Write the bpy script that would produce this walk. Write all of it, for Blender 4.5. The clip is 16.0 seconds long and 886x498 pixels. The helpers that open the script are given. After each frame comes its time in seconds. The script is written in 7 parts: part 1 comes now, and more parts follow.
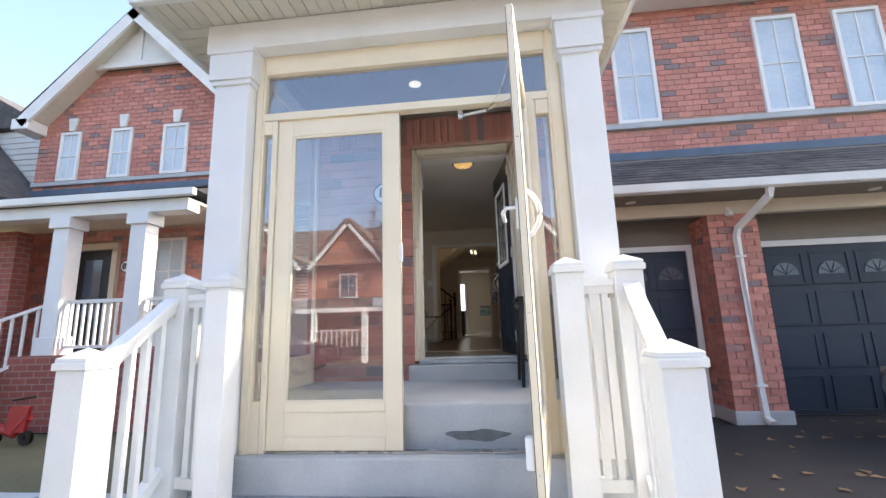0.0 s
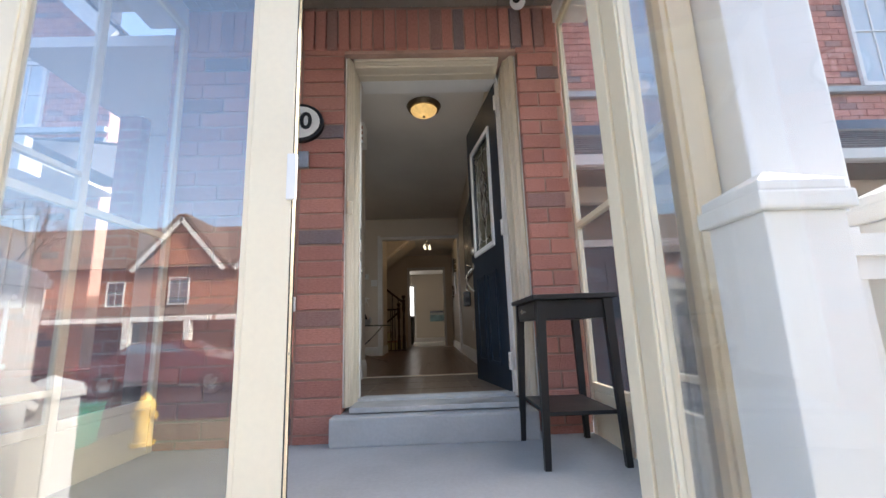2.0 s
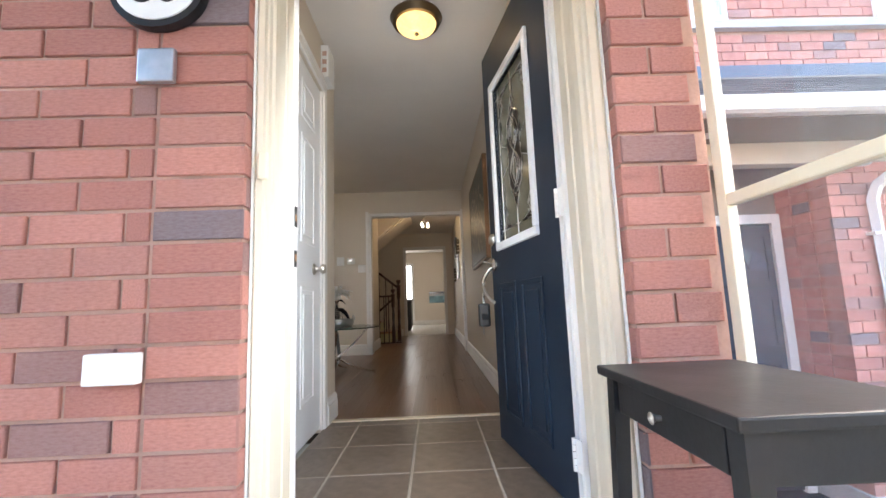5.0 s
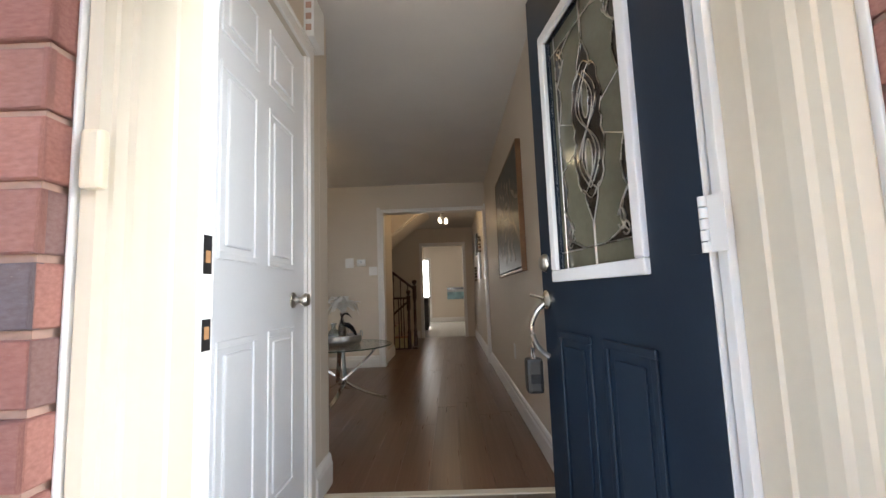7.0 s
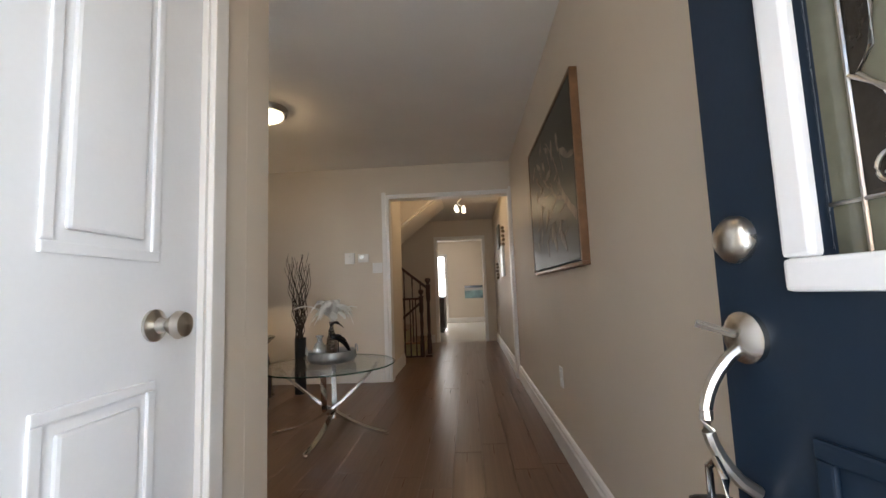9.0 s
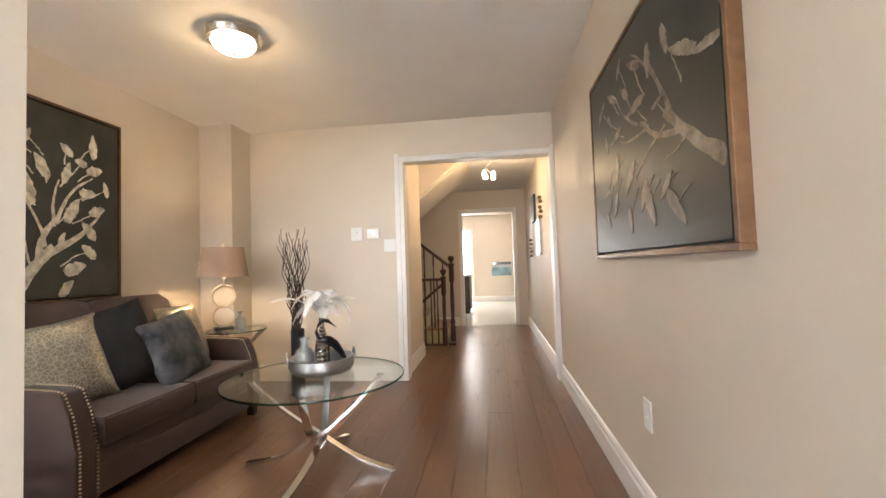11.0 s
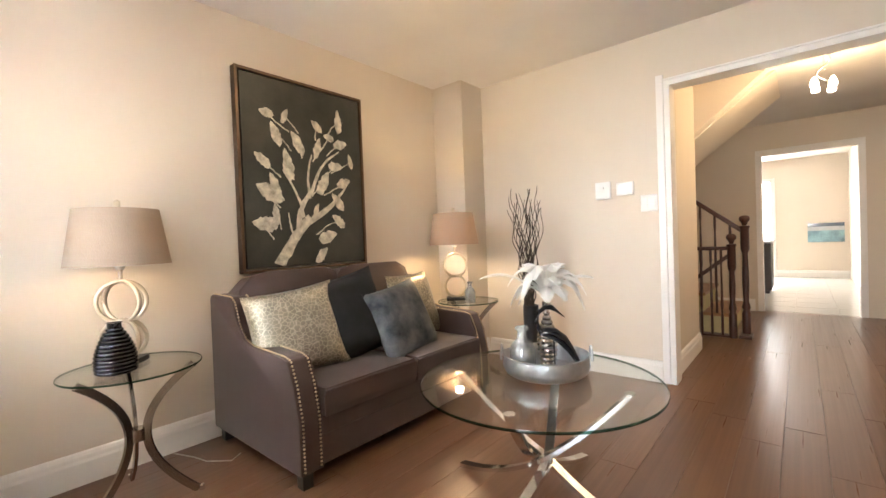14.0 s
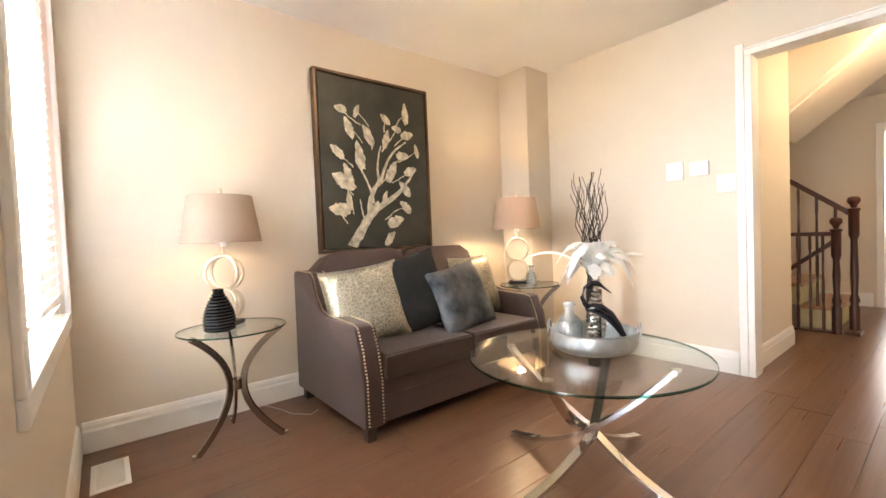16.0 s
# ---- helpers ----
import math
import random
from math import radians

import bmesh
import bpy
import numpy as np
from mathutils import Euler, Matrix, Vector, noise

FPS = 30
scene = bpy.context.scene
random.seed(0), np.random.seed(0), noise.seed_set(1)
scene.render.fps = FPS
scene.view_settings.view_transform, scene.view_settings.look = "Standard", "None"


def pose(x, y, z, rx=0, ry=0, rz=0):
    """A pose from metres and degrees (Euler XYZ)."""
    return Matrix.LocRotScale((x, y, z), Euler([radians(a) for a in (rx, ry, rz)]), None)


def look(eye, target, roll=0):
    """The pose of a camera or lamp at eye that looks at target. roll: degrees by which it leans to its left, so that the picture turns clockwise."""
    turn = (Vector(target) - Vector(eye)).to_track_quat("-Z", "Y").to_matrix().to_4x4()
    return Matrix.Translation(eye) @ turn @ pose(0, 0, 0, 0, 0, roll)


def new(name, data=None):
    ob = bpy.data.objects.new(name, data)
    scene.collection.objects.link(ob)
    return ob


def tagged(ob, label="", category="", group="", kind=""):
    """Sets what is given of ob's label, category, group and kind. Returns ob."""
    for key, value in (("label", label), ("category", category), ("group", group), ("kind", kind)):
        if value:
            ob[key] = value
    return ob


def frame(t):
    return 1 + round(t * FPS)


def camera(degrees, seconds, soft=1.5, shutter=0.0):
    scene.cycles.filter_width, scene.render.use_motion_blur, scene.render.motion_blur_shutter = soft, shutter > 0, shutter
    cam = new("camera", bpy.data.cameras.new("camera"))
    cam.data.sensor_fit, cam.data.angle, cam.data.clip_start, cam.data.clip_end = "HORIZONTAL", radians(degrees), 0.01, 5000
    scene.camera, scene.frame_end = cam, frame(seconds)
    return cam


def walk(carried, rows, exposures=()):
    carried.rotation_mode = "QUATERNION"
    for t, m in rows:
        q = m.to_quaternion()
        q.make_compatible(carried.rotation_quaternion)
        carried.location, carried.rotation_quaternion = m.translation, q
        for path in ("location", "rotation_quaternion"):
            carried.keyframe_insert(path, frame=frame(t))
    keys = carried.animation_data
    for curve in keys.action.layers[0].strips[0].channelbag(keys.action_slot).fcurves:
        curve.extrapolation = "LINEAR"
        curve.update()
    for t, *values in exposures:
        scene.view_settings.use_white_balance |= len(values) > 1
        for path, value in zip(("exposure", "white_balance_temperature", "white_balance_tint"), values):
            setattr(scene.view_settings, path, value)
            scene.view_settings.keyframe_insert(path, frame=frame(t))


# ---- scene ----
cam = camera(93.0, 16.0)
PATH = [
    (0, (0.675, 0.242, 0.298), (0.478, 2.198, 0.665), -1.8),
    (0.5, (0.598, 0.671, 0.326), (0.451, 2.633, 0.688), -1.7),
    (1, (0.534, 1.109, 0.346), (0.446, 3.072, 0.714), -1.8),
    (1.5, (0.513, 1.491, 0.357), (0.502, 3.458, 0.722), -1.8),
    (2, (0.487, 1.827, 0.386), (0.542, 3.789, 0.766), -2.0),
    (2.5, (0.452, 2.089, 0.444), (0.552, 4.049, 0.826), -2.0),
    (3, (0.453, 2.303, 0.509), (0.582, 4.263, 0.883), -2.0),
    (3.5, (0.49, 2.514, 0.572), (0.623, 4.477, 0.93), -2.1),
    (4, (0.508, 2.683, 0.613), (0.626, 4.655, 0.925), -2.1),
    (6.5, (0.483, 3.483, 0.856), (0.46, 5.47, 1.085), -2.1),
    (7, (0.481, 3.658, 0.91), (0.452, 5.647, 1.121), -2.1),
    (7.5, (0.53, 3.882, 0.91), (0.479, 5.871, 1.115), -2.1),
    (8, (0.526, 4.104, 0.896), (0.438, 6.092, 1.101), -2.0),
    (8.5, (0.492, 4.346, 0.918), (0.389, 6.332, 1.127), -2.1),
    (11, (0.41, 5.387, 1.027), (0.176, 7.372, 1.11), -1.9),
    (11.5, (0.401, 5.607, 1.025), (-0.032, 7.558, 1.084), -2.1),
    (12, (0.36, 5.773, 1.028), (-0.277, 7.669, 1.073), -2.1),
    (12.5, (0.32, 5.904, 1.03), (-0.526, 7.716, 1.052), -2.1),
    (13, (0.295, 5.975, 1.025), (-0.735, 7.689, 1.024), -2.2),
    (13.5, (0.257, 6.038, 1.023), (-0.916, 7.658, 1.001), -2.3),
    (14, (0.261, 6.051, 1.031), (-1.036, 7.573, 0.993), -2.2),
    (14.5, (0.29, 6.056, 1.029), (-1.072, 7.52, 0.991), -2.3),
    (15, (0.337, 6.031, 1.034), (-1.078, 7.443, 0.982), -2.3),
    (15.5, (0.38, 6.029, 0.999), (-1.111, 7.36, 0.942), -2.3),
    (16, (0.425, 6.043, 0.969), (-1.129, 7.301, 0.908), -2.3),
]
walk(cam, [(t, look(eye, target, roll)) for t, eye, target, roll in PATH],
     exposures=[(0, 2.0), (1.5, 2.15), (2.0, 2.2), (2.5, 2.3), (3.0, 2.3), (3.5, 3.1), (4.0, 3.65), (6.5, 3.5), (7.5, 3.35), (8.5, 3.5), (11.0, 5.25), (12.5, 5.55), (14.5, 5.57), (16.0, 5.9)])

# ---- world and sun ----
world = bpy.data.worlds.new("world")
scene.world = world
world.use_nodes = True
wn = world.node_tree
sky = wn.nodes.new("ShaderNodeTexSky")
sky.sky_type = "NISHITA"
sky.sun_disc = False
sky.sun_elevation = radians(37)
sky.sun_rotation = radians(62)
sky.air_density, sky.dust_density, sky.ozone_density = 1.0, 3.5, 0.8
wn.nodes["Background"].inputs[1].default_value = 0.15
wn.links.new(sky.outputs[0], wn.nodes["Background"].inputs[0])
sun = new("sun", bpy.data.lights.new("sun", "SUN"))
sun.data.energy, sun.data.angle, sun.data.color = 2.8, radians(0.6), (1.0, 0.93, 0.82)
sun.matrix_world = look((0, 0, 0), (-0.80, -0.43, -0.60))

INDOOR = 0.34


def lamp(name, place, watts, colour, radius=0.04, kind="POINT"):
    ob = new(name, bpy.data.lights.new(name, kind))
    ob.data.energy, ob.data.color = watts * INDOOR, colour
    ob.data.shadow_soft_size = radius
    ob.location = place
    return ob


def daylight(name, place, target, sx, sy, watts, colour):
    ob = new(name, bpy.data.lights.new(name, "AREA"))
    ob.data.shape, ob.data.size, ob.data.size_y = "RECTANGLE", sx, sy
    ob.data.energy, ob.data.color = watts * INDOOR, colour
    ob.matrix_world = look(place, target)
    return ob


WARM = (1.0, 0.71, 0.40)
lamp("vestibule_bulb", (0.455, 5.31, 2.28), 0.25, WARM, 0.03)
lamp("living_bulb", (-1.01, 7.58, 2.27), 0.6, WARM, 0.03)
lamp("table_lamp_bulb_far", (-1.74, 8.53, 1.07), 1.0, WARM, 0.03)
lamp("table_lamp_bulb_near", (-1.95, 6.52, 1.06), 0.22, WARM, 0.03)
for hx, hy in ((0.35, 10.04), (0.45, 10.10), (0.36, 10.2), (0.45, 10.27)):
    lamp("hall_bulb", (hx, hy, 2.02), 0.42, (1.0, 0.72, 0.42), 0.02)
window_light = daylight("window_daylight", (-1.20, 5.42, 1.50), (-0.2, 8.2, -0.3), 1.3, 1.4, 11.0, (0.93, 0.97, 1.0))
window_light.data.spread = radians(85)
daylight("door_daylight", (0.46, 4.36, 1.0), (-0.35, 5.6, 0.55), 0.6, 1.6, 2.5, (0.93, 0.97, 1.0))
daylight("kitchen_daylight", (-0.9, 17.2, 1.25), (0.2, 13.4, 0.6), 1.5, 2.1, 4.5, (1.0, 0.98, 0.95))

# ---- materials ----
def rgb(c):
    return (c[0], c[1], c[2], 1.0)


def material(name, colour, rough=0.6, metal=0.0, vary=0.12, scale=6.0, fine=90.0, bump=0.15, stretch=(1, 1, 1), pieces=0.0, colour2=None, spec=0.5, coat=0.0, depth=0.004):
    """A painted, mineral or metal surface: broad stains and fine grain in colour, gloss and relief."""
    m = bpy.data.materials.new(name)
    m.use_nodes = True
    nt = m.node_tree
    N, L = nt.nodes, nt.links
    b = N["Principled BSDF"]
    tc = N.new("ShaderNodeTexCoord")
    mp = N.new("ShaderNodeMapping")
    mp.inputs["Scale"].default_value = stretch
    L.new(tc.outputs["Object"], mp.inputs[0])
    n1, n2 = N.new("ShaderNodeTexNoise"), N.new("ShaderNodeTexNoise")
    n1.inputs["Scale"].default_value, n2.inputs["Scale"].default_value = scale, fine
    n1.inputs["Detail"].default_value, n2.inputs["Detail"].default_value = 5, 3
    L.new(mp.outputs[0], n1.inputs[0])
    L.new(mp.outputs[0], n2.inputs[0])
    ramp = N.new("ShaderNodeMix")
    ramp.data_type = "RGBA"
    c2 = colour2 or tuple(max(0.0, v * (1 - 2.2 * vary)) for v in colour)
    ramp.inputs[6].default_value, ramp.inputs[7].default_value = rgb(colour), rgb(c2)
    mr = N.new("ShaderNodeMapRange")
    mr.inputs[1].default_value, mr.inputs[2].default_value = 0.35, 0.75
    L.new(n1.outputs[0], mr.inputs[0])
    L.new(mr.outputs[0], ramp.inputs[0])
    last = ramp.outputs[2]
    hsv = N.new("ShaderNodeHueSaturation")
    L.new(last, hsv.inputs["Color"])
    mv = N.new("ShaderNodeMapRange")
    mv.inputs[3].default_value, mv.inputs[4].default_value = 1 - vary, 1 + vary
    L.new(n2.outputs[0], mv.inputs[0])
    val = mv.outputs[0]
    if pieces:
        oi = N.new("ShaderNodeObjectInfo")
        ge = N.new("ShaderNodeNewGeometry")
        ad = N.new("ShaderNodeMath")
        ad.operation = "ADD"
        L.new(oi.outputs["Random"], ad.inputs[0])
        L.new(ge.outputs["Random Per Island"], ad.inputs[1])
        fr = N.new("ShaderNodeMath")
        fr.operation = "FRACT"
        L.new(ad.outputs[0], fr.inputs[0])
        pr = N.new("ShaderNodeMapRange")
        pr.inputs[3].default_value, pr.inputs[4].default_value = 1 - pieces, 1 + pieces
        L.new(fr.outputs[0], pr.inputs[0])
        mu = N.new("ShaderNodeMath")
        mu.operation = "MULTIPLY"
        L.new(val, mu.inputs[0])
        L.new(pr.outputs[0], mu.inputs[1])
        val = mu.outputs[0]
    L.new(val, hsv.inputs["Value"])
    L.new(hsv.outputs[0], b.inputs["Base Color"])
    rr = N.new("ShaderNodeMapRange")
    rr.inputs[3].default_value, rr.inputs[4].default_value = max(0.02, rough - 0.08), min(1, rough + 0.08)
    L.new(n1.outputs[0], rr.inputs[0])
    L.new(rr.outputs[0], b.inputs["Roughness"])
    b.inputs["Metallic"].default_value = metal
    b.inputs["Specular IOR Level"].default_value = spec
    b.inputs["Coat Weight"].default_value = coat
    if bump:
        bp = N.new("ShaderNodeBump")
        bp.inputs["Strength"].default_value, bp.inputs["Distance"].default_value = bump, depth
        L.new(n2.outputs[0], bp.inputs["Height"])
        L.new(bp.outputs[0], b.inputs["Normal"])
    return m


def add_glow(m, colour, strength):
    b = m.node_tree.nodes["Principled BSDF"]
    b.inputs["Emission Color"].default_value, b.inputs["Emission Strength"].default_value = rgb(colour), strength
    return m


def glass(name, tint=(1, 1, 1), rough=0.0, base=0.05, haze=0.0):
    """A thin clear pane: straight through, with the mirror image of the other side."""
    m = bpy.data.materials.new(name)
    m.use_nodes = True
    N, L = m.node_tree.nodes, m.node_tree.links
    N.remove(N["Principled BSDF"])
    t, g, mx = N.new("ShaderNodeBsdfTransparent"), N.new("ShaderNodeBsdfGlossy"), N.new("ShaderNodeMixShader")
    lw, pw, ma = N.new("ShaderNodeLayerWeight"), N.new("ShaderNodeMath"), N.new("ShaderNodeMath")
    pw.operation, ma.operation = "POWER", "MULTIPLY_ADD"
    pw.inputs[1].default_value, ma.inputs[1].default_value, ma.inputs[2].default_value = 5.5, 1 - base, base
    L.new(lw.outputs["Facing"], pw.inputs[0])
    L.new(pw.outputs[0], ma.inputs[0])
    t.inputs[0].default_value = rgb(tint)
    g.inputs["Roughness"].default_value = rough
    L.new(ma.outputs[0], mx.inputs[0])
    L.new(t.outputs[0], mx.inputs[1])
    L.new(g.outputs[0], mx.inputs[2])
    last = mx
    if haze:
        d, m2 = N.new("ShaderNodeBsdfDiffuse"), N.new("ShaderNodeMixShader")
        d.inputs[0].default_value = (0.8, 0.82, 0.85, 1)
        no = N.new("ShaderNodeTexNoise")
        no.inputs["Scale"].default_value, no.inputs["Detail"].default_value = 2.5, 6
        mr = N.new("ShaderNodeMapRange")
        mr.inputs[1].default_value, mr.inputs[2].default_value = 0.4, 0.75
        mr.inputs[3].default_value, mr.inputs[4].default_value = haze * 0.3, haze
        L.new(no.outputs[0], mr.inputs[0])
        L.new(mr.outputs[0], m2.inputs[0])
        L.new(mx.outputs[0], m2.inputs[1])
        L.new(d.outputs[0], m2.inputs[2])
        last = m2
    L.new(last.outputs[0], N["Material Output"].inputs[0])
    return m


def brick_material(name, base, dark, mortar, w=0.245, h=0.098):
    """Brickwork too far away for single bricks."""
    m = bpy.data.materials.new(name)
    m.use_nodes = True
    N, L = m.node_tree.nodes, m.node_tree.links
    b = N["Principled BSDF"]
    tc, sp, cb = N.new("ShaderNodeTexCoord"), N.new("ShaderNodeSeparateXYZ"), N.new("ShaderNodeCombineXYZ")
    ad = N.new("ShaderNodeMath")
    L.new(tc.outputs["Object"], sp.inputs[0])
    L.new(sp.outputs[0], ad.inputs[0])
    L.new(sp.outputs[1], ad.inputs[1])
    L.new(ad.outputs[0], cb.inputs[0])
    L.new(sp.outputs[2], cb.inputs[1])
    br = N.new("ShaderNodeTexBrick")
    br.inputs["Scale"].default_value = 1
    br.inputs["Brick Width"].default_value, br.inputs["Row Height"].default_value = w, h
    br.inputs["Mortar Size"].default_value = 0.008
    br.inputs["Color1"].default_value, br.inputs["Color2"].default_value, br.inputs["Mortar"].default_value = rgb(base), rgb(dark), rgb(mortar)
    L.new(cb.outputs[0], br.inputs[0])
    L.new(br.outputs[0], b.inputs["Base Color"])
    bp = N.new("ShaderNodeBump")
    bp.invert = True
    bp.inputs["Strength"].default_value, bp.inputs["Distance"].default_value = 0.5, 0.01
    L.new(br.outputs["Fac"], bp.inputs["Height"])
    L.new(bp.outputs[0], b.inputs["Normal"])
    b.inputs["Roughness"].default_value = 0.9
    return m


def single_brick_material(name):
    """Red clay bricks, some of them dark and some with grey bloom."""
    m = material(name, (0.60, 0.275, 0.22), 0.88, 0, 0.16, 14, 130, 0.9, pieces=0.0, colour2=(0.48, 0.195, 0.155))
    N, L = m.node_tree.nodes, m.node_tree.links
    b = N["Principled BSDF"]
    oi, ge, ad, fr = N.new("ShaderNodeObjectInfo"), N.new("ShaderNodeNewGeometry"), N.new("ShaderNodeMath"), N.new("ShaderNodeMath")
    fr.operation = "FRACT"
    L.new(oi.outputs["Random"], ad.inputs[0])
    L.new(ge.outputs["Random Per Island"], ad.inputs[1])
    L.new(ad.outputs[0], fr.inputs[0])
    cr = N.new("ShaderNodeValToRGB")
    e = cr.color_ramp.elements
    cr.color_ramp.interpolation = "CONSTANT"
    e[0].position, e[0].color = 0.0, (1.0, 1.0, 1.0, 1)
    e[1].position, e[1].color = 0.3, (0.88, 0.86, 0.86, 1)
    for p, c in ((0.5, (1.1, 1.12, 1.1, 1)), (0.68, (0.95, 1.0, 1.0, 1)), (0.86, (0.68, 0.86, 0.95, 1)), (0.955, (0.46, 0.78, 1.0, 1))):
        k = cr.color_ramp.elements.new(p)
        k.color = c
    L.new(fr.outputs[0], cr.inputs[0])
    mx = N.new("ShaderNodeMix")
    mx.data_type, mx.blend_type = "RGBA", "MULTIPLY"
    mx.inputs[0].default_value = 1
    old = b.inputs["Base Color"].links[0].from_socket
    L.new(old, mx.inputs[6])
    L.new(cr.outputs[0], mx.inputs[7])
    sp = N.new("ShaderNodeTexNoise")
    sp.inputs["Scale"].default_value, sp.inputs["Detail"].default_value = 45, 2
    tc = N.new("ShaderNodeTexCoord")
    L.new(tc.outputs["Object"], sp.inputs[0])
    mr = N.new("ShaderNodeMapRange")
    mr.inputs[1].default_value, mr.inputs[2].default_value, mr.inputs[4].default_value = 0.68, 0.74, 0.6
    L.new(sp.outputs[0], mr.inputs[0])
    m2 = N.new("ShaderNodeMix")
    m2.data_type = "RGBA"
    m2.inputs[7].default_value = (0.5, 0.38, 0.34, 1)
    L.new(mr.outputs[0], m2.inputs[0])
    L.new(mx.outputs[2], m2.inputs[6])
    L.new(m2.outputs[2], b.inputs["Base Color"])
    return m


def plank_material(name):
    """Dark brown oak boards with grain along y."""
    m = material(name, (0.165, 0.080, 0.046), 0.30, 0, 0.05, 1.6, 30, 0.04, stretch=(5, 0.6, 5), pieces=0.09, colour2=(0.125, 0.059, 0.033), depth=0.001)
    return m


M = {}
M["wall"] = material("greige_wall_paint", (0.66, 0.585, 0.49), 0.62, 0, 0.02, 1.2, 260, 0.05, depth=0.001)
M["ceiling"] = material("white_stippled_ceiling", (0.78, 0.74, 0.69), 0.9, 0, 0.03, 2, 160, 0.5, depth=0.003)
M["trim"] = material("white_trim_paint", (0.80, 0.78, 0.75), 0.38, 0, 0.02, 4, 60, 0.03)
M["outtrim"] = material("weathered_white_paint", (0.78, 0.775, 0.75), 0.5, 0, 0.05, 3, 80, 0.08, colour2=(0.70, 0.69, 0.65))
M["cream"] = material("cream_aluminium", (0.85, 0.745, 0.555), 0.38, 0, 0.04, 2, 60, 0.03, colour2=(0.78, 0.675, 0.495))
M["greycol"] = material("pale_grey_column_paint", (0.78, 0.78, 0.77), 0.5, 0, 0.04, 2.5, 70, 0.06)
M["casing"] = material("beige_casing_paint", (0.65, 0.57, 0.445), 0.45, 0, 0.03, 4, 60, 0.05)
M["concrete"] = material("grey_concrete", (0.50, 0.515, 0.52), 0.85, 0, 0.10, 2.2, 60, 0.35, colour2=(0.385, 0.40, 0.405))
M["patch"] = material("damp_concrete_patch", (0.17, 0.18, 0.18), 0.7, 0, 0.2, 12, 60, 0.3)
M["asphalt"] = material("asphalt", (0.024, 0.025, 0.028), 0.7, 0, 0.25, 0.8, 120, 0.6, colour2=(0.02, 0.021, 0.023))
M["ground"] = material("late_autumn_grass_ground", (0.16, 0.14, 0.07), 0.95, 0, 0.3, 0.7, 30, 0.8, colour2=(0.10, 0.095, 0.05), depth=0.03)
M["brick"] = single_brick_material("red_clay_brick")
M["mortar"] = material("brown_pink_mortar", (0.52, 0.335, 0.265), 0.95, 0, 0.1, 8, 90, 0.4)
M["farbrick"] = brick_material("far_red_brick", (0.36, 0.10, 0.075), (0.25, 0.08, 0.065), (0.33, 0.22, 0.18))
M["orangebrick"] = brick_material("far_orange_brick", (0.42, 0.17, 0.09), (0.34, 0.13, 0.08), (0.36, 0.26, 0.2))
M["shingle"] = material("grey_brown_shingles", (0.105, 0.098, 0.098), 0.95, 0, 0.2, 5, 200, 0.6, pieces=0.25)
M["flash"] = material("blue_grey_flashing", (0.09, 0.13, 0.19), 0.5, 0, 0.1, 3, 50, 0.05)
M["garage"] = material("slate_blue_garage_paint", (0.017, 0.029, 0.050), 0.5, 0, 0.05, 3, 80, 0.05)
M["navy"] = material("navy_door_paint", (0.008, 0.019, 0.037), 0.47, 0, 0.05, 3, 90, 0.06, spec=0.35)
M["whitedoor"] = material("white_satin_door_paint", (0.85, 0.86, 0.88), 0.35, 0, 0.02, 4, 90, 0.05)
M["black"] = material("worn_black_paint", (0.012, 0.012, 0.013), 0.42, 0, 0.3, 6, 80, 0.1)
M["dark"] = material("dark_void", (0.01, 0.01, 0.011), 0.8, 0, 0.1)
M["chrome"] = material("chrome", (0.80, 0.80, 0.80), 0.10, 1, 0.02, 5, 90, 0.0)
M["nickel"] = material("satin_nickel", (0.58, 0.55, 0.50), 0.28, 1, 0.03, 5, 90, 0.0)
M["bronze"] = material("brushed_bronze", (0.20, 0.16, 0.11), 0.35, 1, 0.05, 5, 90, 0.0)
M["brass"] = material("nailhead_brass", (0.62, 0.50, 0.34), 0.3, 1, 0.05)
M["silverleaf"] = material("champagne_leaf", (0.66, 0.58, 0.45), 0.35, 0.85, 0.06)
M["galv"] = material("galvanised_steel", (0.48, 0.50, 0.51), 0.38, 0.9, 0.12, 25, 8, 0.05, colour2=(0.36, 0.39, 0.41))
M["sill"] = material("dull_aluminium", (0.55, 0.57, 0.58), 0.5, 0.35, 0.1, 8, 60, 0.1)
M["plank"] = plank_material("dark_oak_plank")
M["floorjoint"] = material("dark_joint", (0.02, 0.012, 0.008), 0.7)
M["tile"] = material("taupe_ceramic_tile", (0.17, 0.125, 0.095), 0.35, 0, 0.12, 7, 50, 0.08, pieces=0.1)
M["grout"] = material("taupe_grout", (0.42, 0.37, 0.31), 0.9)
M["sofa"] = material("plum_brown_velvet", (0.042, 0.0205, 0.0165), 0.75, 0, 0.14, 3.5, 220, 0.25, colour2=(0.060, 0.033, 0.028))
M["sofa"].node_tree.nodes["Principled BSDF"].inputs["Sheen Weight"].default_value = 0.17
M["espresso"] = material("espresso_wood_foot", (0.015, 0.010, 0.008), 0.4)
M["pane"] = glass("clear_pane", (0.90, 0.92, 0.95), base=0.17, haze=0.03)
M["leafpane"] = glass("clear_door_pane", (0.96, 0.97, 0.98), base=0.07, haze=0.04)
M["dusty"] = glass("dusty_pane", (0.95, 0.96, 0.97), haze=0.10)
M["tableglass"] = glass("table_glass", (0.945, 0.96, 0.945))
M["glassedge"] = glass("green_glass_edge", (0.10, 0.26, 0.20))
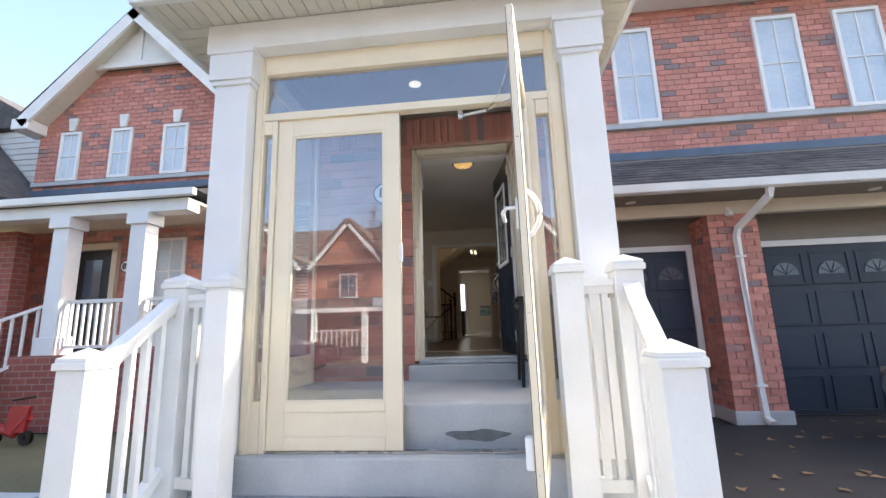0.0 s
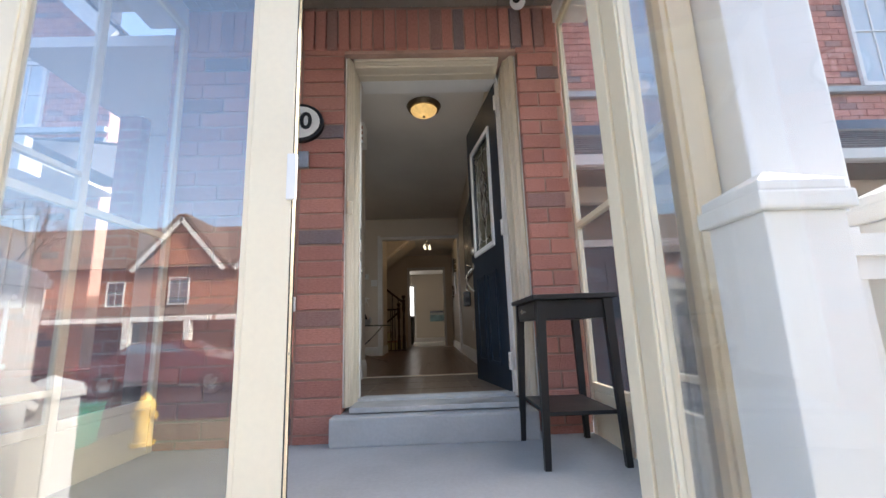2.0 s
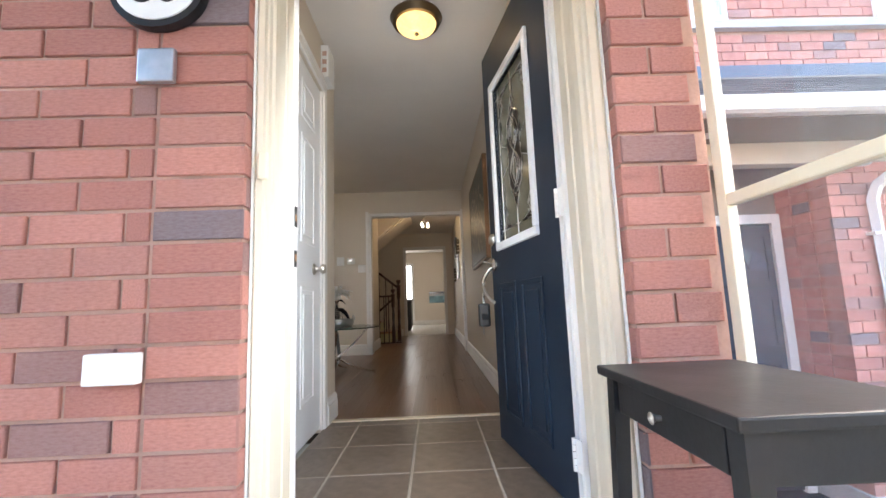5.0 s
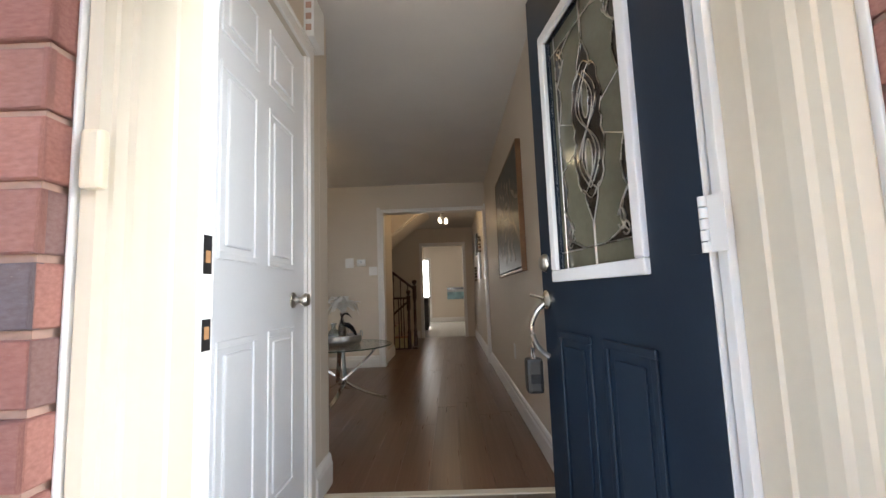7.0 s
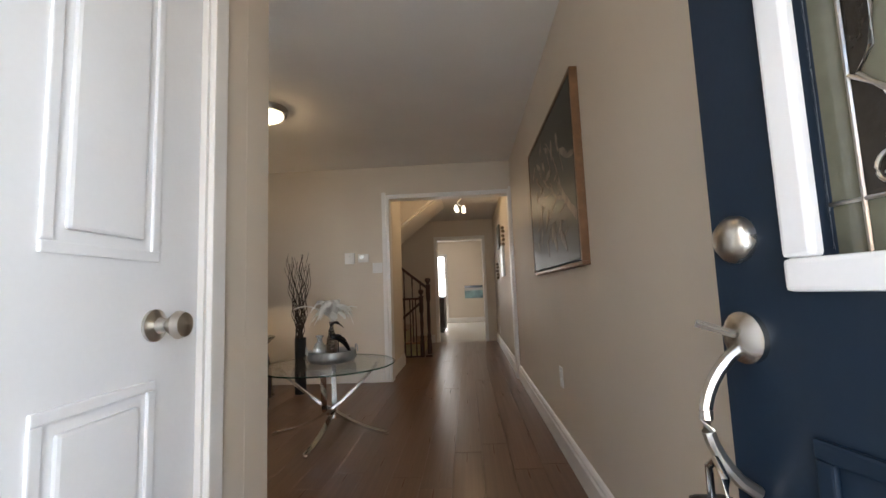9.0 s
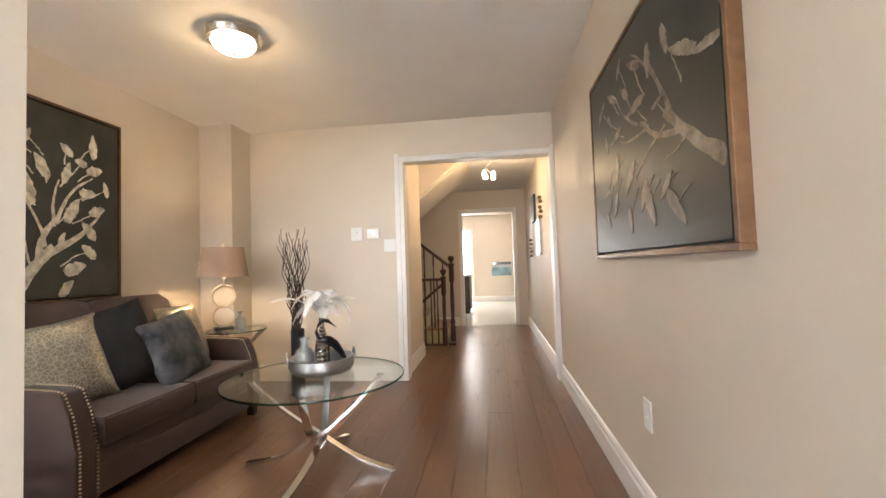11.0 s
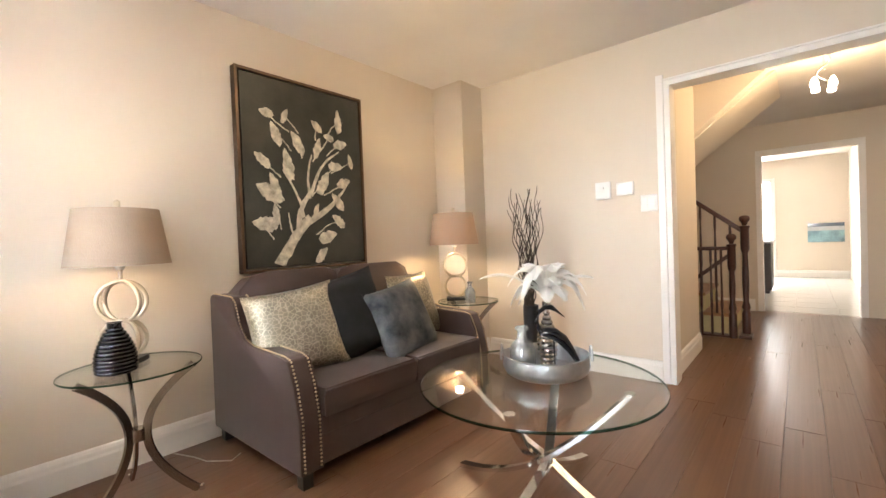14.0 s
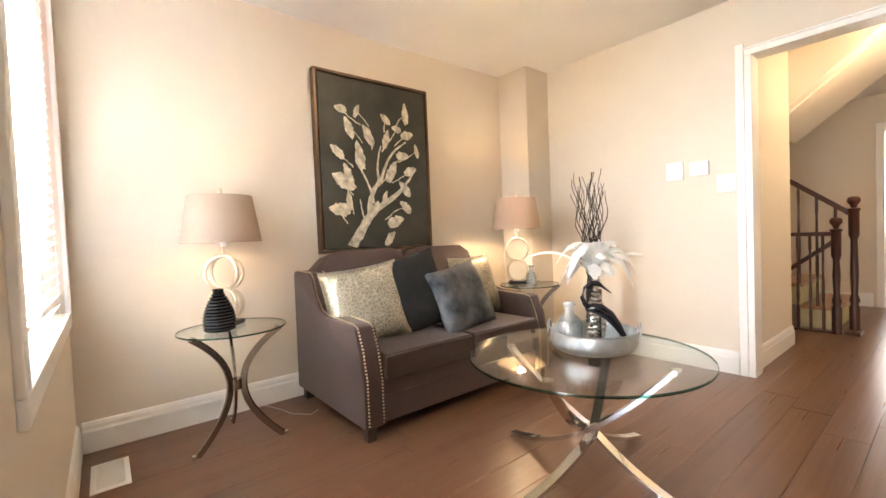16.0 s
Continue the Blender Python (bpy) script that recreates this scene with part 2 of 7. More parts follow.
# clear glass; its pale haze stands in for white highlights
M["bottle"] = glass("clear_glass_with_painted_gleam", (0.86, 0.89, 0.90), base=0.14, haze=0.16)
M["rail"] = material("dark_cherry_stair_wood", (0.055, 0.018, 0.012), 0.3, 0, 0.15, 4, 60, 0.05)
M["tread"] = material("oak_tread", (0.42, 0.22, 0.10), 0.4, 0, 0.1, 4, 60, 0.05)
# the yellow holds the warm light that falls on the risers from below
M["yellow"] = material("warm_lit_yellow_riser", (0.62, 0.56, 0.30), 0.8)
# taupe, with the shade under the garage eave put into its colour
M["asoffit"] = material("taupe_soffit_darkened_for_shade", (0.24, 0.205, 0.17), 0.55, 0, 0.04)
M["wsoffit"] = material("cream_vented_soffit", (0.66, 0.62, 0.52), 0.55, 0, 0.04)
M["plastic"] = material("white_plastic", (0.80, 0.80, 0.78), 0.4, 0, 0.02)
M["sky_glow"] = add_glow(material("overcast_glow", (0.9, 0.9, 0.9)), (1.0, 0.98, 0.95), 0.55)
M["windowdark"] = material("dark_window_glass", (0.10, 0.13, 0.17), 0.06, 0, 0.1, 1.5, 20, 0.0)
M["curtainwin"] = material("pale_window_with_curtain", (0.48, 0.56, 0.64), 0.12, 0, 0.12, 2.0, 20, 0.0, colour2=(0.62, 0.68, 0.72))
M["leaded"] = material("frosted_leaded_glass", (0.155, 0.152, 0.11), 0.06, 0, 0.12, 9, 60, 0.08, colour2=(0.12, 0.118, 0.085), depth=0.003)
M["kitchentile"] = material("pale_porcelain_tile", (0.62, 0.60, 0.57), 0.2, 0, 0.06, 3, 40, 0.02)
M["blind"] = material("white_blind_slat", (0.86, 0.86, 0.85), 0.5, 0, 0.02)
M["blind"].node_tree.nodes["Principled BSDF"].inputs["Transmission Weight"].default_value = 0.0
M["amberglow"] = add_glow(material("amber_glass_bowl", (0.55, 0.40, 0.18), 0.3, 0, 0.2, 20, 60, 0.2), (1.0, 0.62, 0.22), 0.16)
M["bowlglow"] = add_glow(material("white_glass_bowl", (0.8, 0.76, 0.66), 0.3, 0, 0.05), (1.0, 0.86, 0.58), 0.28)
M["spotglow"] = add_glow(material("frosted_spot_glass", (0.8, 0.78, 0.72), 0.3, 0, 0.05), (1.0, 0.88, 0.66), 0.28)
M["canvas"] = material("dark_oil_canvas", (0.017, 0.020, 0.017), 0.42, 0, 0.3, 4, 180, 0.3, colour2=(0.055, 0.052, 0.040), depth=0.002)
M["artcream"] = material("cream_oil_paint", (0.70, 0.65, 0.52), 0.5, 0, 0.25, 24, 120, 0.3, colour2=(0.24, 0.22, 0.17), depth=0.002)
M["artgrey"] = material("grey_brown_oil_paint", (0.34, 0.29, 0.23), 0.5, 0, 0.25, 20, 120, 0.3, colour2=(0.07, 0.065, 0.055), depth=0.002)
M["artblue"] = material("teal_canvas_edge", (0.06, 0.13, 0.17), 0.5, 0, 0.2, 10, 100, 0.2)
M["artblue2"] = material("sea_blue_paint", (0.25, 0.42, 0.48), 0.5, 0, 0.3, 6, 60, 0.2)
M["bronzeframe"] = material("dark_bronze_frame", (0.16, 0.10, 0.06), 0.35, 0.6, 0.15, 8, 80, 0.1)
M["woodframe"] = material("walnut_gold_frame", (0.24, 0.13, 0.065), 0.4, 0.3, 0.2, 8, 60, 0.15)
M["nickelbar"] = material("brushed_nickel_bar", (0.42, 0.39, 0.36), 0.24, 1, 0.05, 5, 90, 0.0)
M["champagne"] = material("champagne_metallic_fabric", (0.27, 0.24, 0.18), 0.38, 0.55, 0.15, 16, 30, 0.5, colour2=(0.15, 0.135, 0.105))
M["charcoal"] = material("charcoal_velvet", (0.008, 0.009, 0.012), 0.85, 0, 0.3, 8, 200, 0.3)
M["marbled"] = material("blue_grey_marbled_velvet", (0.004, 0.010, 0.022), 0.7, 0, 0.3, 8, 150, 0.2, colour2=(0.15, 0.155, 0.16))
M["shade"] = material("taupe_linen", (0.34, 0.27, 0.21), 0.9, 0, 0.08, 8, 300, 0.5, stretch=(1, 1, 0.3))
M["glossblack"] = material("gloss_black_glaze", (0.008, 0.009, 0.014), 0.12, 0, 0.1)
M["glasscord"] = material("clear_plastic_cord", (0.45, 0.42, 0.38), 0.3)
M["feather"] = material("white_feather", (0.84, 0.83, 0.80), 0.8, 0, 0.03)
M["willow"] = material("brown_willow_bark", (0.045, 0.026, 0.018), 0.7, 0, 0.3, 20, 120, 0.3)


def let_through(m, share, tint):
    """Thin cloth: a share of the light comes through."""
    N, L = m.node_tree.nodes, m.node_tree.links
    b, out = N["Principled BSDF"], N["Material Output"]
    t, mx = N.new("ShaderNodeBsdfTranslucent"), N.new("ShaderNodeMixShader")
    t.inputs[0].default_value = rgb(tint)
    mx.inputs[0].default_value = share
    L.new(b.outputs[0], mx.inputs[1])
    L.new(t.outputs[0], mx.inputs[2])
    L.new(mx.outputs[0], out.inputs[0])


let_through(M["shade"], 0.15, (0.78, 0.60, 0.48))
let_through(M["feather"], 0.3, (0.9, 0.9, 0.88))
let_through(M["blind"], 0.5, (0.95, 0.95, 0.93))
M["binteal"] = material("green_bin_plastic", (0.03, 0.20, 0.14), 0.5, 0, 0.06)
M["binblue"] = material("blue_bin_plastic", (0.02, 0.07, 0.30), 0.5, 0, 0.06)
M["redpaint"] = material("red_plastic", (0.45, 0.03, 0.03), 0.4)
M["carred"] = material("maroon_car_paint", (0.10, 0.015, 0.02), 0.25, 0.3, 0.05, 2, 300, 0.0, coat=0.8)
M["carsilver"] = material("silver_car_paint", (0.22, 0.24, 0.27), 0.3, 0.6, 0.05, 2, 300, 0.0, coat=0.8)
M["brownroof"] = material("brown_roof_shingle", (0.16, 0.115, 0.09), 0.95, 0, 0.15, 3, 60, 0.5)
M["yellowpaint"] = material("yellow_hydrant_paint", (0.62, 0.42, 0.08), 0.5, 0, 0.15)
M["deadleaf"] = material("dry_brown_leaf", (0.30, 0.20, 0.11), 0.8, 0, 0.25)
M["petal"] = material("dark_amber_glass", (0.030, 0.024, 0.018), 0.08, 0, 0.2)


def crackle(m, scale, line):
    """Fine cracked lines pressed into a metallic cloth."""
    N, L = m.node_tree.nodes, m.node_tree.links
    b = N["Principled BSDF"]
    tc, vo, mr, mx = N.new("ShaderNodeTexCoord"), N.new("ShaderNodeTexVoronoi"), N.new("ShaderNodeMapRange"), N.new("ShaderNodeMix")
    vo.feature = "DISTANCE_TO_EDGE"
    vo.inputs["Scale"].default_value = scale
    L.new(tc.outputs["Object"], vo.inputs["Vector"])
    mr.inputs[1].default_value, mr.inputs[2].default_value, mr.inputs[3].default_value, mr.inputs[4].default_value = 0.02, 0.09, 1.0, 0.0
    L.new(vo.outputs["Distance"], mr.inputs[0])
    mx.data_type = "RGBA"
    L.new(mr.outputs[0], mx.inputs[0])
    L.new(b.inputs["Base Color"].links[0].from_socket, mx.inputs[6])
    mx.inputs[7].default_value = rgb(line)
    L.new(mx.outputs[2], b.inputs["Base Color"])


crackle(M["champagne"], 48, (0.42, 0.38, 0.30))

# ---- building helpers ----
BASE = {}
HINGE = Vector((0.037, 4.43, 0.022))
TRUE = Matrix.Identity(4)
OUTSIDE = Matrix.Translation(HINGE) @ Matrix.Scale(0.934, 4) @ Matrix.Translation(-HINGE)
FIT = OUTSIDE  # the outside is drawn a little large and brought to true size about the front door's corner


def B():
    return bmesh.new()


def box(bm, x0, x1, y0, y1, z0, z1, bevel=0.0, seg=2):
    r = bmesh.ops.create_cube(bm, size=1)
    vs = r["verts"]
    bmesh.ops.scale(bm, vec=(x1 - x0, y1 - y0, z1 - z0), verts=vs)
    bmesh.ops.translate(bm, vec=((x0 + x1) / 2, (y0 + y1) / 2, (z0 + z1) / 2), verts=vs)
    if bevel:
        es = list({e for v in vs for e in v.link_edges})
        bmesh.ops.bevel(bm, geom=es, offset=bevel, segments=seg, affect="EDGES", profile=0.6)
    return bm


def Bx(*a, **k):
    return box(B(), *a, **k)


def lathe(bm, prof, cx=0, cy=0, cz=0, seg=32, close=True):
    """Turns a profile of (radius, height) round the upright axis."""
    rings = []
    for r, z in prof:
        rings.append([bm.verts.new((cx + r * math.cos(2 * math.pi * i / seg), cy + r * math.sin(2 * math.pi * i / seg), cz + z)) for i in range(seg)])
    for a, b in zip(rings, rings[1:]):
        for i in range(seg):
            bm.faces.new((a[i], a[(i + 1) % seg], b[(i + 1) % seg], b[i]))
    if close:
        for ring in (rings[0], rings[-1]):
            if len(set(v.co.to_tuple(5) for v in ring)) > 2:
                bm.faces.new(ring)
    bmesh.ops.recalc_face_normals(bm, faces=bm.faces)
    return bm


def tube(bm, pts, r, seg=8, closed=False, flat=None, up=Vector((0, 0, 1))):
    """Sweeps a round (or, with flat=(w, h), a rectangular) section along points. r may be a list."""
    pts = [Vector(p) for p in pts]
    n = len(pts)
    rings = []
    for i, p in enumerate(pts):
        a = pts[(i - 1) % n] if (closed or i > 0) else p
        b = pts[(i + 1) % n] if (closed or i < n - 1) else p
        d = (b - a).normalized()
        s = d.cross(up)
        if s.length < 1e-3:
            s = d.cross(Vector((0, 1, 0)))
        s.normalize()
        u = s.cross(d).normalized()
        rr = r[i] if isinstance(r, (list, tuple)) else r
        if flat:
            w, h = flat
            corners = [(-w, -h), (w, -h), (w, h), (-w, h)]
            rings.append([bm.verts.new(p + s * q[0] / 2 + u * q[1] / 2) for q in corners])
        else:
            rings.append([bm.verts.new(p + (s * math.cos(2 * math.pi * k / seg) + u * math.sin(2 * math.pi * k / seg)) * rr) for k in range(seg)])
    m = len(rings[0])
    last = n if closed else n - 1
    for i in range(last):
        a, b = rings[i], rings[(i + 1) % n]
        for k in range(m):
            bm.faces.new((a[k], a[(k + 1) % m], b[(k + 1) % m], b[k]))
    if not closed:
        bm.faces.new(rings[0])
        bm.faces.new(rings[-1])
    bmesh.ops.recalc_face_normals(bm, faces=bm.faces)
    return bm


def prism(bm, pts, axis, a, b):
    """A flat outline, drawn out along an axis from a to b. pts give the two other axes in order."""
    def at(p, v):
        return {"x": (v, p[0], p[1]), "y": (p[0], v, p[1]), "z": (p[0], p[1], v)}[axis]
    lo = [bm.verts.new(at(p, a)) for p in pts]
    hi = [bm.verts.new(at(p, b)) for p in pts]
    n = len(pts)
    for i in range(n):
        bm.faces.new((lo[i], lo[(i + 1) % n], hi[(i + 1) % n], hi[i]))
    bm.faces.new(lo)
    bm.faces.new(hi)
    bmesh.ops.recalc_face_normals(bm, faces=bm.faces)
    return bm


def turned(bm, m):
    bmesh.ops.transform(bm, matrix=m, verts=bm.verts)
    return bm


def mesh_of(name, bm, mat, smooth=0.0):
    me = bpy.data.meshes.new(name)
    bm.to_mesh(me)
    bm.free()
    me.materials.append(M[mat] if isinstance(mat, str) else mat)
    if smooth:
        me.polygons.foreach_set("use_smooth", [True] * len(me.polygons))
        me.set_sharp_from_angle(angle=radians(smooth))
    return me


def thing(name, place, label, category, group=""):
    ob = new(name)
    ob.empty_display_size = 0.1
    ob.location = FIT @ Vector(place)
    BASE[ob.name] = FIT @ Vector(place)
    return tagged(ob, label, category, group)


def part(name, bm, mat, parent=None, label="", smooth=0.0):
    """Links a bmesh, drawn in world places, as one mesh under its thing or part."""
    base = BASE[parent.name] if parent else Vector((0, 0, 0))
    turned(bm, FIT)
    if parent:
        bmesh.ops.translate(bm, vec=-base, verts=bm.verts)
    ob = new(name, mesh_of(name, bm, mat, smooth))
    if parent:
        ob.parent = parent
    BASE[ob.name] = base
    return tagged(ob, label)


def solid(name, bm, mat, label, category, group="", smooth=0.0):
    """A thing of one mesh, with its origin at its base."""
    turned(bm, FIT)
    vs = [v.co for v in bm.verts]
    lo = Vector([min(v[i] for v in vs) for i in range(3)])
    hi = Vector([max(v[i] for v in vs) for i in range(3)])
    p = Vector(((lo.x + hi.x) / 2, (lo.y + hi.y) / 2, lo.z))
    bmesh.ops.translate(bm, vec=-p, verts=bm.verts)
    ob = new(name, mesh_of(name, bm, mat, smooth))
    ob.location = p
    BASE[ob.name] = p
    return tagged(ob, label, category, group)


def setting(name, bm, mat, label, category, smooth=0.0):
    ob = part(name, bm, mat, None, "", smooth)
    return tagged(ob, label, category, "", "structure")


def stuff(name, boxes, mat, parent=None, label="", category="", kind="stuff"):
    """Many small boxes (x0, x1, y0, y1, z0, z1) in one mesh."""
    verts, faces = [], []
    base = BASE[parent.name] if parent else Vector((0, 0, 0))
    for x0, x1, y0, y1, z0, z1 in boxes:
        i = len(verts)
        for z in (z0, z1):
            for x, y in ((x0, y0), (x1, y0), (x1, y1), (x0, y1)):
                verts.append(tuple(FIT @ Vector((x, y, z)) - base))
        faces += [(i, i + 3, i + 2, i + 1), (i + 4, i + 5, i + 6, i + 7)]
        faces += [(i + k, i + (k + 1) % 4, i + 4 + (k + 1) % 4, i + 4 + k) for k in range(4)]
    me = bpy.data.meshes.new(name)
    me.from_pydata(verts, [], faces)
    me.materials.append(M[mat])
    ob = new(name, me)
    if parent:
        ob.parent = parent
    BASE[ob.name] = base
    return tagged(ob, label, category, "", kind)


def courses(x0, x1, z0, z1, holes=(), w=0.245, h=0.098, joint=0.011, seed=1):
    """Running bond: the faces (x0, x1, z0, z1) of the bricks of a wall, cut round its openings."""
    rnd = random.Random(seed)
    out = []
    row, z = 0, z0
    while z < z1 - 0.02:
        zt = min(z + h - joint, z1)
        spans = [(x0, x1)]
        for hx0, hx1, hz0, hz1 in holes:
            if zt > hz0 + 0.005 and z < hz1 - 0.005:
                spans = [s for a, b in spans for s in ((a, min(b, hx0)), (max(a, hx1), b)) if s[1] - s[0] > 0.03]
        for a, b in spans:
            start = x0 - (0.5 * w if row % 2 else 0)
            k = start
            while k < b:
                l, r = max(k, a), min(k + w - joint, b)
                if r - l > 0.03:
                    out.append((l, r, z, zt))
                k += w
        z += h
        row += 1
    return out


GROUND = -1.12
WEST, EAST, NORTH, SOUTH, CEIL = -2.22, 0.98, 9.20, 5.905, 2.385
CLOSET = -0.155

# ---- ground, drive, road ----
setting("ground", Bx(-400, 400, -400, 400, GROUND - 0.5, GROUND - 0.03), "ground", "dry late autumn lawn and soil", "ground")
setting("road", Bx(-60, 60, -13.0, -5.2, GROUND - 0.4, GROUND - 0.015), "asphalt", "grey worn asphalt street", "road")
setting("driveway", Bx(1.62, 12.0, -5.2, 7.1, GROUND - 0.3, GROUND), "asphalt", "black asphalt driveway in front of the garages", "driveway")
setting("driveway_neighbour", Bx(-8.0, -5.0, -5.2, 3.0, GROUND - 0.3, GROUND - 0.004), "asphalt", "black asphalt driveway of the neighbour", "driveway")
setting("pavement", Bx(-1.35, 1.62, -5.2, 2.1, GROUND - 0.3, GROUND - 0.002), "concrete", "pale concrete front walk", "pavement")
path = setting("paving", Bx(-5.2, -1.9, 3.0, 3.9, GROUND - 0.3, GROUND - 0.02), "mortar", "grey flagstone side path", "paving")

# ---- porch: steps, floor ----
for y0, y1, z0, z1 in ((2.075, 2.9, GROUND - 0.1, -0.895), (2.35, 2.9, -0.893, -0.67), (2.62, 2.84, -0.668, -0.45)):
    setting("front_step", Bx(-1.32, 1.60, y0, y1, z0, z1, 0.012), "concrete", "stained grey concrete front step", "step")
setting("porch_floor", Bx(-1.32, 1.60, 2.832, 4.45, GROUND - 0.1, -0.178, 0.012), "concrete", "smooth grey concrete porch floor", "porch floor")
setting("door_step", Bx(-0.055, 1.075, 4.02, 4.44, -0.18, -0.03, 0.012), "concrete", "grey concrete step below the front door", "step")
bm = B()
vs = [bm.verts.new((0.62 + 0.20 * math.cos(a) * (1 + 0.16 * math.sin(3 * a)), 2.827, -0.37 + 0.034 * math.sin(a) * (1 + 0.2 * math.cos(5 * a)))) for a in [i * math.pi / 14 for i in range(28)]]
bm.faces.new(vs)
r = bmesh.ops.extrude_face_region(bm, geom=list(bm.faces))
bmesh.ops.translate(bm, vec=(0, 0.006, 0), verts=[v for v in r["geom"] if isinstance(v, bmesh.types.BMVert)])
setting("concrete_stain", bm, "patch", "dark damp repair patch on the riser", "stain")

# ---- front wall of the house: vestibule block ----
WALLY = 4.12
DX0, DX1, DZ1 = 0.037, 0.943, 2.03
bm = B()
box(bm, -1.12, -0.023, WALLY + 0.018, 4.45, GROUND, 3.4)
box(bm, 1.1255, 1.40, WALLY + 0.018, 4.45, GROUND, 3.4)
box(bm, -0.023, 1.1255, WALLY + 0.018, 4.45, 2.225, 3.4)
wall_front = setting("wall_front", bm, "mortar", "red brick front wall with pinkish mortar", "wall")
bm = B()
box(bm, -1.12, -1.0, 4.452, 5.58, GROUND, 3.4)
box(bm, -2.45, -2.24, 5.46, 5.58, GROUND, 3.4)
box(bm, -0.66, -1.0, 5.46, 5.58, GROUND, 3.4)
setting("wall_side_brick", bm, "farbrick", "red brick side wall of the entrance", "wall")
setting("wall_right_brick", Bx(1.15, 1.40, 4.48, 7.2, GROUND, 3.4), "farbrick", "red brick wall beside the garage", "wall")

# ---- inner walls ----
FIT = TRUE


def wall(name, spans, label="warm greige painted inner wall", mat="wall"):
    bm = B()
    for s in spans:
        box(bm, *s)
    return setting(name, bm, mat, label, "wall")


wall("wall_west", [(WEST - 0.14, WEST, SOUTH - 0.12, NORTH + 0.12, -0.02, CEIL + 0.1)])
wall("wall_bump", [(WEST, -1.905, 8.905, NORTH, 0, CEIL)])
wall("wall_north", [(WEST, -0.40, NORTH, NORTH + 0.12, -0.02, CEIL + 0.1), (0.955, EAST, NORTH, NORTH + 0.12, -0.02, CEIL + 0.1), (-0.40, 0.955, NORTH, NORTH + 0.12, 2.02, CEIL + 0.1)])
wall("wall_east", [(EAST, EAST + 0.1, 4.532, 18.0, -0.02, CEIL + 0.1)])
WX0, WX1, WZ0, WZ1 = -2.02, -0.72, 0.70, 2.12
wall("wall_south", [(WEST, WX0, SOUTH - 0.12, SOUTH, -0.02, CEIL + 0.1), (WX1, -0.35, SOUTH - 0.12, SOUTH, -0.02, CEIL + 0.1), (-0.35, CLOSET, SOUTH - 0.2, SOUTH - 0.07, -0.02, CEIL + 0.1), (WX0, WX1, SOUTH - 0.12, SOUTH, -0.02, WZ0), (WX0, WX1, SOUTH - 0.12, SOUTH, WZ1, CEIL + 0.1)])
CY0, CY1 = 4.70, 5.53
wall("wall_closet", [(CLOSET - 0.1, CLOSET, 4.532, CY0, -0.02, CEIL + 0.1), (CLOSET - 0.1, CLOSET, CY1, SOUTH - 0.202, -0.02, CEIL + 0.1), (CLOSET - 0.1, CLOSET, CY0, CY1, 2.05, CEIL + 0.1)])
wall("wall_entrance", [(CLOSET - 0.1, -0.021, 4.45, 4.53, -0.02, CEIL + 0.1), (1.006, EAST + 0.1, 4.45, 4.53, -0.02, CEIL + 0.1), (-0.021, 1.006, 4.45, 4.53, 2.075, CEIL + 0.1)])
wall("wall_closet_back", [(-0.98, -0.90, 4.532, SOUTH - 0.122, -0.02, CEIL + 0.1)])
setting("ceiling", Bx(WEST - 0.1, EAST + 0.1, 4.452, NORTH + 0.12, CEIL, CEIL + 0.08), "ceiling", "white stippled ceiling", "ceiling")
HC = 2.31
setting("ceiling_hall", Bx(-2.6, EAST + 0.1, NORTH + 0.121, 12.74, HC, HC + 0.1), "ceiling", "white hall ceiling", "ceiling")
wall("wall_hall_left", [(-0.56, -0.43, NORTH + 0.121, 10.29, -0.02, HC)])
wall("wall_hall_end", [(-2.6, -0.11, 12.62, 12.74, -2.2, HC), (0.77, EAST, 12.62, 12.74, -0.02, HC), (-0.11, 0.77, 12.62, 12.74, 1.93, HC)])
wall("wall_stair", [(-2.7, -2.58, 9.32, 12.74, -2.2, HC), (-2.58, -0.56, 10.17, 10.29, -2.2, HC)])
bm = prism(B(), [(-0.56, 1.77), (0.09, HC), (-0.56, HC)], "y", 10.292, 10.42)
setting("wall_stair_bulkhead", bm, "wall", "sloping painted bulkhead above the stairs", "wall")
bm = prism(B(), [(-0.60, 1.735), (0.13, HC - 0.002), (0.05, HC - 0.002), (-0.60, 1.81)], "y", 10.422, 11.35)
setting("stair_soffit", bm, "wall", "sloping underside of the upper stairs", "soffit")
# beyond the far doorway
wall("wall_kitchen_far", [(-3.0, EAST, 17.4, 17.52, -0.02, 2.5)])
wall("wall_kitchen_left", [(-3.1, -3.0, 12.741, 17.52, -0.02, 2.5)])
setting("ceiling_kitchen", Bx(-3.1, EAST + 0.1, 12.741, 17.52, 2.45, 2.55), "ceiling", "white kitchen ceiling", "ceiling")

# ---- floors ----
floor = setting("floor", Bx(WEST, EAST, 5.68, 12.66, -0.12, -0.008), "floorjoint", "dark brown oak plank floor", "floor")
floor_vest = setting("floor_entrance", Bx(CLOSET, EAST, 4.532, 5.679, -0.12, -0.0012), "grout", "taupe ceramic tile entrance floor", "floor")
floor_kitchen = setting("floor_kitchen", Bx(-3.0, EAST, 12.662, 17.4, -0.12, -0.002), "kitchentile", "pale glossy tile kitchen floor", "floor")
setting("transition_strip", Bx(CLOSET, EAST, 5.665, 5.71, -0.005, 0.006, 0.002), "casing", "beige transition strip between tile and wood", "trim")
setting("foundation", Bx(-0.90, EAST + 0.1, 4.535, 17.5, -1.4, -0.13), "concrete", "concrete slab below the house", "foundation")

FIT = OUTSIDE

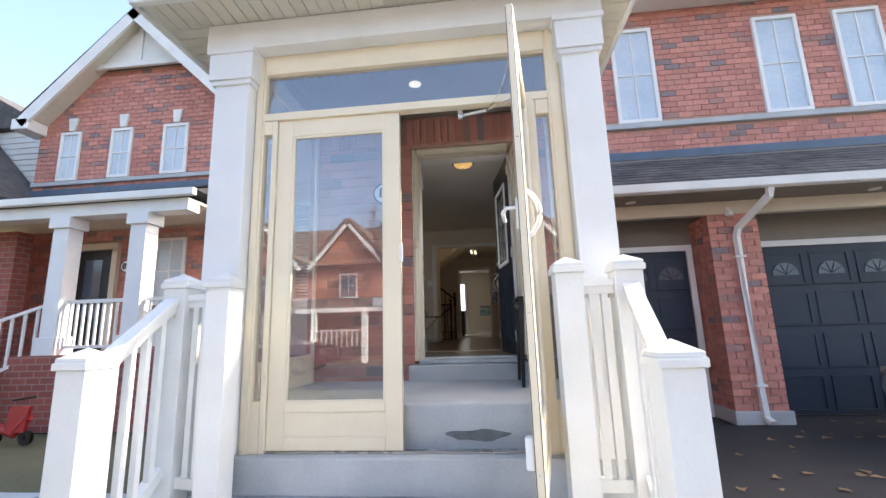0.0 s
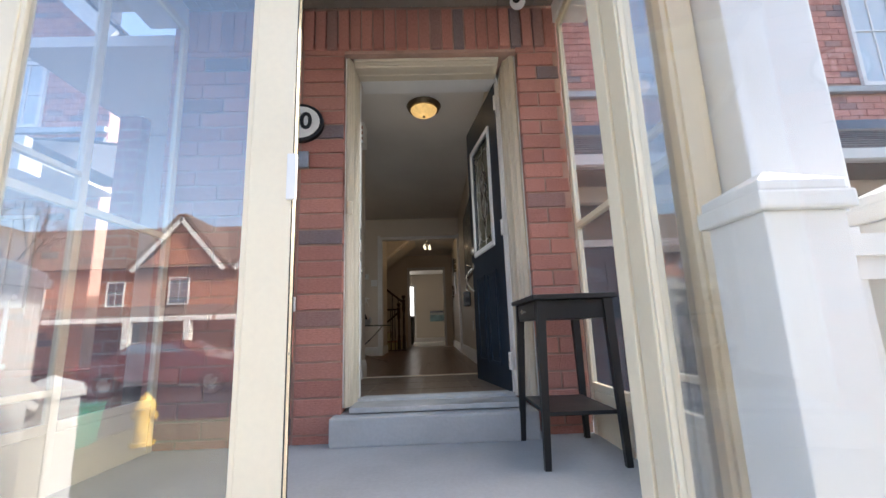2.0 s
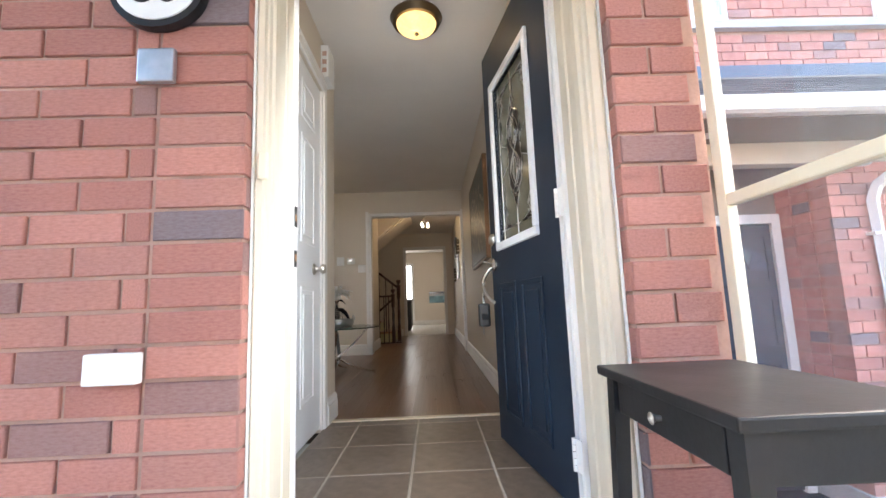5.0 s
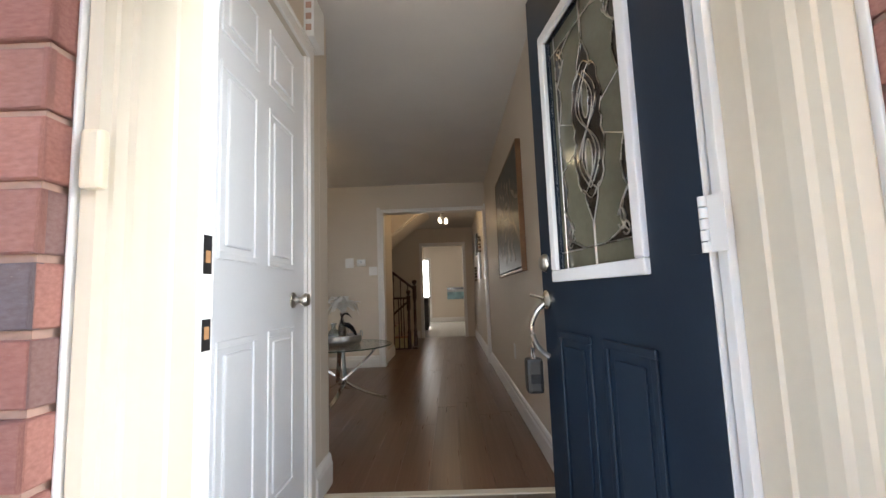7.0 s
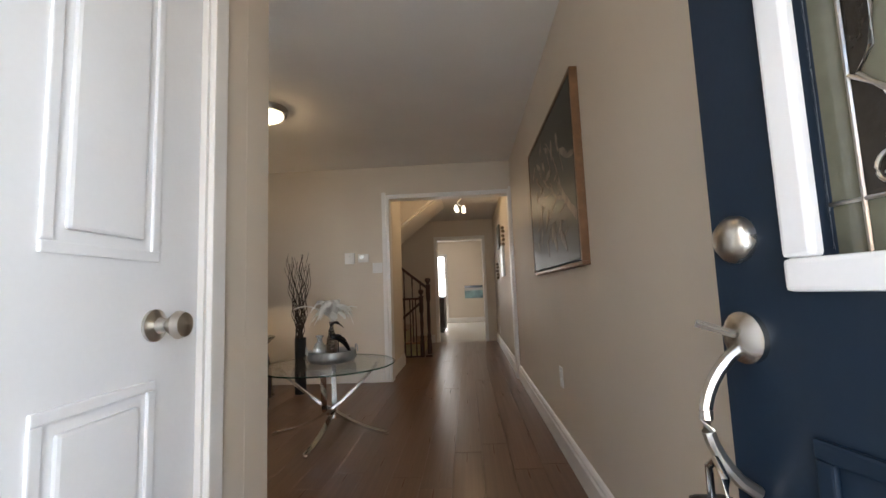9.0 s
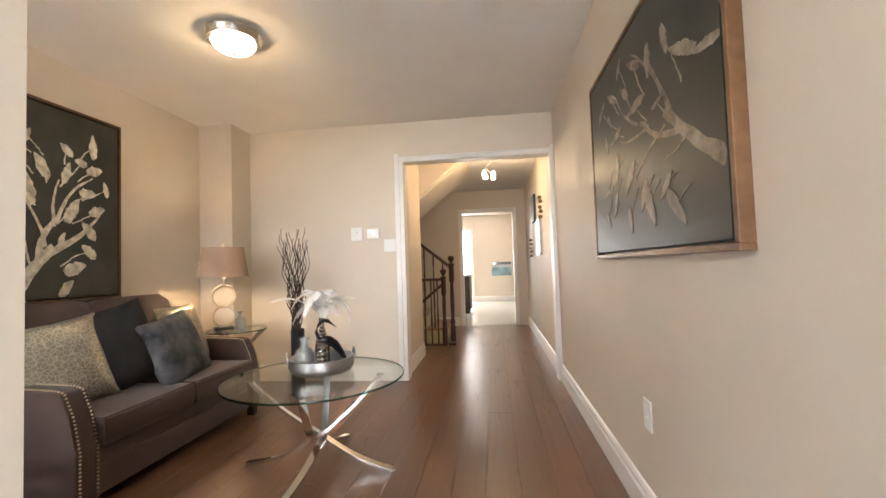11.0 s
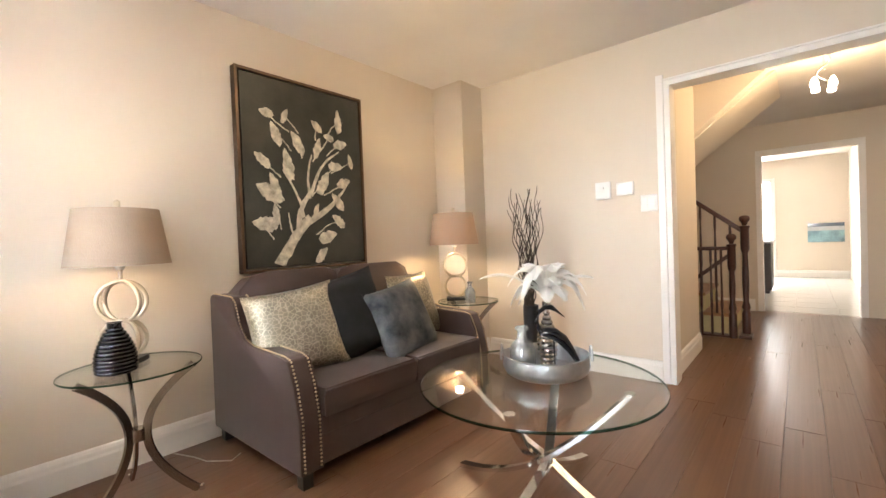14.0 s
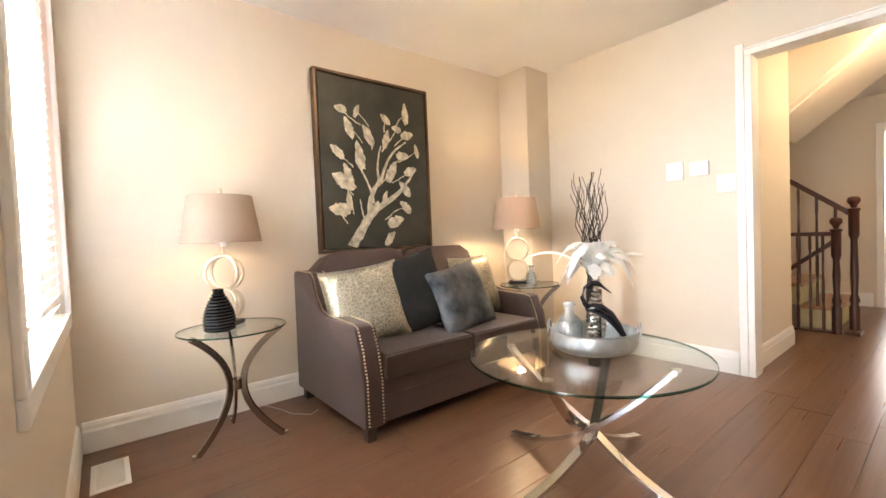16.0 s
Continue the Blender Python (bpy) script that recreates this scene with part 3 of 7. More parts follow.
# ---- porch enclosure ----
EY = 2.74
YF, YB = EY - 0.035, EY + 0.035


def column(x0, x1, label):
    t = thing("porch_column", ((x0 + x1) / 2, 2.74, -0.45), label, "column", "porch columns")
    part("shaft", Bx(x0, x1, 2.60, 2.84, -0.45, 2.15, 0.008), "greycol", t)
    bm = Bx(x0 - 0.02, x1 + 0.02, 2.58, 2.86, 2.12, 2.155, 0.006)
    box(bm, x0 - 0.035, x1 + 0.035, 2.565, 2.875, 2.155, 2.36, 0.008)
    box(bm, x0 - 0.05, x1 + 0.05, 2.55, 2.89, 2.36, 2.40, 0.01)
    part("capital", bm, "greycol", t)
    return t


column(-1.205, -0.94, "pale grey square porch column with a plain capital")
column(1.305, 1.55, "pale grey square porch column with a plain capital")
bm = Bx(-1.28, 1.60, 2.58, 2.87, 2.40, 2.62, 0.006)
box(bm, -1.28, -1.04, 2.872, 4.118, 2.42, 2.62)
box(bm, 1.38, 1.60, 2.872, 4.118, 2.42, 2.62)
setting("porch_beam", bm, "outtrim", "white boxed beam above the porch columns", "beam")
# eave: soffit with its slots, fascia, roof
bm = B()
for i in range(36):
    x = -1.62 + 0.095 * i
    box(bm, x, x + 0.088, 2.315, 2.60, 2.63, 2.65)
box(bm, -1.62, 1.86, 2.315, 2.60, 2.645, 2.66)
for i in range(17):
    y = 2.605 + 0.095 * i
    box(bm, -1.62, -1.285, y, y + 0.088, 2.63, 2.65)
    box(bm, 1.605, 1.86, y, y + 0.088, 2.63, 2.65)
setting("soffit_eave", bm, "wsoffit", "cream vented eave soffit", "soffit")
bm = Bx(-1.66, 1.90, 2.265, 2.313, 2.60, 2.76, 0.006)
box(bm, -1.66, -1.622, 2.315, 4.3, 2.60, 2.76, 0.006)
box(bm, 1.862, 1.90, 2.315, 4.3, 2.60, 2.76, 0.006)
setting("fascia", bm, "outtrim", "white eave fascia board", "fascia")
bm = B()
pv = [bm.verts.new(p) for p in ((-1.68, 2.24, 2.765), (1.92, 2.24, 2.765), (1.92, 4.1, 2.765), (-1.68, 4.1, 2.765), (-0.6, 4.1, 3.6), (0.75, 4.1, 3.6))]
for f in ((0, 1, 5, 4), (1, 2, 5), (3, 0, 4), (3, 2, 1, 0), (2, 3, 4, 5)):
    bm.faces.new([pv[i] for i in f])
setting("porch_roof", bm, "shingle", "brown shingle hip roof over the porch", "roof")
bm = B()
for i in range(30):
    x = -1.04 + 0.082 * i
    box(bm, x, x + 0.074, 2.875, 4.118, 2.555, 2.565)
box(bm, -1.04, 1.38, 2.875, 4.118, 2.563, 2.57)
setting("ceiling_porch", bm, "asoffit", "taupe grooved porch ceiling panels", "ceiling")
pot = solid("recessed_light", lathe(B(), [(0.05, 0.0), (0.058, -0.006), (0.04, -0.012), (0.035, -0.004)], 0.152, 3.467, 2.553, 24), "spotglow", "lit white recessed porch downlight", "light", smooth=40)

# front frame
enc = thing("porch_enclosure", (0.15, EY, -0.45), "cream aluminium glazed porch enclosure frame", "porch enclosure")


def post_(x0, x1, z0, z1, y0=YF, y1=YB, lip=True):
    bm = Bx(x0, x1, y0, y1, z0, z1, 0.004)
    if lip and x1 - x0 > 0.05:
        box(bm, x0 + 0.015, x1 - 0.015, y0 - 0.012, y0 + 0.002, z0, z1, 0.003)
    return bm


part("frame_post", post_(-0.938, -0.865, -0.45, 2.398), "cream", enc)
part("frame_post", post_(-0.80, -0.762, -0.45, 1.866), "cream", enc)
part("frame_post", post_(1.022, 1.117, -0.45, 1.866), "cream", enc)
part("frame_post", post_(1.208, 1.303, -0.45, 2.398), "cream", enc)
part("frame_rail", Bx(-0.863, 1.206, YF - 0.008, YB, 2.245, 2.398, 0.006), "cream", enc)
part("frame_rail", Bx(-0.863, 1.206, YF - 0.008, YB, 1.868, 1.926, 0.004), "cream", enc)
part("frame_rail", Bx(-0.863, -0.802, YF, YB, 1.76, 1.866, 0.004), "cream", enc)
part("frame_rail", Bx(1.119, 1.206, YF, YB, 1.76, 1.866, 0.004), "cream", enc)
part("sill_panel", Bx(-0.863, -0.802, YF, YB, -0.45, -0.125, 0.004), "cream", enc)
part("sill_panel", Bx(1.119, 1.206, YF, YB, -0.45, -0.145, 0.004), "cream", enc)
part("threshold", Bx(-0.757, 1.02, YF, YB, -0.45, -0.437, 0.003), "nickel", enc)
for x0, x1, z0, z1 in ((-0.863, -0.802, -0.125, 1.76), (1.119, 1.206, -0.145, 1.76), (-0.863, 1.206, 1.926, 2.245)):
    p = part("pane", Bx(x0, x1, EY - 0.002, EY + 0.002, z0, z1), "pane", enc)
    p.visible_shadow = False
# side screens
for sx in (-1.04, 1.41):
    side = thing("side_screen", (sx, 3.5, -0.178), "cream framed side screen with dusty glass panes", "screen", "porch side screens")
    a, b = sx - 0.016, sx + 0.016
    for y0, y1 in ((2.872, 2.915), (3.45, 3.49), (4.075, 4.115)):
        part("mullion", Bx(a, b, y0, y1, -0.178, 2.42, 0.004), "cream", side)
    for y0, y1 in ((2.917, 3.448), (3.492, 4.073)):
        part("bottom_panel", Bx(a + 0.004, b - 0.004, y0, y1, -0.178, 0.06, 0.004), "cream", side)
        part("rail", Bx(a, b, y0, y1, 0.062, 0.10, 0.004), "cream", side)
        part("rail", Bx(a, b, y0, y1, 0.985, 1.02, 0.004), "cream", side)
        part("rail", Bx(a, b, y0, y1, 2.37, 2.418, 0.004), "cream", side)
        bars = [(0.10, 0.985), (1.02, 2.37)]
        if y0 < 3:
            part("rail", Bx(a, b, y0, y1, 1.135, 1.16, 0.004), "cream", side)
            part("rail", Bx(a, b, y0, y1, 0.205, 0.23, 0.004), "cream", side)
            bars = [(0.10, 0.205), (0.23, 0.985), (1.02, 1.135), (1.16, 2.37)]
        for z0, z1 in bars:
            p = part("pane", Bx(sx - 0.002, sx + 0.002, y0, y1, z0, z1), "dusty", side)
            p.visible_shadow = False
    part("latch", Bx(a - 0.012, a, 3.47, 3.50, 0.6, 0.64, 0.004), "cream", side)


def storm_door(name, label, m, handle):
    """A full-glass door drawn from its hinge at the origin along +x, 0.85 wide, 2.15 high."""
    w, h = 0.85, 2.15
    t = thing(name, (0, 0, 0), label, "door", "porch doors")
    sx = 0.107
    part("stile", Bx(0, sx, -0.018, 0.018, 0, h, 0.005), "cream", t)
    part("stile", Bx(w - sx, w, -0.018, 0.018, 0, h, 0.005), "cream", t)
    part("top_rail", Bx(sx, w - sx, -0.018, 0.018, h - 0.12, h, 0.005), "cream", t)
    bm = Bx(sx, w - sx, -0.018, 0.018, 0, 0.08, 0.005)
    box(bm, sx, w - sx, -0.010, 0.010, 0.08, 0.22, 0.003)
    box(bm, sx, w - sx, -0.018, 0.018, 0.22, 0.275, 0.005)
    part("kick_panel", bm, "cream", t)
    bm = B()
    for x0, x1, z0, z1 in ((sx, w - sx, 0.275, 0.29), (sx, w - sx, h - 0.135, h - 0.12), (sx, sx + 0.014, 0.29, h - 0.135), (w - sx - 0.014, w - sx, 0.29, h - 0.135)):
        box(bm, x0, x1, -0.014, 0.014, z0, z1, 0.003)
    part("glazing_bead", bm, "cream", t)
    for y in (-0.016, 0.014):
        part("gasket", Bx(w - 0.004, w + 0.0015, y, y + 0.003, 0.01, h - 0.01), "black", t, "black rubber edge seal")
    for z in (0.15, 0.75, 1.5, 2.05):
        part("screw", turned(lathe(B(), [(0, 0), (0.004, 0), (0.003, 0.0015), (0, 0.002)], 0, 0, 0, 10), pose(w, 0, z, 0, 90)), "nickel", t, "small screw head")
    p = part("pane", Bx(sx + 0.014, w - sx - 0.014, -0.002, 0.002, 0.29, h - 0.135), "leafpane" if handle else "pane", t)
    p.visible_shadow = False
    if handle:
        x = w - 0.05
        pts = [(x, 0.018 + 0.052 * math.sin(math.pi * i / 12) ** 0.7, 1.07 + 0.20 * i / 12) for i in range(13)]
        part("handle", tube(B(), pts, 0.010, 8), "trim", t, "white bow pull handle", 50)
        bm = Bx(x - 0.02, x + 0.02, -0.03, -0.018, 1.10, 1.24, 0.004)
        tube(bm, [(x, -0.025, 1.2), (x, -0.07, 1.2), (x - 0.03, -0.09, 1.19), (x - 0.11, -0.09, 1.17)], 0.009, 8)
        part("inside_lever", bm, "trim", t, "white inside lever latch", 50)
        part("closer_bracket", Bx(w - 0.06, w - 0.01, -0.05, -0.018, 0.16, 0.28, 0.01), "plastic", t, "white latch guard")
    else:
        part("strike", Bx(w - 0.012, w + 0.012, -0.028, -0.016, 1.12, 1.24, 0.003), "trim", t, "white strike plate")
    t.matrix_basis = m
    return t


FIT = TRUE
storm_door("storm_door", "closed cream aluminium glass storm door", Matrix.Translation(OUTSIDE @ Vector((-0.758, EY, -0.435))), False)
ang = math.degrees(math.atan2(-0.845, -0.135))
storm_door("storm_door", "open cream aluminium glass storm door with white handle", Matrix.Translation(Vector((0.972, 2.795, (OUTSIDE @ Vector((0, 0, -0.435))).z))) @ pose(0, 0, 0, 0, 0, ang), True)
FIT = OUTSIDE
closer = thing("door_closer", (0.9, 2.7, 1.81), "silver pneumatic door closer with a chain", "door closer")
part("cylinder", tube(B(), [(0.60, 2.775, 1.822), (0.78, 2.73, 1.827)], 0.014, 10), "nickel", closer, "", 40)
part("rod", tube(B(), [(0.78, 2.73, 1.827), (0.95, 2.60, 1.827)], 0.005, 8), "chrome", closer, "", 40)
part("bracket", Bx(0.575, 0.61, 2.765, 2.785, 1.80, 1.866, 0.003), "nickel", closer)
bm = B()
cp = [Vector((0.80, 2.70, 1.827)).lerp(Vector((0.96, 2.66, 2.20)), i / 16) + Vector((0.01 * math.sin(i * math.pi / 16), 0, -0.05 * math.sin(i * math.pi / 16))) for i in range(17)]
for i in range(16):
    tube(bm, [cp[i], cp[i].lerp(cp[i + 1], 0.8)], 0.0035, 5)
part("chain", bm, "nickel", closer, "thin steel safety chain")

# ---- posts and handrails ----
def newel(x, y, z0, ztop, w=0.075):
    t = thing("newel_post", (x, y, z0), "white painted square newel post with a pointed cap", "post", "front step posts")
    part("shaft", Bx(x - w, x + w, y - w, y + w, z0, ztop - 0.10, 0.004), "outtrim", t)
    c = w + 0.014
    bm = Bx(x - c, x + c, y - c, y + c, ztop - 0.10, ztop - 0.065, 0.006)
    box(bm, x - w - 0.006, x + w + 0.006, y - w - 0.006, y + w + 0.006, ztop - 0.065, ztop - 0.045, 0.004)
    v = [bm.verts.new((x + a * (w + 0.004), y + b * (w + 0.004), ztop - 0.045)) for a, b in ((-1, -1), (1, -1), (1, 1), (-1, 1))]
    top = bm.verts.new((x, y, ztop))
    for i in range(4):
        bm.faces.new((v[i], v[(i + 1) % 4], top))
    part("cap", bm, "outtrim", t)
    return t


def beam_between(bm, p, q, w, h):
    return tube(bm, [p, q], 0, flat=(w, h))


def handrail(name, p, q, low, n, label):
    """Top rail from p to q, bottom rail that much lower, and n balusters."""
    t = thing(name, ((p[0] + q[0]) / 2, (p[1] + q[1]) / 2, min(p[2], q[2]) - low), label, "railing", "front step railings")
    p, q = Vector(p), Vector(q)
    bm = beam_between(B(), p, q, 0.085, 0.04)
    beam_between(bm, p - Vector((0, 0, 0.04)), q - Vector((0, 0, 0.04)), 0.055, 0.045)
    part("top_rail", bm, "outtrim", t)
    dz = Vector((0, 0, low))
    part("bottom_rail", beam_between(B(), p - dz, q - dz, 0.06, 0.06), "outtrim", t)
    for i in range(n):
        c = p.lerp(q, (i + 0.75) / (n + 0.5))
        part("baluster", Bx(c.x - 0.018, c.x + 0.018, c.y - 0.018, c.y + 0.018, c.z - low, c.z - 0.05), "outtrim", t)
    for c in (p.lerp(q, 0.04), p.lerp(q, 0.96)):
        part("bracket", Bx(c.x - 0.02, c.x + 0.02, c.y - 0.02, c.y + 0.02, c.z - 0.085, c.z - 0.06, 0.004), "nickel", t, "small metal rail bracket")
    return t


newel(-0.905, 2.42, -0.67, 0.70)
newel(1.18, 2.42, -0.67, 0.70)
newel(-1.225, 2.47, GROUND, 0.71)
newel(1.505, 2.42, GROUND, 0.70)
newel(-1.20, 1.83, GROUND, 0.275)
newel(1.405, 1.66, GROUND, 0.25)
handrail("step_railing", (-1.225, 2.39, 0.53), (-1.205, 1.91, 0.19), 0.98, 4, "white painted sloping step railing")
handrail("step_railing", (1.503, 2.34, 0.51), (1.407, 1.74, 0.14), 0.98, 4, "white painted sloping step railing")
handrail("step_railing", (-0.982, 2.43, 0.55), (-1.148, 2.46, 0.55), 1.08, 2, "short white painted return railing")
handrail("step_railing", (1.257, 2.42, 0.54), (1.428, 2.42, 0.54), 1.06, 2, "short white painted return railing")

FIT = TRUE
# ---- front door surround ----
casing = thing("door_casing", (0.52, 4.2, -0.02), "beige moulded wooden front door casing", "door casing")


def jamb_profile(side):
    """Stepped brick mould from the wall face back to the stop."""
    s = [(0.0, 4.200), (0.02, 4.190), (0.05, 4.196), (0.056, 4.212), (0.066, 4.215), (0.072, 4.233), (0.088, 4.238), (0.094, 4.262), (0.098, 4.31), (0.106, 4.315), (0.108, 4.375), (0.0, 4.375)]
    return s


left = [(-0.009 + d * 0.50, y) for d, y in jamb_profile(0)]
right = [(1.043 - d * 0.70, y) for d, y in jamb_profile(0)]
part("side_casing", prism(B(), left, "z", 0.0, 2.075), "casing", casing, "", 0)
part("side_casing", prism(B(), right, "z", 0.0, 2.075), "casing", casing, "", 0)
for x in (-0.0105, 1.0405):
    part("caulk", Bx(x, x + 0.005, 4.184, 4.206, 0.0, 2.07, 0.002), "trim", casing, "rough white caulk line")
part("head_casing", prism(B(), [(y, 2.075 - d * 0.40) for d, y in jamb_profile(0)], "x", 0.036, 0.944), "casing", casing, "", 0)
bm = Bx(-0.012, DX0 + 0.010, 4.377, 4.424, 0.0, 2.07, 0.003)
part("white_jamb", bm, "trim", casing, "white painted inner door jamb")
part("white_jamb", Bx(0.953, 1.046, 4.377, 4.403, 0.0, 2.07, 0.002), "trim", casing, "white painted inner door jamb")
part("white_head", Bx(DX0 + 0.013, 0.974, 4.377, 4.53, 2.032, 2.07, 0.003), "trim", casing, "white painted inner head jamb")
for z0, z1 in ((0.825, 0.88), (0.96, 1.03)):
    bm = Bx(DX0 + 0.0095, DX0 + 0.0115, 4.389, 4.414, z0, z1)
    p = part("strike_plate", bm, "black", casing, "empty dark strike mortise")
    part("bare_wood", Bx(DX0 + 0.0115, DX0 + 0.0125, 4.394, 4.408, z0 + 0.02, z0 + 0.042, 0.0005), "tread", casing, "bare wood in the mortise")
bm = Bx(0.037, 0.943, 4.13, 4.33, -0.02, 0.008, 0.004)
for i in range(5):
    box(bm, 0.039, 0.941, 4.335 + i * 0.02, 4.346 + i * 0.02, 0.0, 0.02, 0.002)
box(bm, 0.049, 0.943, 4.33, 4.53, -0.02, 0.012)
part("sill", bm, "sill", casing, "ribbed aluminium door sill")
part("bell_push", Bx(0.009, 0.038, 4.174, 4.191, 1.06, 1.14, 0.006), "cream", casing, "small cream doorbell push")

# ---- front door leaf, drawn from its hinge along +x ----
fd = thing("front_door", (0, 0, 0), "open navy panelled front door with leaded glass", "door")
W, H = 0.80, 2.01
LX0, LX1, LZ0, LZ1 = 0.204, 0.641, 0.958, 1.747
bm = B()
for x0, x1, z0, z1 in ((0, LX0, 0, H), (LX1, W, 0, H), (LX0, LX1, 0, LZ0), (LX0, LX1, LZ1, H)):
    box(bm, x0, x1, -0.022, 0.022, z0, z1)
part("slab", bm, "navy", fd)
part("slab_edge", Bx(-0.004, 0.0, -0.02, 0.02, 0.0, H), "trim", fd, "white weatherstrip edge")
for k, y in ((1, 0.022), (-1, -0.022)):
    for x0, x1 in ((0.165, 0.385), (0.455, 0.675)):
        bm = B()
        a, b, c, d = x0, x1, 0.14, 0.76
        for (ax0, ax1, az0, az1) in ((a, b, c, c + 0.022), (a, b, d - 0.022, d), (a, a + 0.022, c + 0.022, d - 0.022), (b - 0.022, b, c + 0.022, d - 0.022)):
            box(bm, ax0, ax1, min(y, y + k * 0.008), max(y, y + k * 0.008), az0, az1, 0.0035)
        box(bm, a + 0.045, b - 0.045, min(y, y + k * 0.005), max(y, y + k * 0.005), c + 0.045, d - 0.045, 0.004)
        part("raised_panel", bm, "navy", fd)
    bm = B()
    f = 0.038
    yy = sorted((y - k * 0.02, y + k * 0.014))
    for x0, x1, z0, z1 in ((LX0 - f, LX1 + f, LZ0 - f, LZ0), (LX0 - f, LX1 + f, LZ1, LZ1 + f), (LX0 - f, LX0, LZ0, LZ1), (LX1, LX1 + f, LZ0, LZ1)):
        box(bm, x0, x1, yy[0], yy[1], z0, z1, 0.006)
    part("lite_frame", bm, "whitedoor", fd, "white plastic glass frame")
lite = part("lite", Bx(LX0, LX1, -0.004, 0.004, LZ0, LZ1), "leaded", fd, "frosted decorative glass")
cx, cz = (LX0 + LX1) / 2, (LZ0 + LZ1) / 2


def came(pts, r=0.0045):
    return tube(B(), [(x, 0.007, z) for x, z in pts], r, 6)


def arc(c, rx, rz, a0, a1, n=18):
    return [(c[0] + rx * math.cos(radians(a0 + (a1 - a0) * i / n)), c[1] + rz * math.sin(radians(a0 + (a1 - a0) * i / n))) for i in range(n + 1)]


hw, hh = (LX1 - LX0) / 2, (LZ1 - LZ0) / 2
BX, BZ = hw - 0.034, hh - 0.055
HALF = [(0.0, -0.275), (0.014, -0.245), (0.034, -0.205), (0.038, -0.172), (0.060, -0.168), (0.074, -0.145), (0.072, -0.120), (0.084, -0.092), (0.088, -0.055), (0.074, -0.022)]
EDGE = HALF + [(0.082, 0.0)] + [(u, -v) for u, v in HALF[::-1]]


def pane_of(pts, mat, y0, y1, label):
    part("dark_petal" if mat == "petal" else "clear_eye", prism(B(), [(cx + u, cz + v) for u, v in pts], "y", y0, y1), mat, fd, label)


def lead(pts, r=0.0023):
    part("came", came([(cx + u, cz + v) for u, v in pts], r), "nickel", fd, "", 50)


# the dark figure in the middle with its interlaced loops
pane_of(EDGE + [(-u, v) for u, v in EDGE[-2:0:-1]], "petal", 0.0042, 0.0052, "dark amber glass figure")
for e in (-1, 1):
    eye = [(0.019 * math.cos(q), e * 0.088 + 0.056 * math.sin(q)) for q in [2 * math.pi * i / 20 for i in range(20)]]
    pane_of(eye, "leaded", 0.0053, 0.0058, "clear glass eye between the loops")
    lead(eye + eye[:1])
    lead([(0, e * 0.275), (0, e * hh)], 0.0032)
    for s in (-1, 1):
        lead([(s * 0.074 * i / 8, e * (0.150 + 0.034 * math.sin(math.pi * i / 8) - 0.004 * i / 8)) for i in range(9)])
        lead([(s * (0.038 - 0.038 * i / 6), e * (0.172 + 0.030 * math.sin(math.pi * i / 12))) for i in range(7)])
        lead([(s * BX, e * 0.085), (s * 0.085, e * 0.045)], 0.002)
        horn = [(0.0, 0.275), (0.018, 0.235), (0.030, 0.195), (0.025, 0.150), (0.010, 0.128), (0.032, 0.100), (0.040, 0.072), (0.030, 0.042), (0.062, 0.022), (0.125, 0.0), (0.0, 0.0)]
        at_corner = [(s * (BX - a), e * (b - BZ) * 1.0) for a, b in horn]
        pane_of(at_corner, "petal", 0.0042, 0.0052, "dark amber glass scroll")
        lead(at_corner[:10])
        for a0, b0, ra, rb in ((0.046, 0.052, 0.017, 0.026), (0.030, 0.026, 0.015, 0.016)):
            lead([(s * (BX - a0 - ra * math.cos(q)), e * (b0 - BZ + rb * math.sin(q))) for q in [radians(20 + 310 * i / 16) for i in range(17)]])
        lead([(s * (BX - 0.052 * math.sin(math.pi * i / 14)), e * (0.13 - BZ - 0.11 * i / 12)) for i in range(13)])
for s in (-1, 1):
    lead([(s * u, v) for u, v in EDGE])
    lead([(s * 0.040 * math.sin(math.pi * v / 0.152), v) for v in [-0.152 + 0.304 * i / 32 for i in range(33)]])
    lead([(s * 0.066 * math.sin(math.pi * v / 0.175) * (1 - 0.2 * abs(v) / 0.175), v) for v in [-0.175 + 0.35 * i / 32 for i in range(33)]])
    lead([(s * BX, -hh), (s * BX, hh)])
    lead([(-hw, s * BZ), (hw, s * BZ)])
hx = W - 0.045
for k in (1, -1):
    bm = lathe(B(), [(0.0, 0), (0.032, 0), (0.032, 0.008), (0.022, 0.02), (0.012, 0.024), (0.0, 0.024)], 0, 0, 0, 20)
    turned(bm, pose(hx, 0.022 * k, 0.99, -90 * k))
    part("deadbolt", bm, "nickel", fd, "satin nickel deadbolt", 40)
bm = lathe(B(), [(0.0, 0), (0.034, 0), (0.034, 0.008), (0.02, 0.018), (0.0, 0.018)], 0, 0, 0, 20)
turned(bm, pose(hx, 0.022, 0.86, -90))
tube(bm, [(hx + 0.01 * math.sin(math.pi * i / 12), 0.03 + 0.055 * math.sin(math.pi * i / 12) ** 0.7, 0.85 - 0.185 * i / 12) for i in range(13)], 0.0085, 8)
tube(bm, [(hx, 0.04, 0.865), (hx + 0.02, 0.08, 0.88)], 0.006, 6)
part("grip_handle", bm, "nickel", fd, "satin nickel grip handle", 40)
bm = lathe(B(), [(0.0, 0), (0.015, 0), (0.02, 0.03), (0.03, 0.045), (0.028, 0.06), (0.0, 0.066)], 0, 0, 0, 20)
turned(bm, pose(hx, -0.022, 0.86, 90))
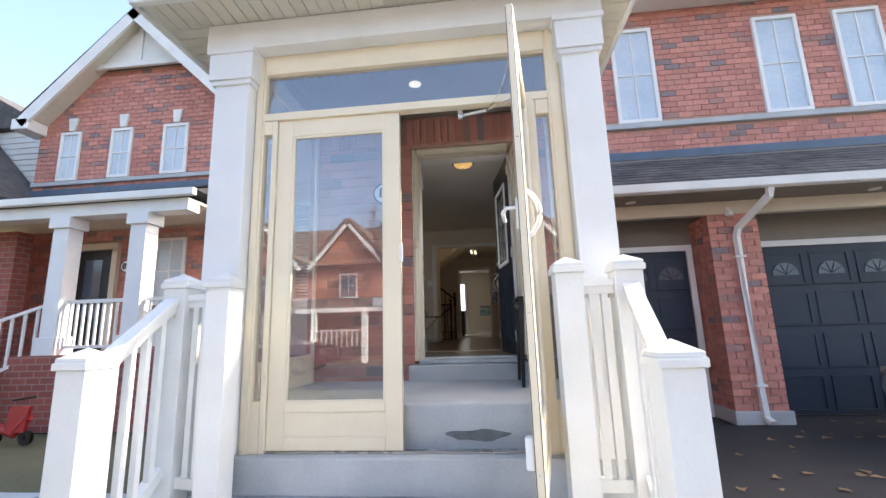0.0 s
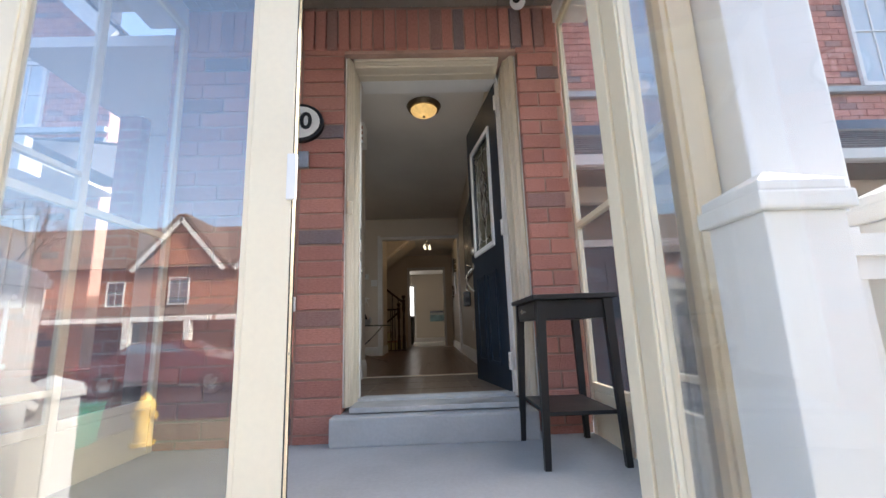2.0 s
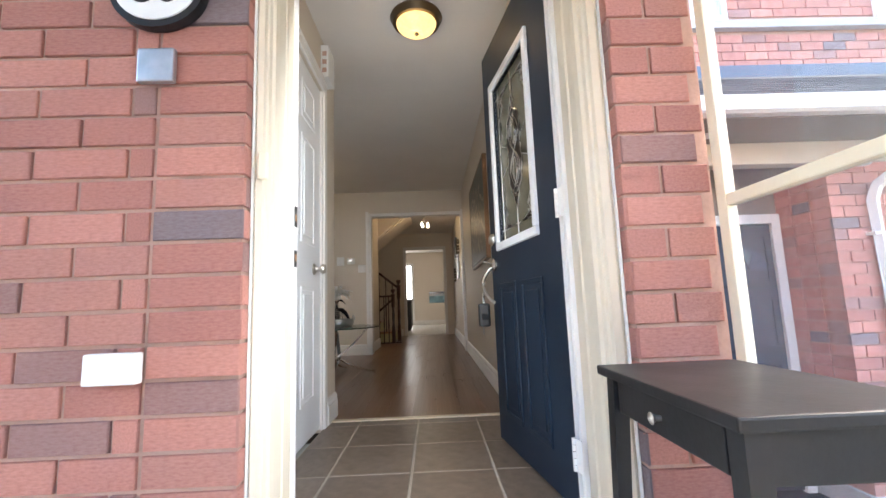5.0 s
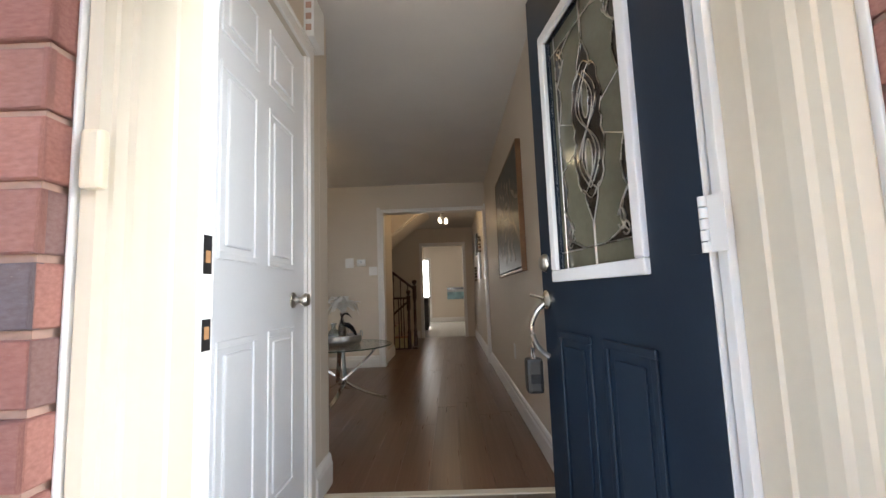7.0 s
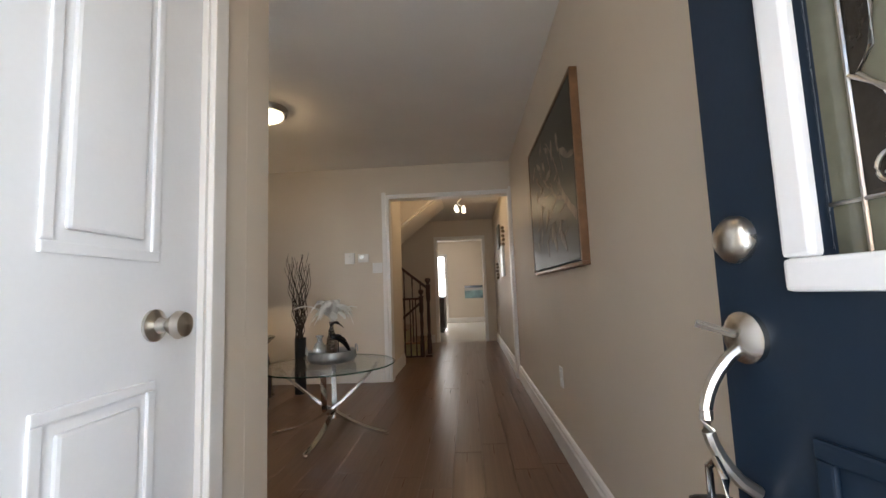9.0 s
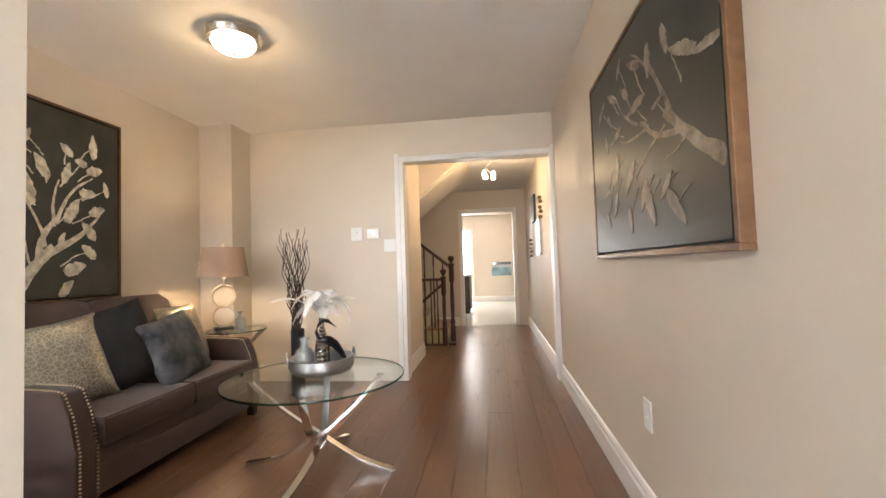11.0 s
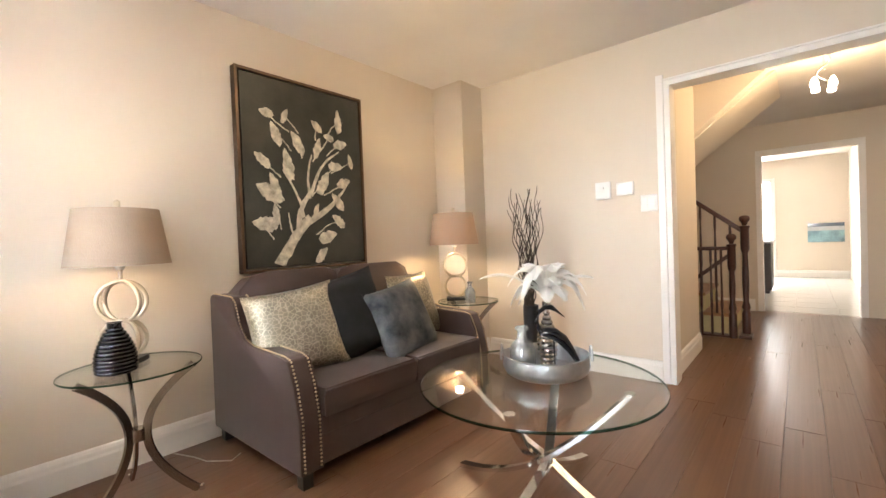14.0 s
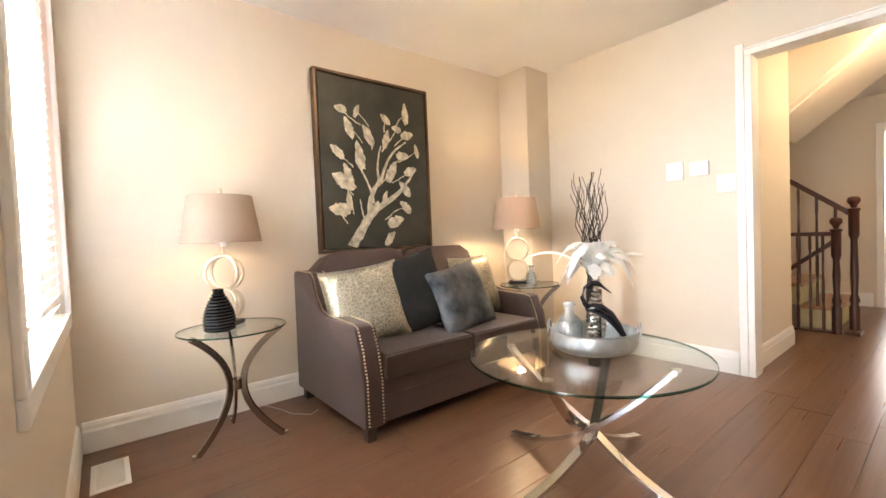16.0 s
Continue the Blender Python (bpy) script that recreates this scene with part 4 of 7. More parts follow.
part("inside_knob", bm, "nickel", fd, "satin nickel inside knob", 40)
for z in (0.18, 1.0, 1.86):
    bm = Bx(0.0, 0.045, 0.0215, 0.0245, z - 0.05, z + 0.05)
    part("hinge_leaf", bm, "navy", fd, "painted hinge leaf")
    bm = B()
    for i in range(5):
        lathe(bm, [(0.008, 0), (0.008, 0.018)], -0.006, 0.028, z - 0.05 + i * 0.0205, 10)
    part("hinge_knuckle", bm, "trim", fd, "white hinge knuckle", 40)
    part("hinge_plate", Bx(-0.05, -0.008, 0.022, 0.025, z - 0.05, z + 0.05), "trim", fd, "white hinge plate")
fd.matrix_basis = pose(0.963, 4.415, 0.015, 0, 0, 98.97)
kb = thing("key_lock_box", (0.755, 5.135, 0.565), "black realtor key lock box on the door handle", "lock box")
kx, ky = 0.755, 5.135
part("body", Bx(kx - 0.028, kx + 0.028, ky - 0.03, ky + 0.03, 0.565, 0.68, 0.012), "black", kb)
part("shackle", tube(B(), [(kx, ky - 0.018, 0.68), (kx, ky - 0.018, 0.715), (kx, ky, 0.73), (kx, ky + 0.018, 0.715), (kx, ky + 0.018, 0.68)], 0.005, 8), "chrome", kb, "steel shackle", 50)
part("keypad", Bx(kx - 0.018, kx + 0.018, ky - 0.033, ky - 0.029, 0.60, 0.63, 0.001), "charcoal", kb, "grey keypad")

FIT = OUTSIDE
# ---- things on the front wall ----
def oval(bm, cx, cz, rx, rz, y0, y1, n=40):
    return prism(bm, [(cx + rx * math.cos(2 * math.pi * i / n), cz + rz * math.sin(2 * math.pi * i / n)) for i in range(n)], "y", y0, y1)


def text_mesh(body, size, m, name="digits"):
    cu = bpy.data.curves.new(name, "FONT")
    cu.body, cu.size, cu.align_x, cu.align_y, cu.extrude, cu.offset = body, size, "CENTER", "CENTER", 0.003, 0.0040 * size / 0.15
    ob = new(name, cu)
    bpy.context.view_layer.update()
    me = bpy.data.meshes.new_from_object(ob.evaluated_get(bpy.context.evaluated_depsgraph_get()))
    bpy.data.objects.remove(ob)
    bm = B()
    bm.from_mesh(me)
    bpy.data.meshes.remove(me)
    return turned(bm, m)


pl = thing("house_number_plate", (-0.276, 4.11, 1.6), "oval white house number plate with black rim", "number plate")
part("rim", oval(B(), -0.276, 1.716, 0.142, 0.124, 4.085, 4.118), "black", pl, "black rim")
part("face", oval(B(), -0.276, 1.716, 0.122, 0.104, 4.078, 4.084), "plastic", pl)
part("digits", text_mesh("80", 0.15, pose(-0.276, 4.076, 1.716, 90)), "black", pl, "black numerals")
solid("wall_vent", Bx(-0.33, -0.222, 4.095, 4.118, 1.422, 1.53, 0.006), "galv", "small grey square wall plate", "wall plate")
box_ = thing("junction_box", (-0.348, 4.1, 0.545), "light grey metal box on the brick wall", "junction box")
part("cover", Bx(-0.42, -0.276, 4.085, 4.118, 0.547, 0.632, 0.006), "plastic", box_)
sc = thing("security_camera", (1.12, 4.0, 2.47), "white dome security camera below the porch ceiling", "camera")
part("mount", lathe(B(), [(0.035, 0.555), (0.035, 0.54), (0.02, 0.53), (0.018, 0.5)], 1.12, 4.0, 2.0, 16), "plastic", sc, "", 40)
bm = B()
bmesh.ops.create_icosphere(bm, subdivisions=3, radius=0.05, matrix=Matrix.Translation((1.12, 3.985, 2.475)))
part("ball", bm, "plastic", sc, "", 60)
bm = B()
bmesh.ops.create_icosphere(bm, subdivisions=2, radius=0.028, matrix=Matrix.Translation((1.105, 3.945, 2.462)))
part("lens", bm, "black", sc, "dark lens", 60)
# small black table
st = thing("side_table", (1.17, 3.8, -0.178), "worn black wooden side table with drawer and shelf", "table")
part("tabletop", Bx(0.965, 1.345, 3.52, 4.05, 0.532, 0.556, 0.005), "black", st)
part("apron", Bx(0.995, 1.315, 3.55, 4.02, 0.445, 0.532, 0.003), "black", st)
dr = part("drawer", Bx(0.984, 0.994, 3.585, 3.965, 0.452, 0.526, 0.003), "black", st)
bm = lathe(B(), [(0.0, 0), (0.006, 0), (0.006, 0.012), (0.013, 0.02), (0.0, 0.027)], 0, 0, 0, 12)
turned(bm, pose(0.984, 3.775, 0.489, 0, -90))
part("knob", bm, "nickel", dr, "small metal drawer knob", 40)
part("shelf", Bx(1.0, 1.308, 3.555, 4.01, 0.03, 0.048, 0.003), "black", st)
for x in (0.985, 1.29):
    for y in (3.54, 3.995):
        bm = B()
        w = 0.04
        ox = -0.02 if x < 1.1 else 0.02
        oy = -0.02 if y < 3.8 else 0.02
        lo = [bm.verts.new((x + ox + a * 0.027, y + oy + b * 0.027, -0.178)) for a, b in ((0, 0), (1, 0), (1, 1), (0, 1))]
        hi = [bm.verts.new((x + a * w, y + b * w, 0.532)) for a, b in ((0, 0), (1, 0), (1, 1), (0, 1))]
        for i in range(4):
            bm.faces.new((lo[i], lo[(i + 1) % 4], hi[(i + 1) % 4], hi[i]))
        bm.faces.new(lo)
        bm.faces.new(hi)
        bmesh.ops.recalc_face_normals(bm, faces=bm.faces)
        part("leg", bm, "black", st)

# ---- houses around, drawn in the porch's own scale ----
FIT = OUTSIDE


def far_window(parent, x0, x1, z0, z1, y, muntins=(1, 1), glass_mat="curtainwin", s=-1):
    """A framed window standing on a wall face at y; s: the way it faces along y."""
    def yy(a, b):
        return sorted((y + s * a, y + s * b))
    f = 0.06
    a, b = yy(0.0, 0.05)
    w = part("window", Bx(x0 + f, x1 - f, *yy(0.0, 0.012), z0 + f, z1 - f), glass_mat, parent, "reflecting window pane with pale curtain")
    bm = B()
    for q in ((x0, x1, z0, z0 + f), (x0, x1, z1 - f, z1), (x0, x0 + f, z0 + f, z1 - f), (x1 - f, x1, z0 + f, z1 - f)):
        box(bm, q[0], q[1], a, b, q[2], q[3])
    part("window_frame", bm, "trim", w, "white window frame")
    a, b = yy(0.012, 0.03)
    for i in range(muntins[0]):
        c = x0 + (x1 - x0) * (i + 1) / (muntins[0] + 1)
        part("muntin", Bx(c - 0.01, c + 0.01, a, b, z0 + f, z1 - f), "trim", w)
    for i in range(muntins[1]):
        c = z0 + (z1 - z0) * (i + 1) / (muntins[1] + 1)
        part("muntin", Bx(x0 + f, x1 - f, a, b, c - 0.01, c + 0.01), "trim", w)


def shingles(x0, x1, ya, za, yb, zb, seed):
    """Overlapping courses of shingle tabs on a slope rising from (ya, za) to (yb, zb)."""
    rnd = random.Random(seed)
    n = int(math.hypot(yb - ya, zb - za) / 0.14)
    out = []
    for i in range(n):
        s0, s1 = i / n, (i + 1.25) / n
        x = x0 - rnd.uniform(0, 0.3)
        while x < x1:
            w = rnd.uniform(0.22, 0.36)
            a, b = max(x, x0), min(x + w - 0.006, x1)
            if b - a > 0.03:
                out.append((a, b, s0, s1, rnd.uniform(0.006, 0.014)))
            x += w
    verts, faces = [], []
    for a, b, s0, s1, h in out:
        i = len(verts)
        for s, lift in ((s0, h + 0.012), (s1, 0.004)):
            for x in (a, b):
                verts.append(tuple(FIT @ Vector((x, ya + (yb - ya) * s, za + (zb - za) * s + lift))))
        for x in (a, b):
            verts.append(tuple(FIT @ Vector((x, ya + (yb - ya) * s0, za + (zb - za) * s0 - 0.002))))
        faces += [(i, i + 1, i + 3, i + 2), (i + 4, i + 5, i + 1, i)]
    me = bpy.data.meshes.new("shingle_layer")
    me.from_pydata(verts, [], faces)
    me.materials.append(M["shingle"])
    return me


def shingle_roof(parent, *a):
    ob = new("shingle_layer", shingles(*a))
    ob.parent = parent
    ob.location = -BASE[parent.name]
    return tagged(ob, "", "", "", "stuff")


# garage house
gh = thing("garage_house", (4.5, 7.2, GROUND), "red brick house with two slate blue garage doors", "house")
part("wall", Bx(1.62, 9.5, 7.215, 7.6, 3.0, 6.2), "mortar", gh)
# beige wall in the darkened taupe: the eave's shade is in the colour
part("garage_wall", Bx(1.62, 9.5, 7.02, 7.3, GROUND, 3.0), "asoffit", gh, "beige wall around the garage doors, darkened for the eave's shade")
wins = ((3.2, 3.93), (5.66, 6.40), (7.0, 7.74))
holes = [(a, b, 3.76, 5.60) for a, b in wins]
stuff("brickwork", [(a, b, 7.20, 7.22, c, d) for a, b, c, d in courses(1.62, 9.0, 3.20, 5.95, holes, w=0.262, h=0.104, seed=2) if not (c < 3.74 and d > 3.64)], "brick", gh)
part("sill_band", Bx(1.62, 9.2, 7.13, 7.214, 3.65, 3.745, 0.01), "concrete", gh, "pale stone sill band")
for a, b in wins:
    far_window(gh, a, b, 3.76, 5.60, 7.20, (1, 1))
part("upper_fascia", Bx(1.5, 9.5, 6.75, 7.2, 5.96, 6.15, 0.01), "outtrim", gh)
part("upper_roof", prism(B(), [(6.7, 6.155), (7.7, 6.155), (11.0, 8.6)], "x", 1.4, 9.6), "shingle", gh)
part("flashing", Bx(1.62, 9.2, 7.14, 7.212, 3.06, 3.21, 0.01), "flash", gh, "blue-grey metal flashing")
part("pent_roof", prism(B(), [(5.92, 2.17), (7.2, 2.17), (7.2, 3.07)], "x", 1.62, 9.4), "shingle", gh)
shingle_roof(gh, 1.62, 9.4, 5.9, 2.185, 7.18, 3.08, 5)
bm = prism(B(), [(5.80, 2.08), (5.83, 2.06), (5.90, 2.06), (5.90, 2.19), (5.79, 2.19)], "x", 1.62, 9.4)
part("gutter", bm, "outtrim", gh, "white eave gutter")
part("soffit", Bx(1.62, 9.4, 5.90, 7.02, 2.05, 2.075), "asoffit", gh, "taupe soffit, darkened for shade")
part("header", Bx(1.62, 9.4, 6.42, 6.56, 1.85, 2.048, 0.008), "casing", gh, "beige boxed header")
pier = part("pier", Bx(4.07, 4.72, 6.46, 7.02, -0.95, 1.85), "mortar", gh, "brick pier between the garage doors")
stuff("brickwork", [(a, b, 6.44, 6.462, c, d) for a, b, c, d in courses(4.05, 4.74, -0.94, 1.85, w=0.245, h=0.1, seed=3)] + [(4.05, 4.072, 6.464 + 0.19 * j, 6.64 + 0.19 * j, -0.94 + 0.1 * i, -0.85 + 0.1 * i) for i in range(28) for j in range(3)], "brick", gh)
part("pier_base", Bx(4.02, 4.78, 6.40, 7.02, GROUND, -0.94, 0.015), "concrete", gh, "pale concrete pier base")
for x0, x1 in ((1.75, 3.92), (5.02, 8.3)):
    gd = part("garage_door", Bx(x0, x1, 6.975, 7.018, GROUND + 0.02, 1.40), "garage", gh, "slate blue panelled garage door")
    n = max(2, round((x1 - x0) / 0.62))
    for r in range(4):
        for c in range(n):
            w = (x1 - x0) / n
            a, b = x0 + c * w + 0.05, x0 + (c + 1) * w - 0.05
            z0 = GROUND + 0.07 + r * 0.62
            bm = B()
            for q in ((a, b, z0, z0 + 0.025), (a, b, z0 + 0.47, z0 + 0.495), (a, a + 0.025, z0 + 0.025, z0 + 0.47), (b - 0.025, b, z0 + 0.025, z0 + 0.47)):
                box(bm, q[0], q[1], 6.962, 6.976, q[2], q[3])
            part("door_panel", bm, "garage", gd)
            if r == 3:
                m_ = (a + b) / 2
                fan = [(m_ + 0.19 * math.cos(t), z0 + 0.14 + 0.2 * math.sin(t)) for t in [i * math.pi / 12 for i in range(13)]]
                part("fan_light", prism(B(), fan, "y", 6.96, 6.975), "windowdark", gd, "dark fan-shaped light")
                for t in range(1, 5):
                    q = t * math.pi / 5
                    part("spoke", tube(B(), [(m_, 6.957, z0 + 0.15), (m_ + 0.18 * math.cos(q), 6.957, z0 + 0.14 + 0.18 * math.sin(q))], 0.006, 5), "garage", gd)
    part("door_trim", Bx(x1, x1 + 0.09, 6.94, 7.02, GROUND, 1.50, 0.006), "outtrim", gh, "white garage door trim")
    part("door_trim", Bx(x0 - 0.09, x1, 6.94, 7.02, 1.405, 1.50, 0.006), "outtrim", gh, "white garage door trim")
    for r in range(1, 4):
        part("panel_joint", Bx(x0, x1, 6.968, 6.978, GROUND + 0.045 + r * 0.62, GROUND + 0.055 + r * 0.62), "dark", gd)
spout = thing("downspout", (4.40, 6.42, GROUND), "white corrugated downspout with elbows", "downspout")
part("pipe", tube(B(), [(4.62, 5.86, 2.06), (4.62, 5.90, 1.96), (4.42, 6.36, 1.62), (4.40, 6.40, 1.50), (4.40, 6.40, -1.0), (4.42, 6.30, -1.07)], 0, flat=(0.085, 0.065)), "outtrim", spout)
for z in (1.2, -0.6):
    part("strap", Bx(4.33, 4.47, 6.36, 6.445, z - 0.015, z + 0.015), "outtrim", spout, "white strap")
sl = thing("spotlight", (4.33, 6.40, 1.8), "white motion spotlight below the eave", "light")
part("head", lathe(B(), [(0, 0), (0.05, 0.0), (0.055, 0.05), (0.03, 0.09), (0, 0.10)], 4.33, 6.36, 1.80, 16), "plastic", sl, "", 50)
part("bracket", Bx(4.31, 4.35, 6.36, 6.42, 1.89, 1.93), "plastic", sl)
for x in (2.9, 6.2):
    solid("soffit_light", lathe(B(), [(0.0, 0.0), (0.07, 0), (0.075, 0.012), (0.0, 0.014)], x, 6.2, 2.035, 20), "plastic", "white recessed soffit light", "light", "soffit lights", 40)

# neighbour's house with its porch
nb = thing("neighbour_house", (-7.2, 8.0, GROUND), "red brick gabled house with white porch", "house")
XL, XR = -9.35, -4.6
part("wall", prism(B(), [(XL, GROUND), (XR, GROUND), (XR, 5.35), (-5.75, 6.45), (-8.1, 6.45), (XL, 5.2)], "y", 8.02, 8.4), "mortar", nb)
nwin = ((-8.77, -8.27), (-7.51, -7.0), (-6.25, -5.66))
holes = [(a, b, 3.80, 4.96) for a, b in nwin]
rows = []
for a, b, c, d in courses(XL, XR, 3.42, 6.42, holes, w=0.25, h=0.1, seed=6):
    lim = 0 if c < 5.2 else (c - 5.2) * 1.0
    a2, b2 = max(a, XL + lim), min(b, XR - max(0, lim - 0.15))
    if b2 - a2 > 0.04:
        rows.append((a2, b2, 8.0, 8.022, c, d))
stuff("brickwork", rows, "brick", nb)
low = [(a, b, 8.0, 8.022, c, d) for a, b, c, d in courses(XL, XR, GROUND + 1.2, 2.6, [(-8.05, -7.0, -2, 2.35), (-6.2, -5.45, 0.9, 2.4)], w=0.25, h=0.1, seed=7)]
stuff("brickwork", low, "brick", nb)
for a, b in nwin:
    far_window(nb, a, b, 3.80, 4.96, 8.0, (1, 1))
    c = (a + b) / 2
    part("keystone", prism(B(), [(c - 0.07, 5.0), (c + 0.07, 5.0), (c + 0.11, 5.30), (c - 0.11, 5.30)], "y", 7.96, 8.0), "outtrim", nb, "white keystone")
part("sill_band", Bx(XL, XR, 7.93, 8.0, 3.69, 3.78, 0.008), "concrete", nb, "pale stone sill band")
part("flashing", Bx(XL, XR, 7.94, 8.0, 3.42, 3.60, 0.01), "flash", nb, "blue-grey metal flashing")
# gable trim: rakes, peak panel, roof
def plank_xz(bm, p, q, w, y0, y1):
    d = (Vector((q[0], 0, q[1])) - Vector((p[0], 0, p[1]))).normalized()
    n = Vector((-d.z, 0, d.x)) * w
    return prism(bm, [(p[0], p[1]), (q[0], q[1]), (q[0] + n.x, q[1] + n.z), (p[0] + n.x, p[1] + n.z)], "y", y0, y1)


PK = (-6.9, 7.72)
EL = (-9.5, 5.15)
ER = (-4.3, 5.2)
part("rake_board", plank_xz(B(), EL, PK, -0.26, 7.56, 7.62), "outtrim", nb, "white rake board")
part("rake_board", plank_xz(B(), PK, ER, -0.26, 7.56, 7.62), "outtrim", nb, "white rake board")
part("rake_soffit", plank_xz(B(), (EL[0] + 0.1, EL[1] - 0.18), (PK[0], PK[1] - 0.26), 0.03, 7.62, 8.02), "wsoffit", nb, "vented rake soffit")
part("rake_soffit", plank_xz(B(), (PK[0], PK[1] - 0.26), (ER[0], ER[1] - 0.2), 0.03, 7.62, 8.02), "wsoffit", nb, "vented rake soffit")
part("gable_panel", prism(B(), [(-8.1, 6.48), (-5.75, 6.48), (-6.92, 7.5)], "y", 7.86, 7.98), "outtrim", nb, "white gable panel")
part("gable_trim", Bx(-8.15, -5.7, 7.80, 7.87, 6.38, 6.5, 0.01), "outtrim", nb)
part("king_post", Bx(-6.98, -6.86, 7.82, 7.87, 6.5, 7.4), "outtrim", nb)
bm = plank_xz(B(), (EL[0] - 0.05, EL[1] + 0.02), (PK[0], PK[1] + 0.01), 0.035, 7.58, 12)
plank_xz(bm, (PK[0], PK[1] + 0.01), (ER[0] + 0.05, ER[1] + 0.02), 0.035, 7.58, 12)
part("roof", bm, "shingle", nb)
part("eave_return", Bx(-9.6, -9.2, 7.56, 8.1, 4.92, 5.18, 0.02), "outtrim", nb, "white boxed eave return")
# porch
part("porch_roof", prism(B(), [(6.35, 2.78), (8.0, 2.78), (8.0, 3.45)], "x", -12.0, -4.15), "shingle", nb)
shingle_roof(nb, -12.0, -4.15, 6.33, 2.79, 7.97, 3.46, 8)
part("porch_gutter", Bx(-12.0, -4.12, 6.25, 6.36, 2.66, 2.79, 0.015), "outtrim", nb, "white porch gutter")
part("porch_beam", Bx(-12.0, -4.3, 6.40, 6.70, 2.44, 2.66, 0.01), "greycol", nb, "white porch beam")
part("porch_ceiling", Bx(-12.0, -4.3, 6.70, 8.0, 2.62, 2.66), "wsoffit", nb)
part("porch_floor", Bx(-7.3, -4.2, 6.3, 8.0, GROUND, 0.06), "farbrick", nb)
for x in (-6.68, -5.20):
    col = part("porch_column", Bx(x - 0.15, x + 0.15, 6.42, 6.70, 0.06, 2.30, 0.01), "greycol", nb, "white square porch column")
    bm = Bx(x - 0.2, x + 0.2, 6.37, 6.75, 2.24, 2.44, 0.012)
    part("capital", bm, "greycol", col)
    part("plinth", Bx(x - 0.19, x + 0.19, 6.38, 6.74, 0.06, 0.36, 0.012), "greycol", col)
for p0, p1, n in (((-6.5, 6.56), (-5.38, 6.56), 9), ((-5.02, 6.56), (-4.25, 6.56), 6)):
    rl_ = part("porch_rail", Bx(p0[0], p1[0], 6.53, 6.59, 0.92, 0.98), "outtrim", nb, "white porch rail")
    part("bottom_rail", Bx(p0[0], p1[0], 6.54, 6.58, 0.16, 0.21), "outtrim", rl_)
    for i in range(n):
        x = p0[0] + (p1[0] - p0[0]) * (i + 0.5) / n
        part("baluster", Bx(x - 0.018, x + 0.018, 6.545, 6.575, 0.21, 0.92), "outtrim", rl_)
nr = part("stair_rail", tube(B(), [(-6.85, 6.5, 0.90), (-7.75, 6.0, 0.45)], 0, flat=(0.07, 0.05)), "outtrim", nb, "white sloping stair rail")
part("bottom_rail", tube(B(), [(-6.85, 6.5, 0.10), (-7.75, 6.0, -0.45)], 0, flat=(0.05, 0.05)), "outtrim", nr)
for i in range(6):
    s = (i + 0.6) / 6.4
    x, y, z = -6.85 - 0.9 * s, 6.5 - 0.5 * s, 0.90 - 0.45 * s
    part("baluster", Bx(x - 0.018, x + 0.018, y - 0.018, y + 0.018, z - 0.82, z), "outtrim", nr)
bm = Bx(-7.95, -7.75, 5.9, 6.1, GROUND, 0.50, 0.005)
box(bm, -7.98, -7.72, 5.87, 6.13, 0.50, 0.58, 0.02)
part("stair_newel", bm, "outtrim", nb)
bm = B()
for i in range(5):
    box(bm, -7.9, -7.3 + 0.0, 5.8 - 0.28 * i, 6.9, GROUND, -0.14 - 0.21 * i)
part("stair_steps", bm, "concrete", nb)
nd = part("door", Bx(-7.95, -7.10, 7.95, 7.99, 0.06, 2.15), "black", nb, "black front door with glass")
part("door_glass", Bx(-7.72, -7.33, 7.94, 7.95, 0.75, 1.95), "windowdark", nd)
for q in ((-8.06, -7.95, 0.06, 2.30), (-7.10, -6.98, 0.06, 2.30), (-7.95, -7.10, 2.16, 2.30)):
    part("door_frame", Bx(q[0], q[1], 7.9, 8.0, q[2], q[3]), "casing", nd)
far_window(nb, -6.18, -5.48, 0.95, 2.35, 8.0, (1, 1), "curtainwin")
np_ = thing("neighbour_number_plate", (-6.80, 7.97, 1.6), "round white number plate on the neighbour's wall", "number plate")
part("rim", oval(B(), -6.80, 1.79, 0.145, 0.135, 7.97, 7.998), "black", np_)
part("face", oval(B(), -6.80, 1.79, 0.125, 0.115, 7.965, 7.97), "plastic", np_)
part("digits", text_mesh("82", 0.17, pose(-6.80, 7.96, 1.79, 90)), "black", np_)
part("side_wall", Bx(-12.5, -8.4, 7.1, 7.4, GROUND, 2.44), "farbrick", nb, "brick wall under the porch")
bm = Bx(-14.0, -9.45, 8.3, 8.6, 2.9, 5.3)
for i in range(16):
    box(bm, -14.0, -9.45, 8.28 - 0.012, 8.3, 2.95 + 0.145 * i, 3.07 + 0.145 * i)
part("siding", bm, "outtrim", nb, "white clapboard siding")
part("side_roof", prism(B(), [(-14.0, 5.3), (-9.45, 5.3), (-12, 6.8)], "y", 8.1, 12), "shingle", nb, "brown side roof")
part("low_gable", plank_xz(B(), (-9.2, 3.05), (-11.2, 5.1), -0.25, 6.2, 8.2), "shingle", nb, "dark shingled low gable")
part("low_gable_trim", plank_xz(B(), (-9.45, 2.98), (-11.4, 4.85), -0.16, 6.12, 6.2), "outtrim", nb)
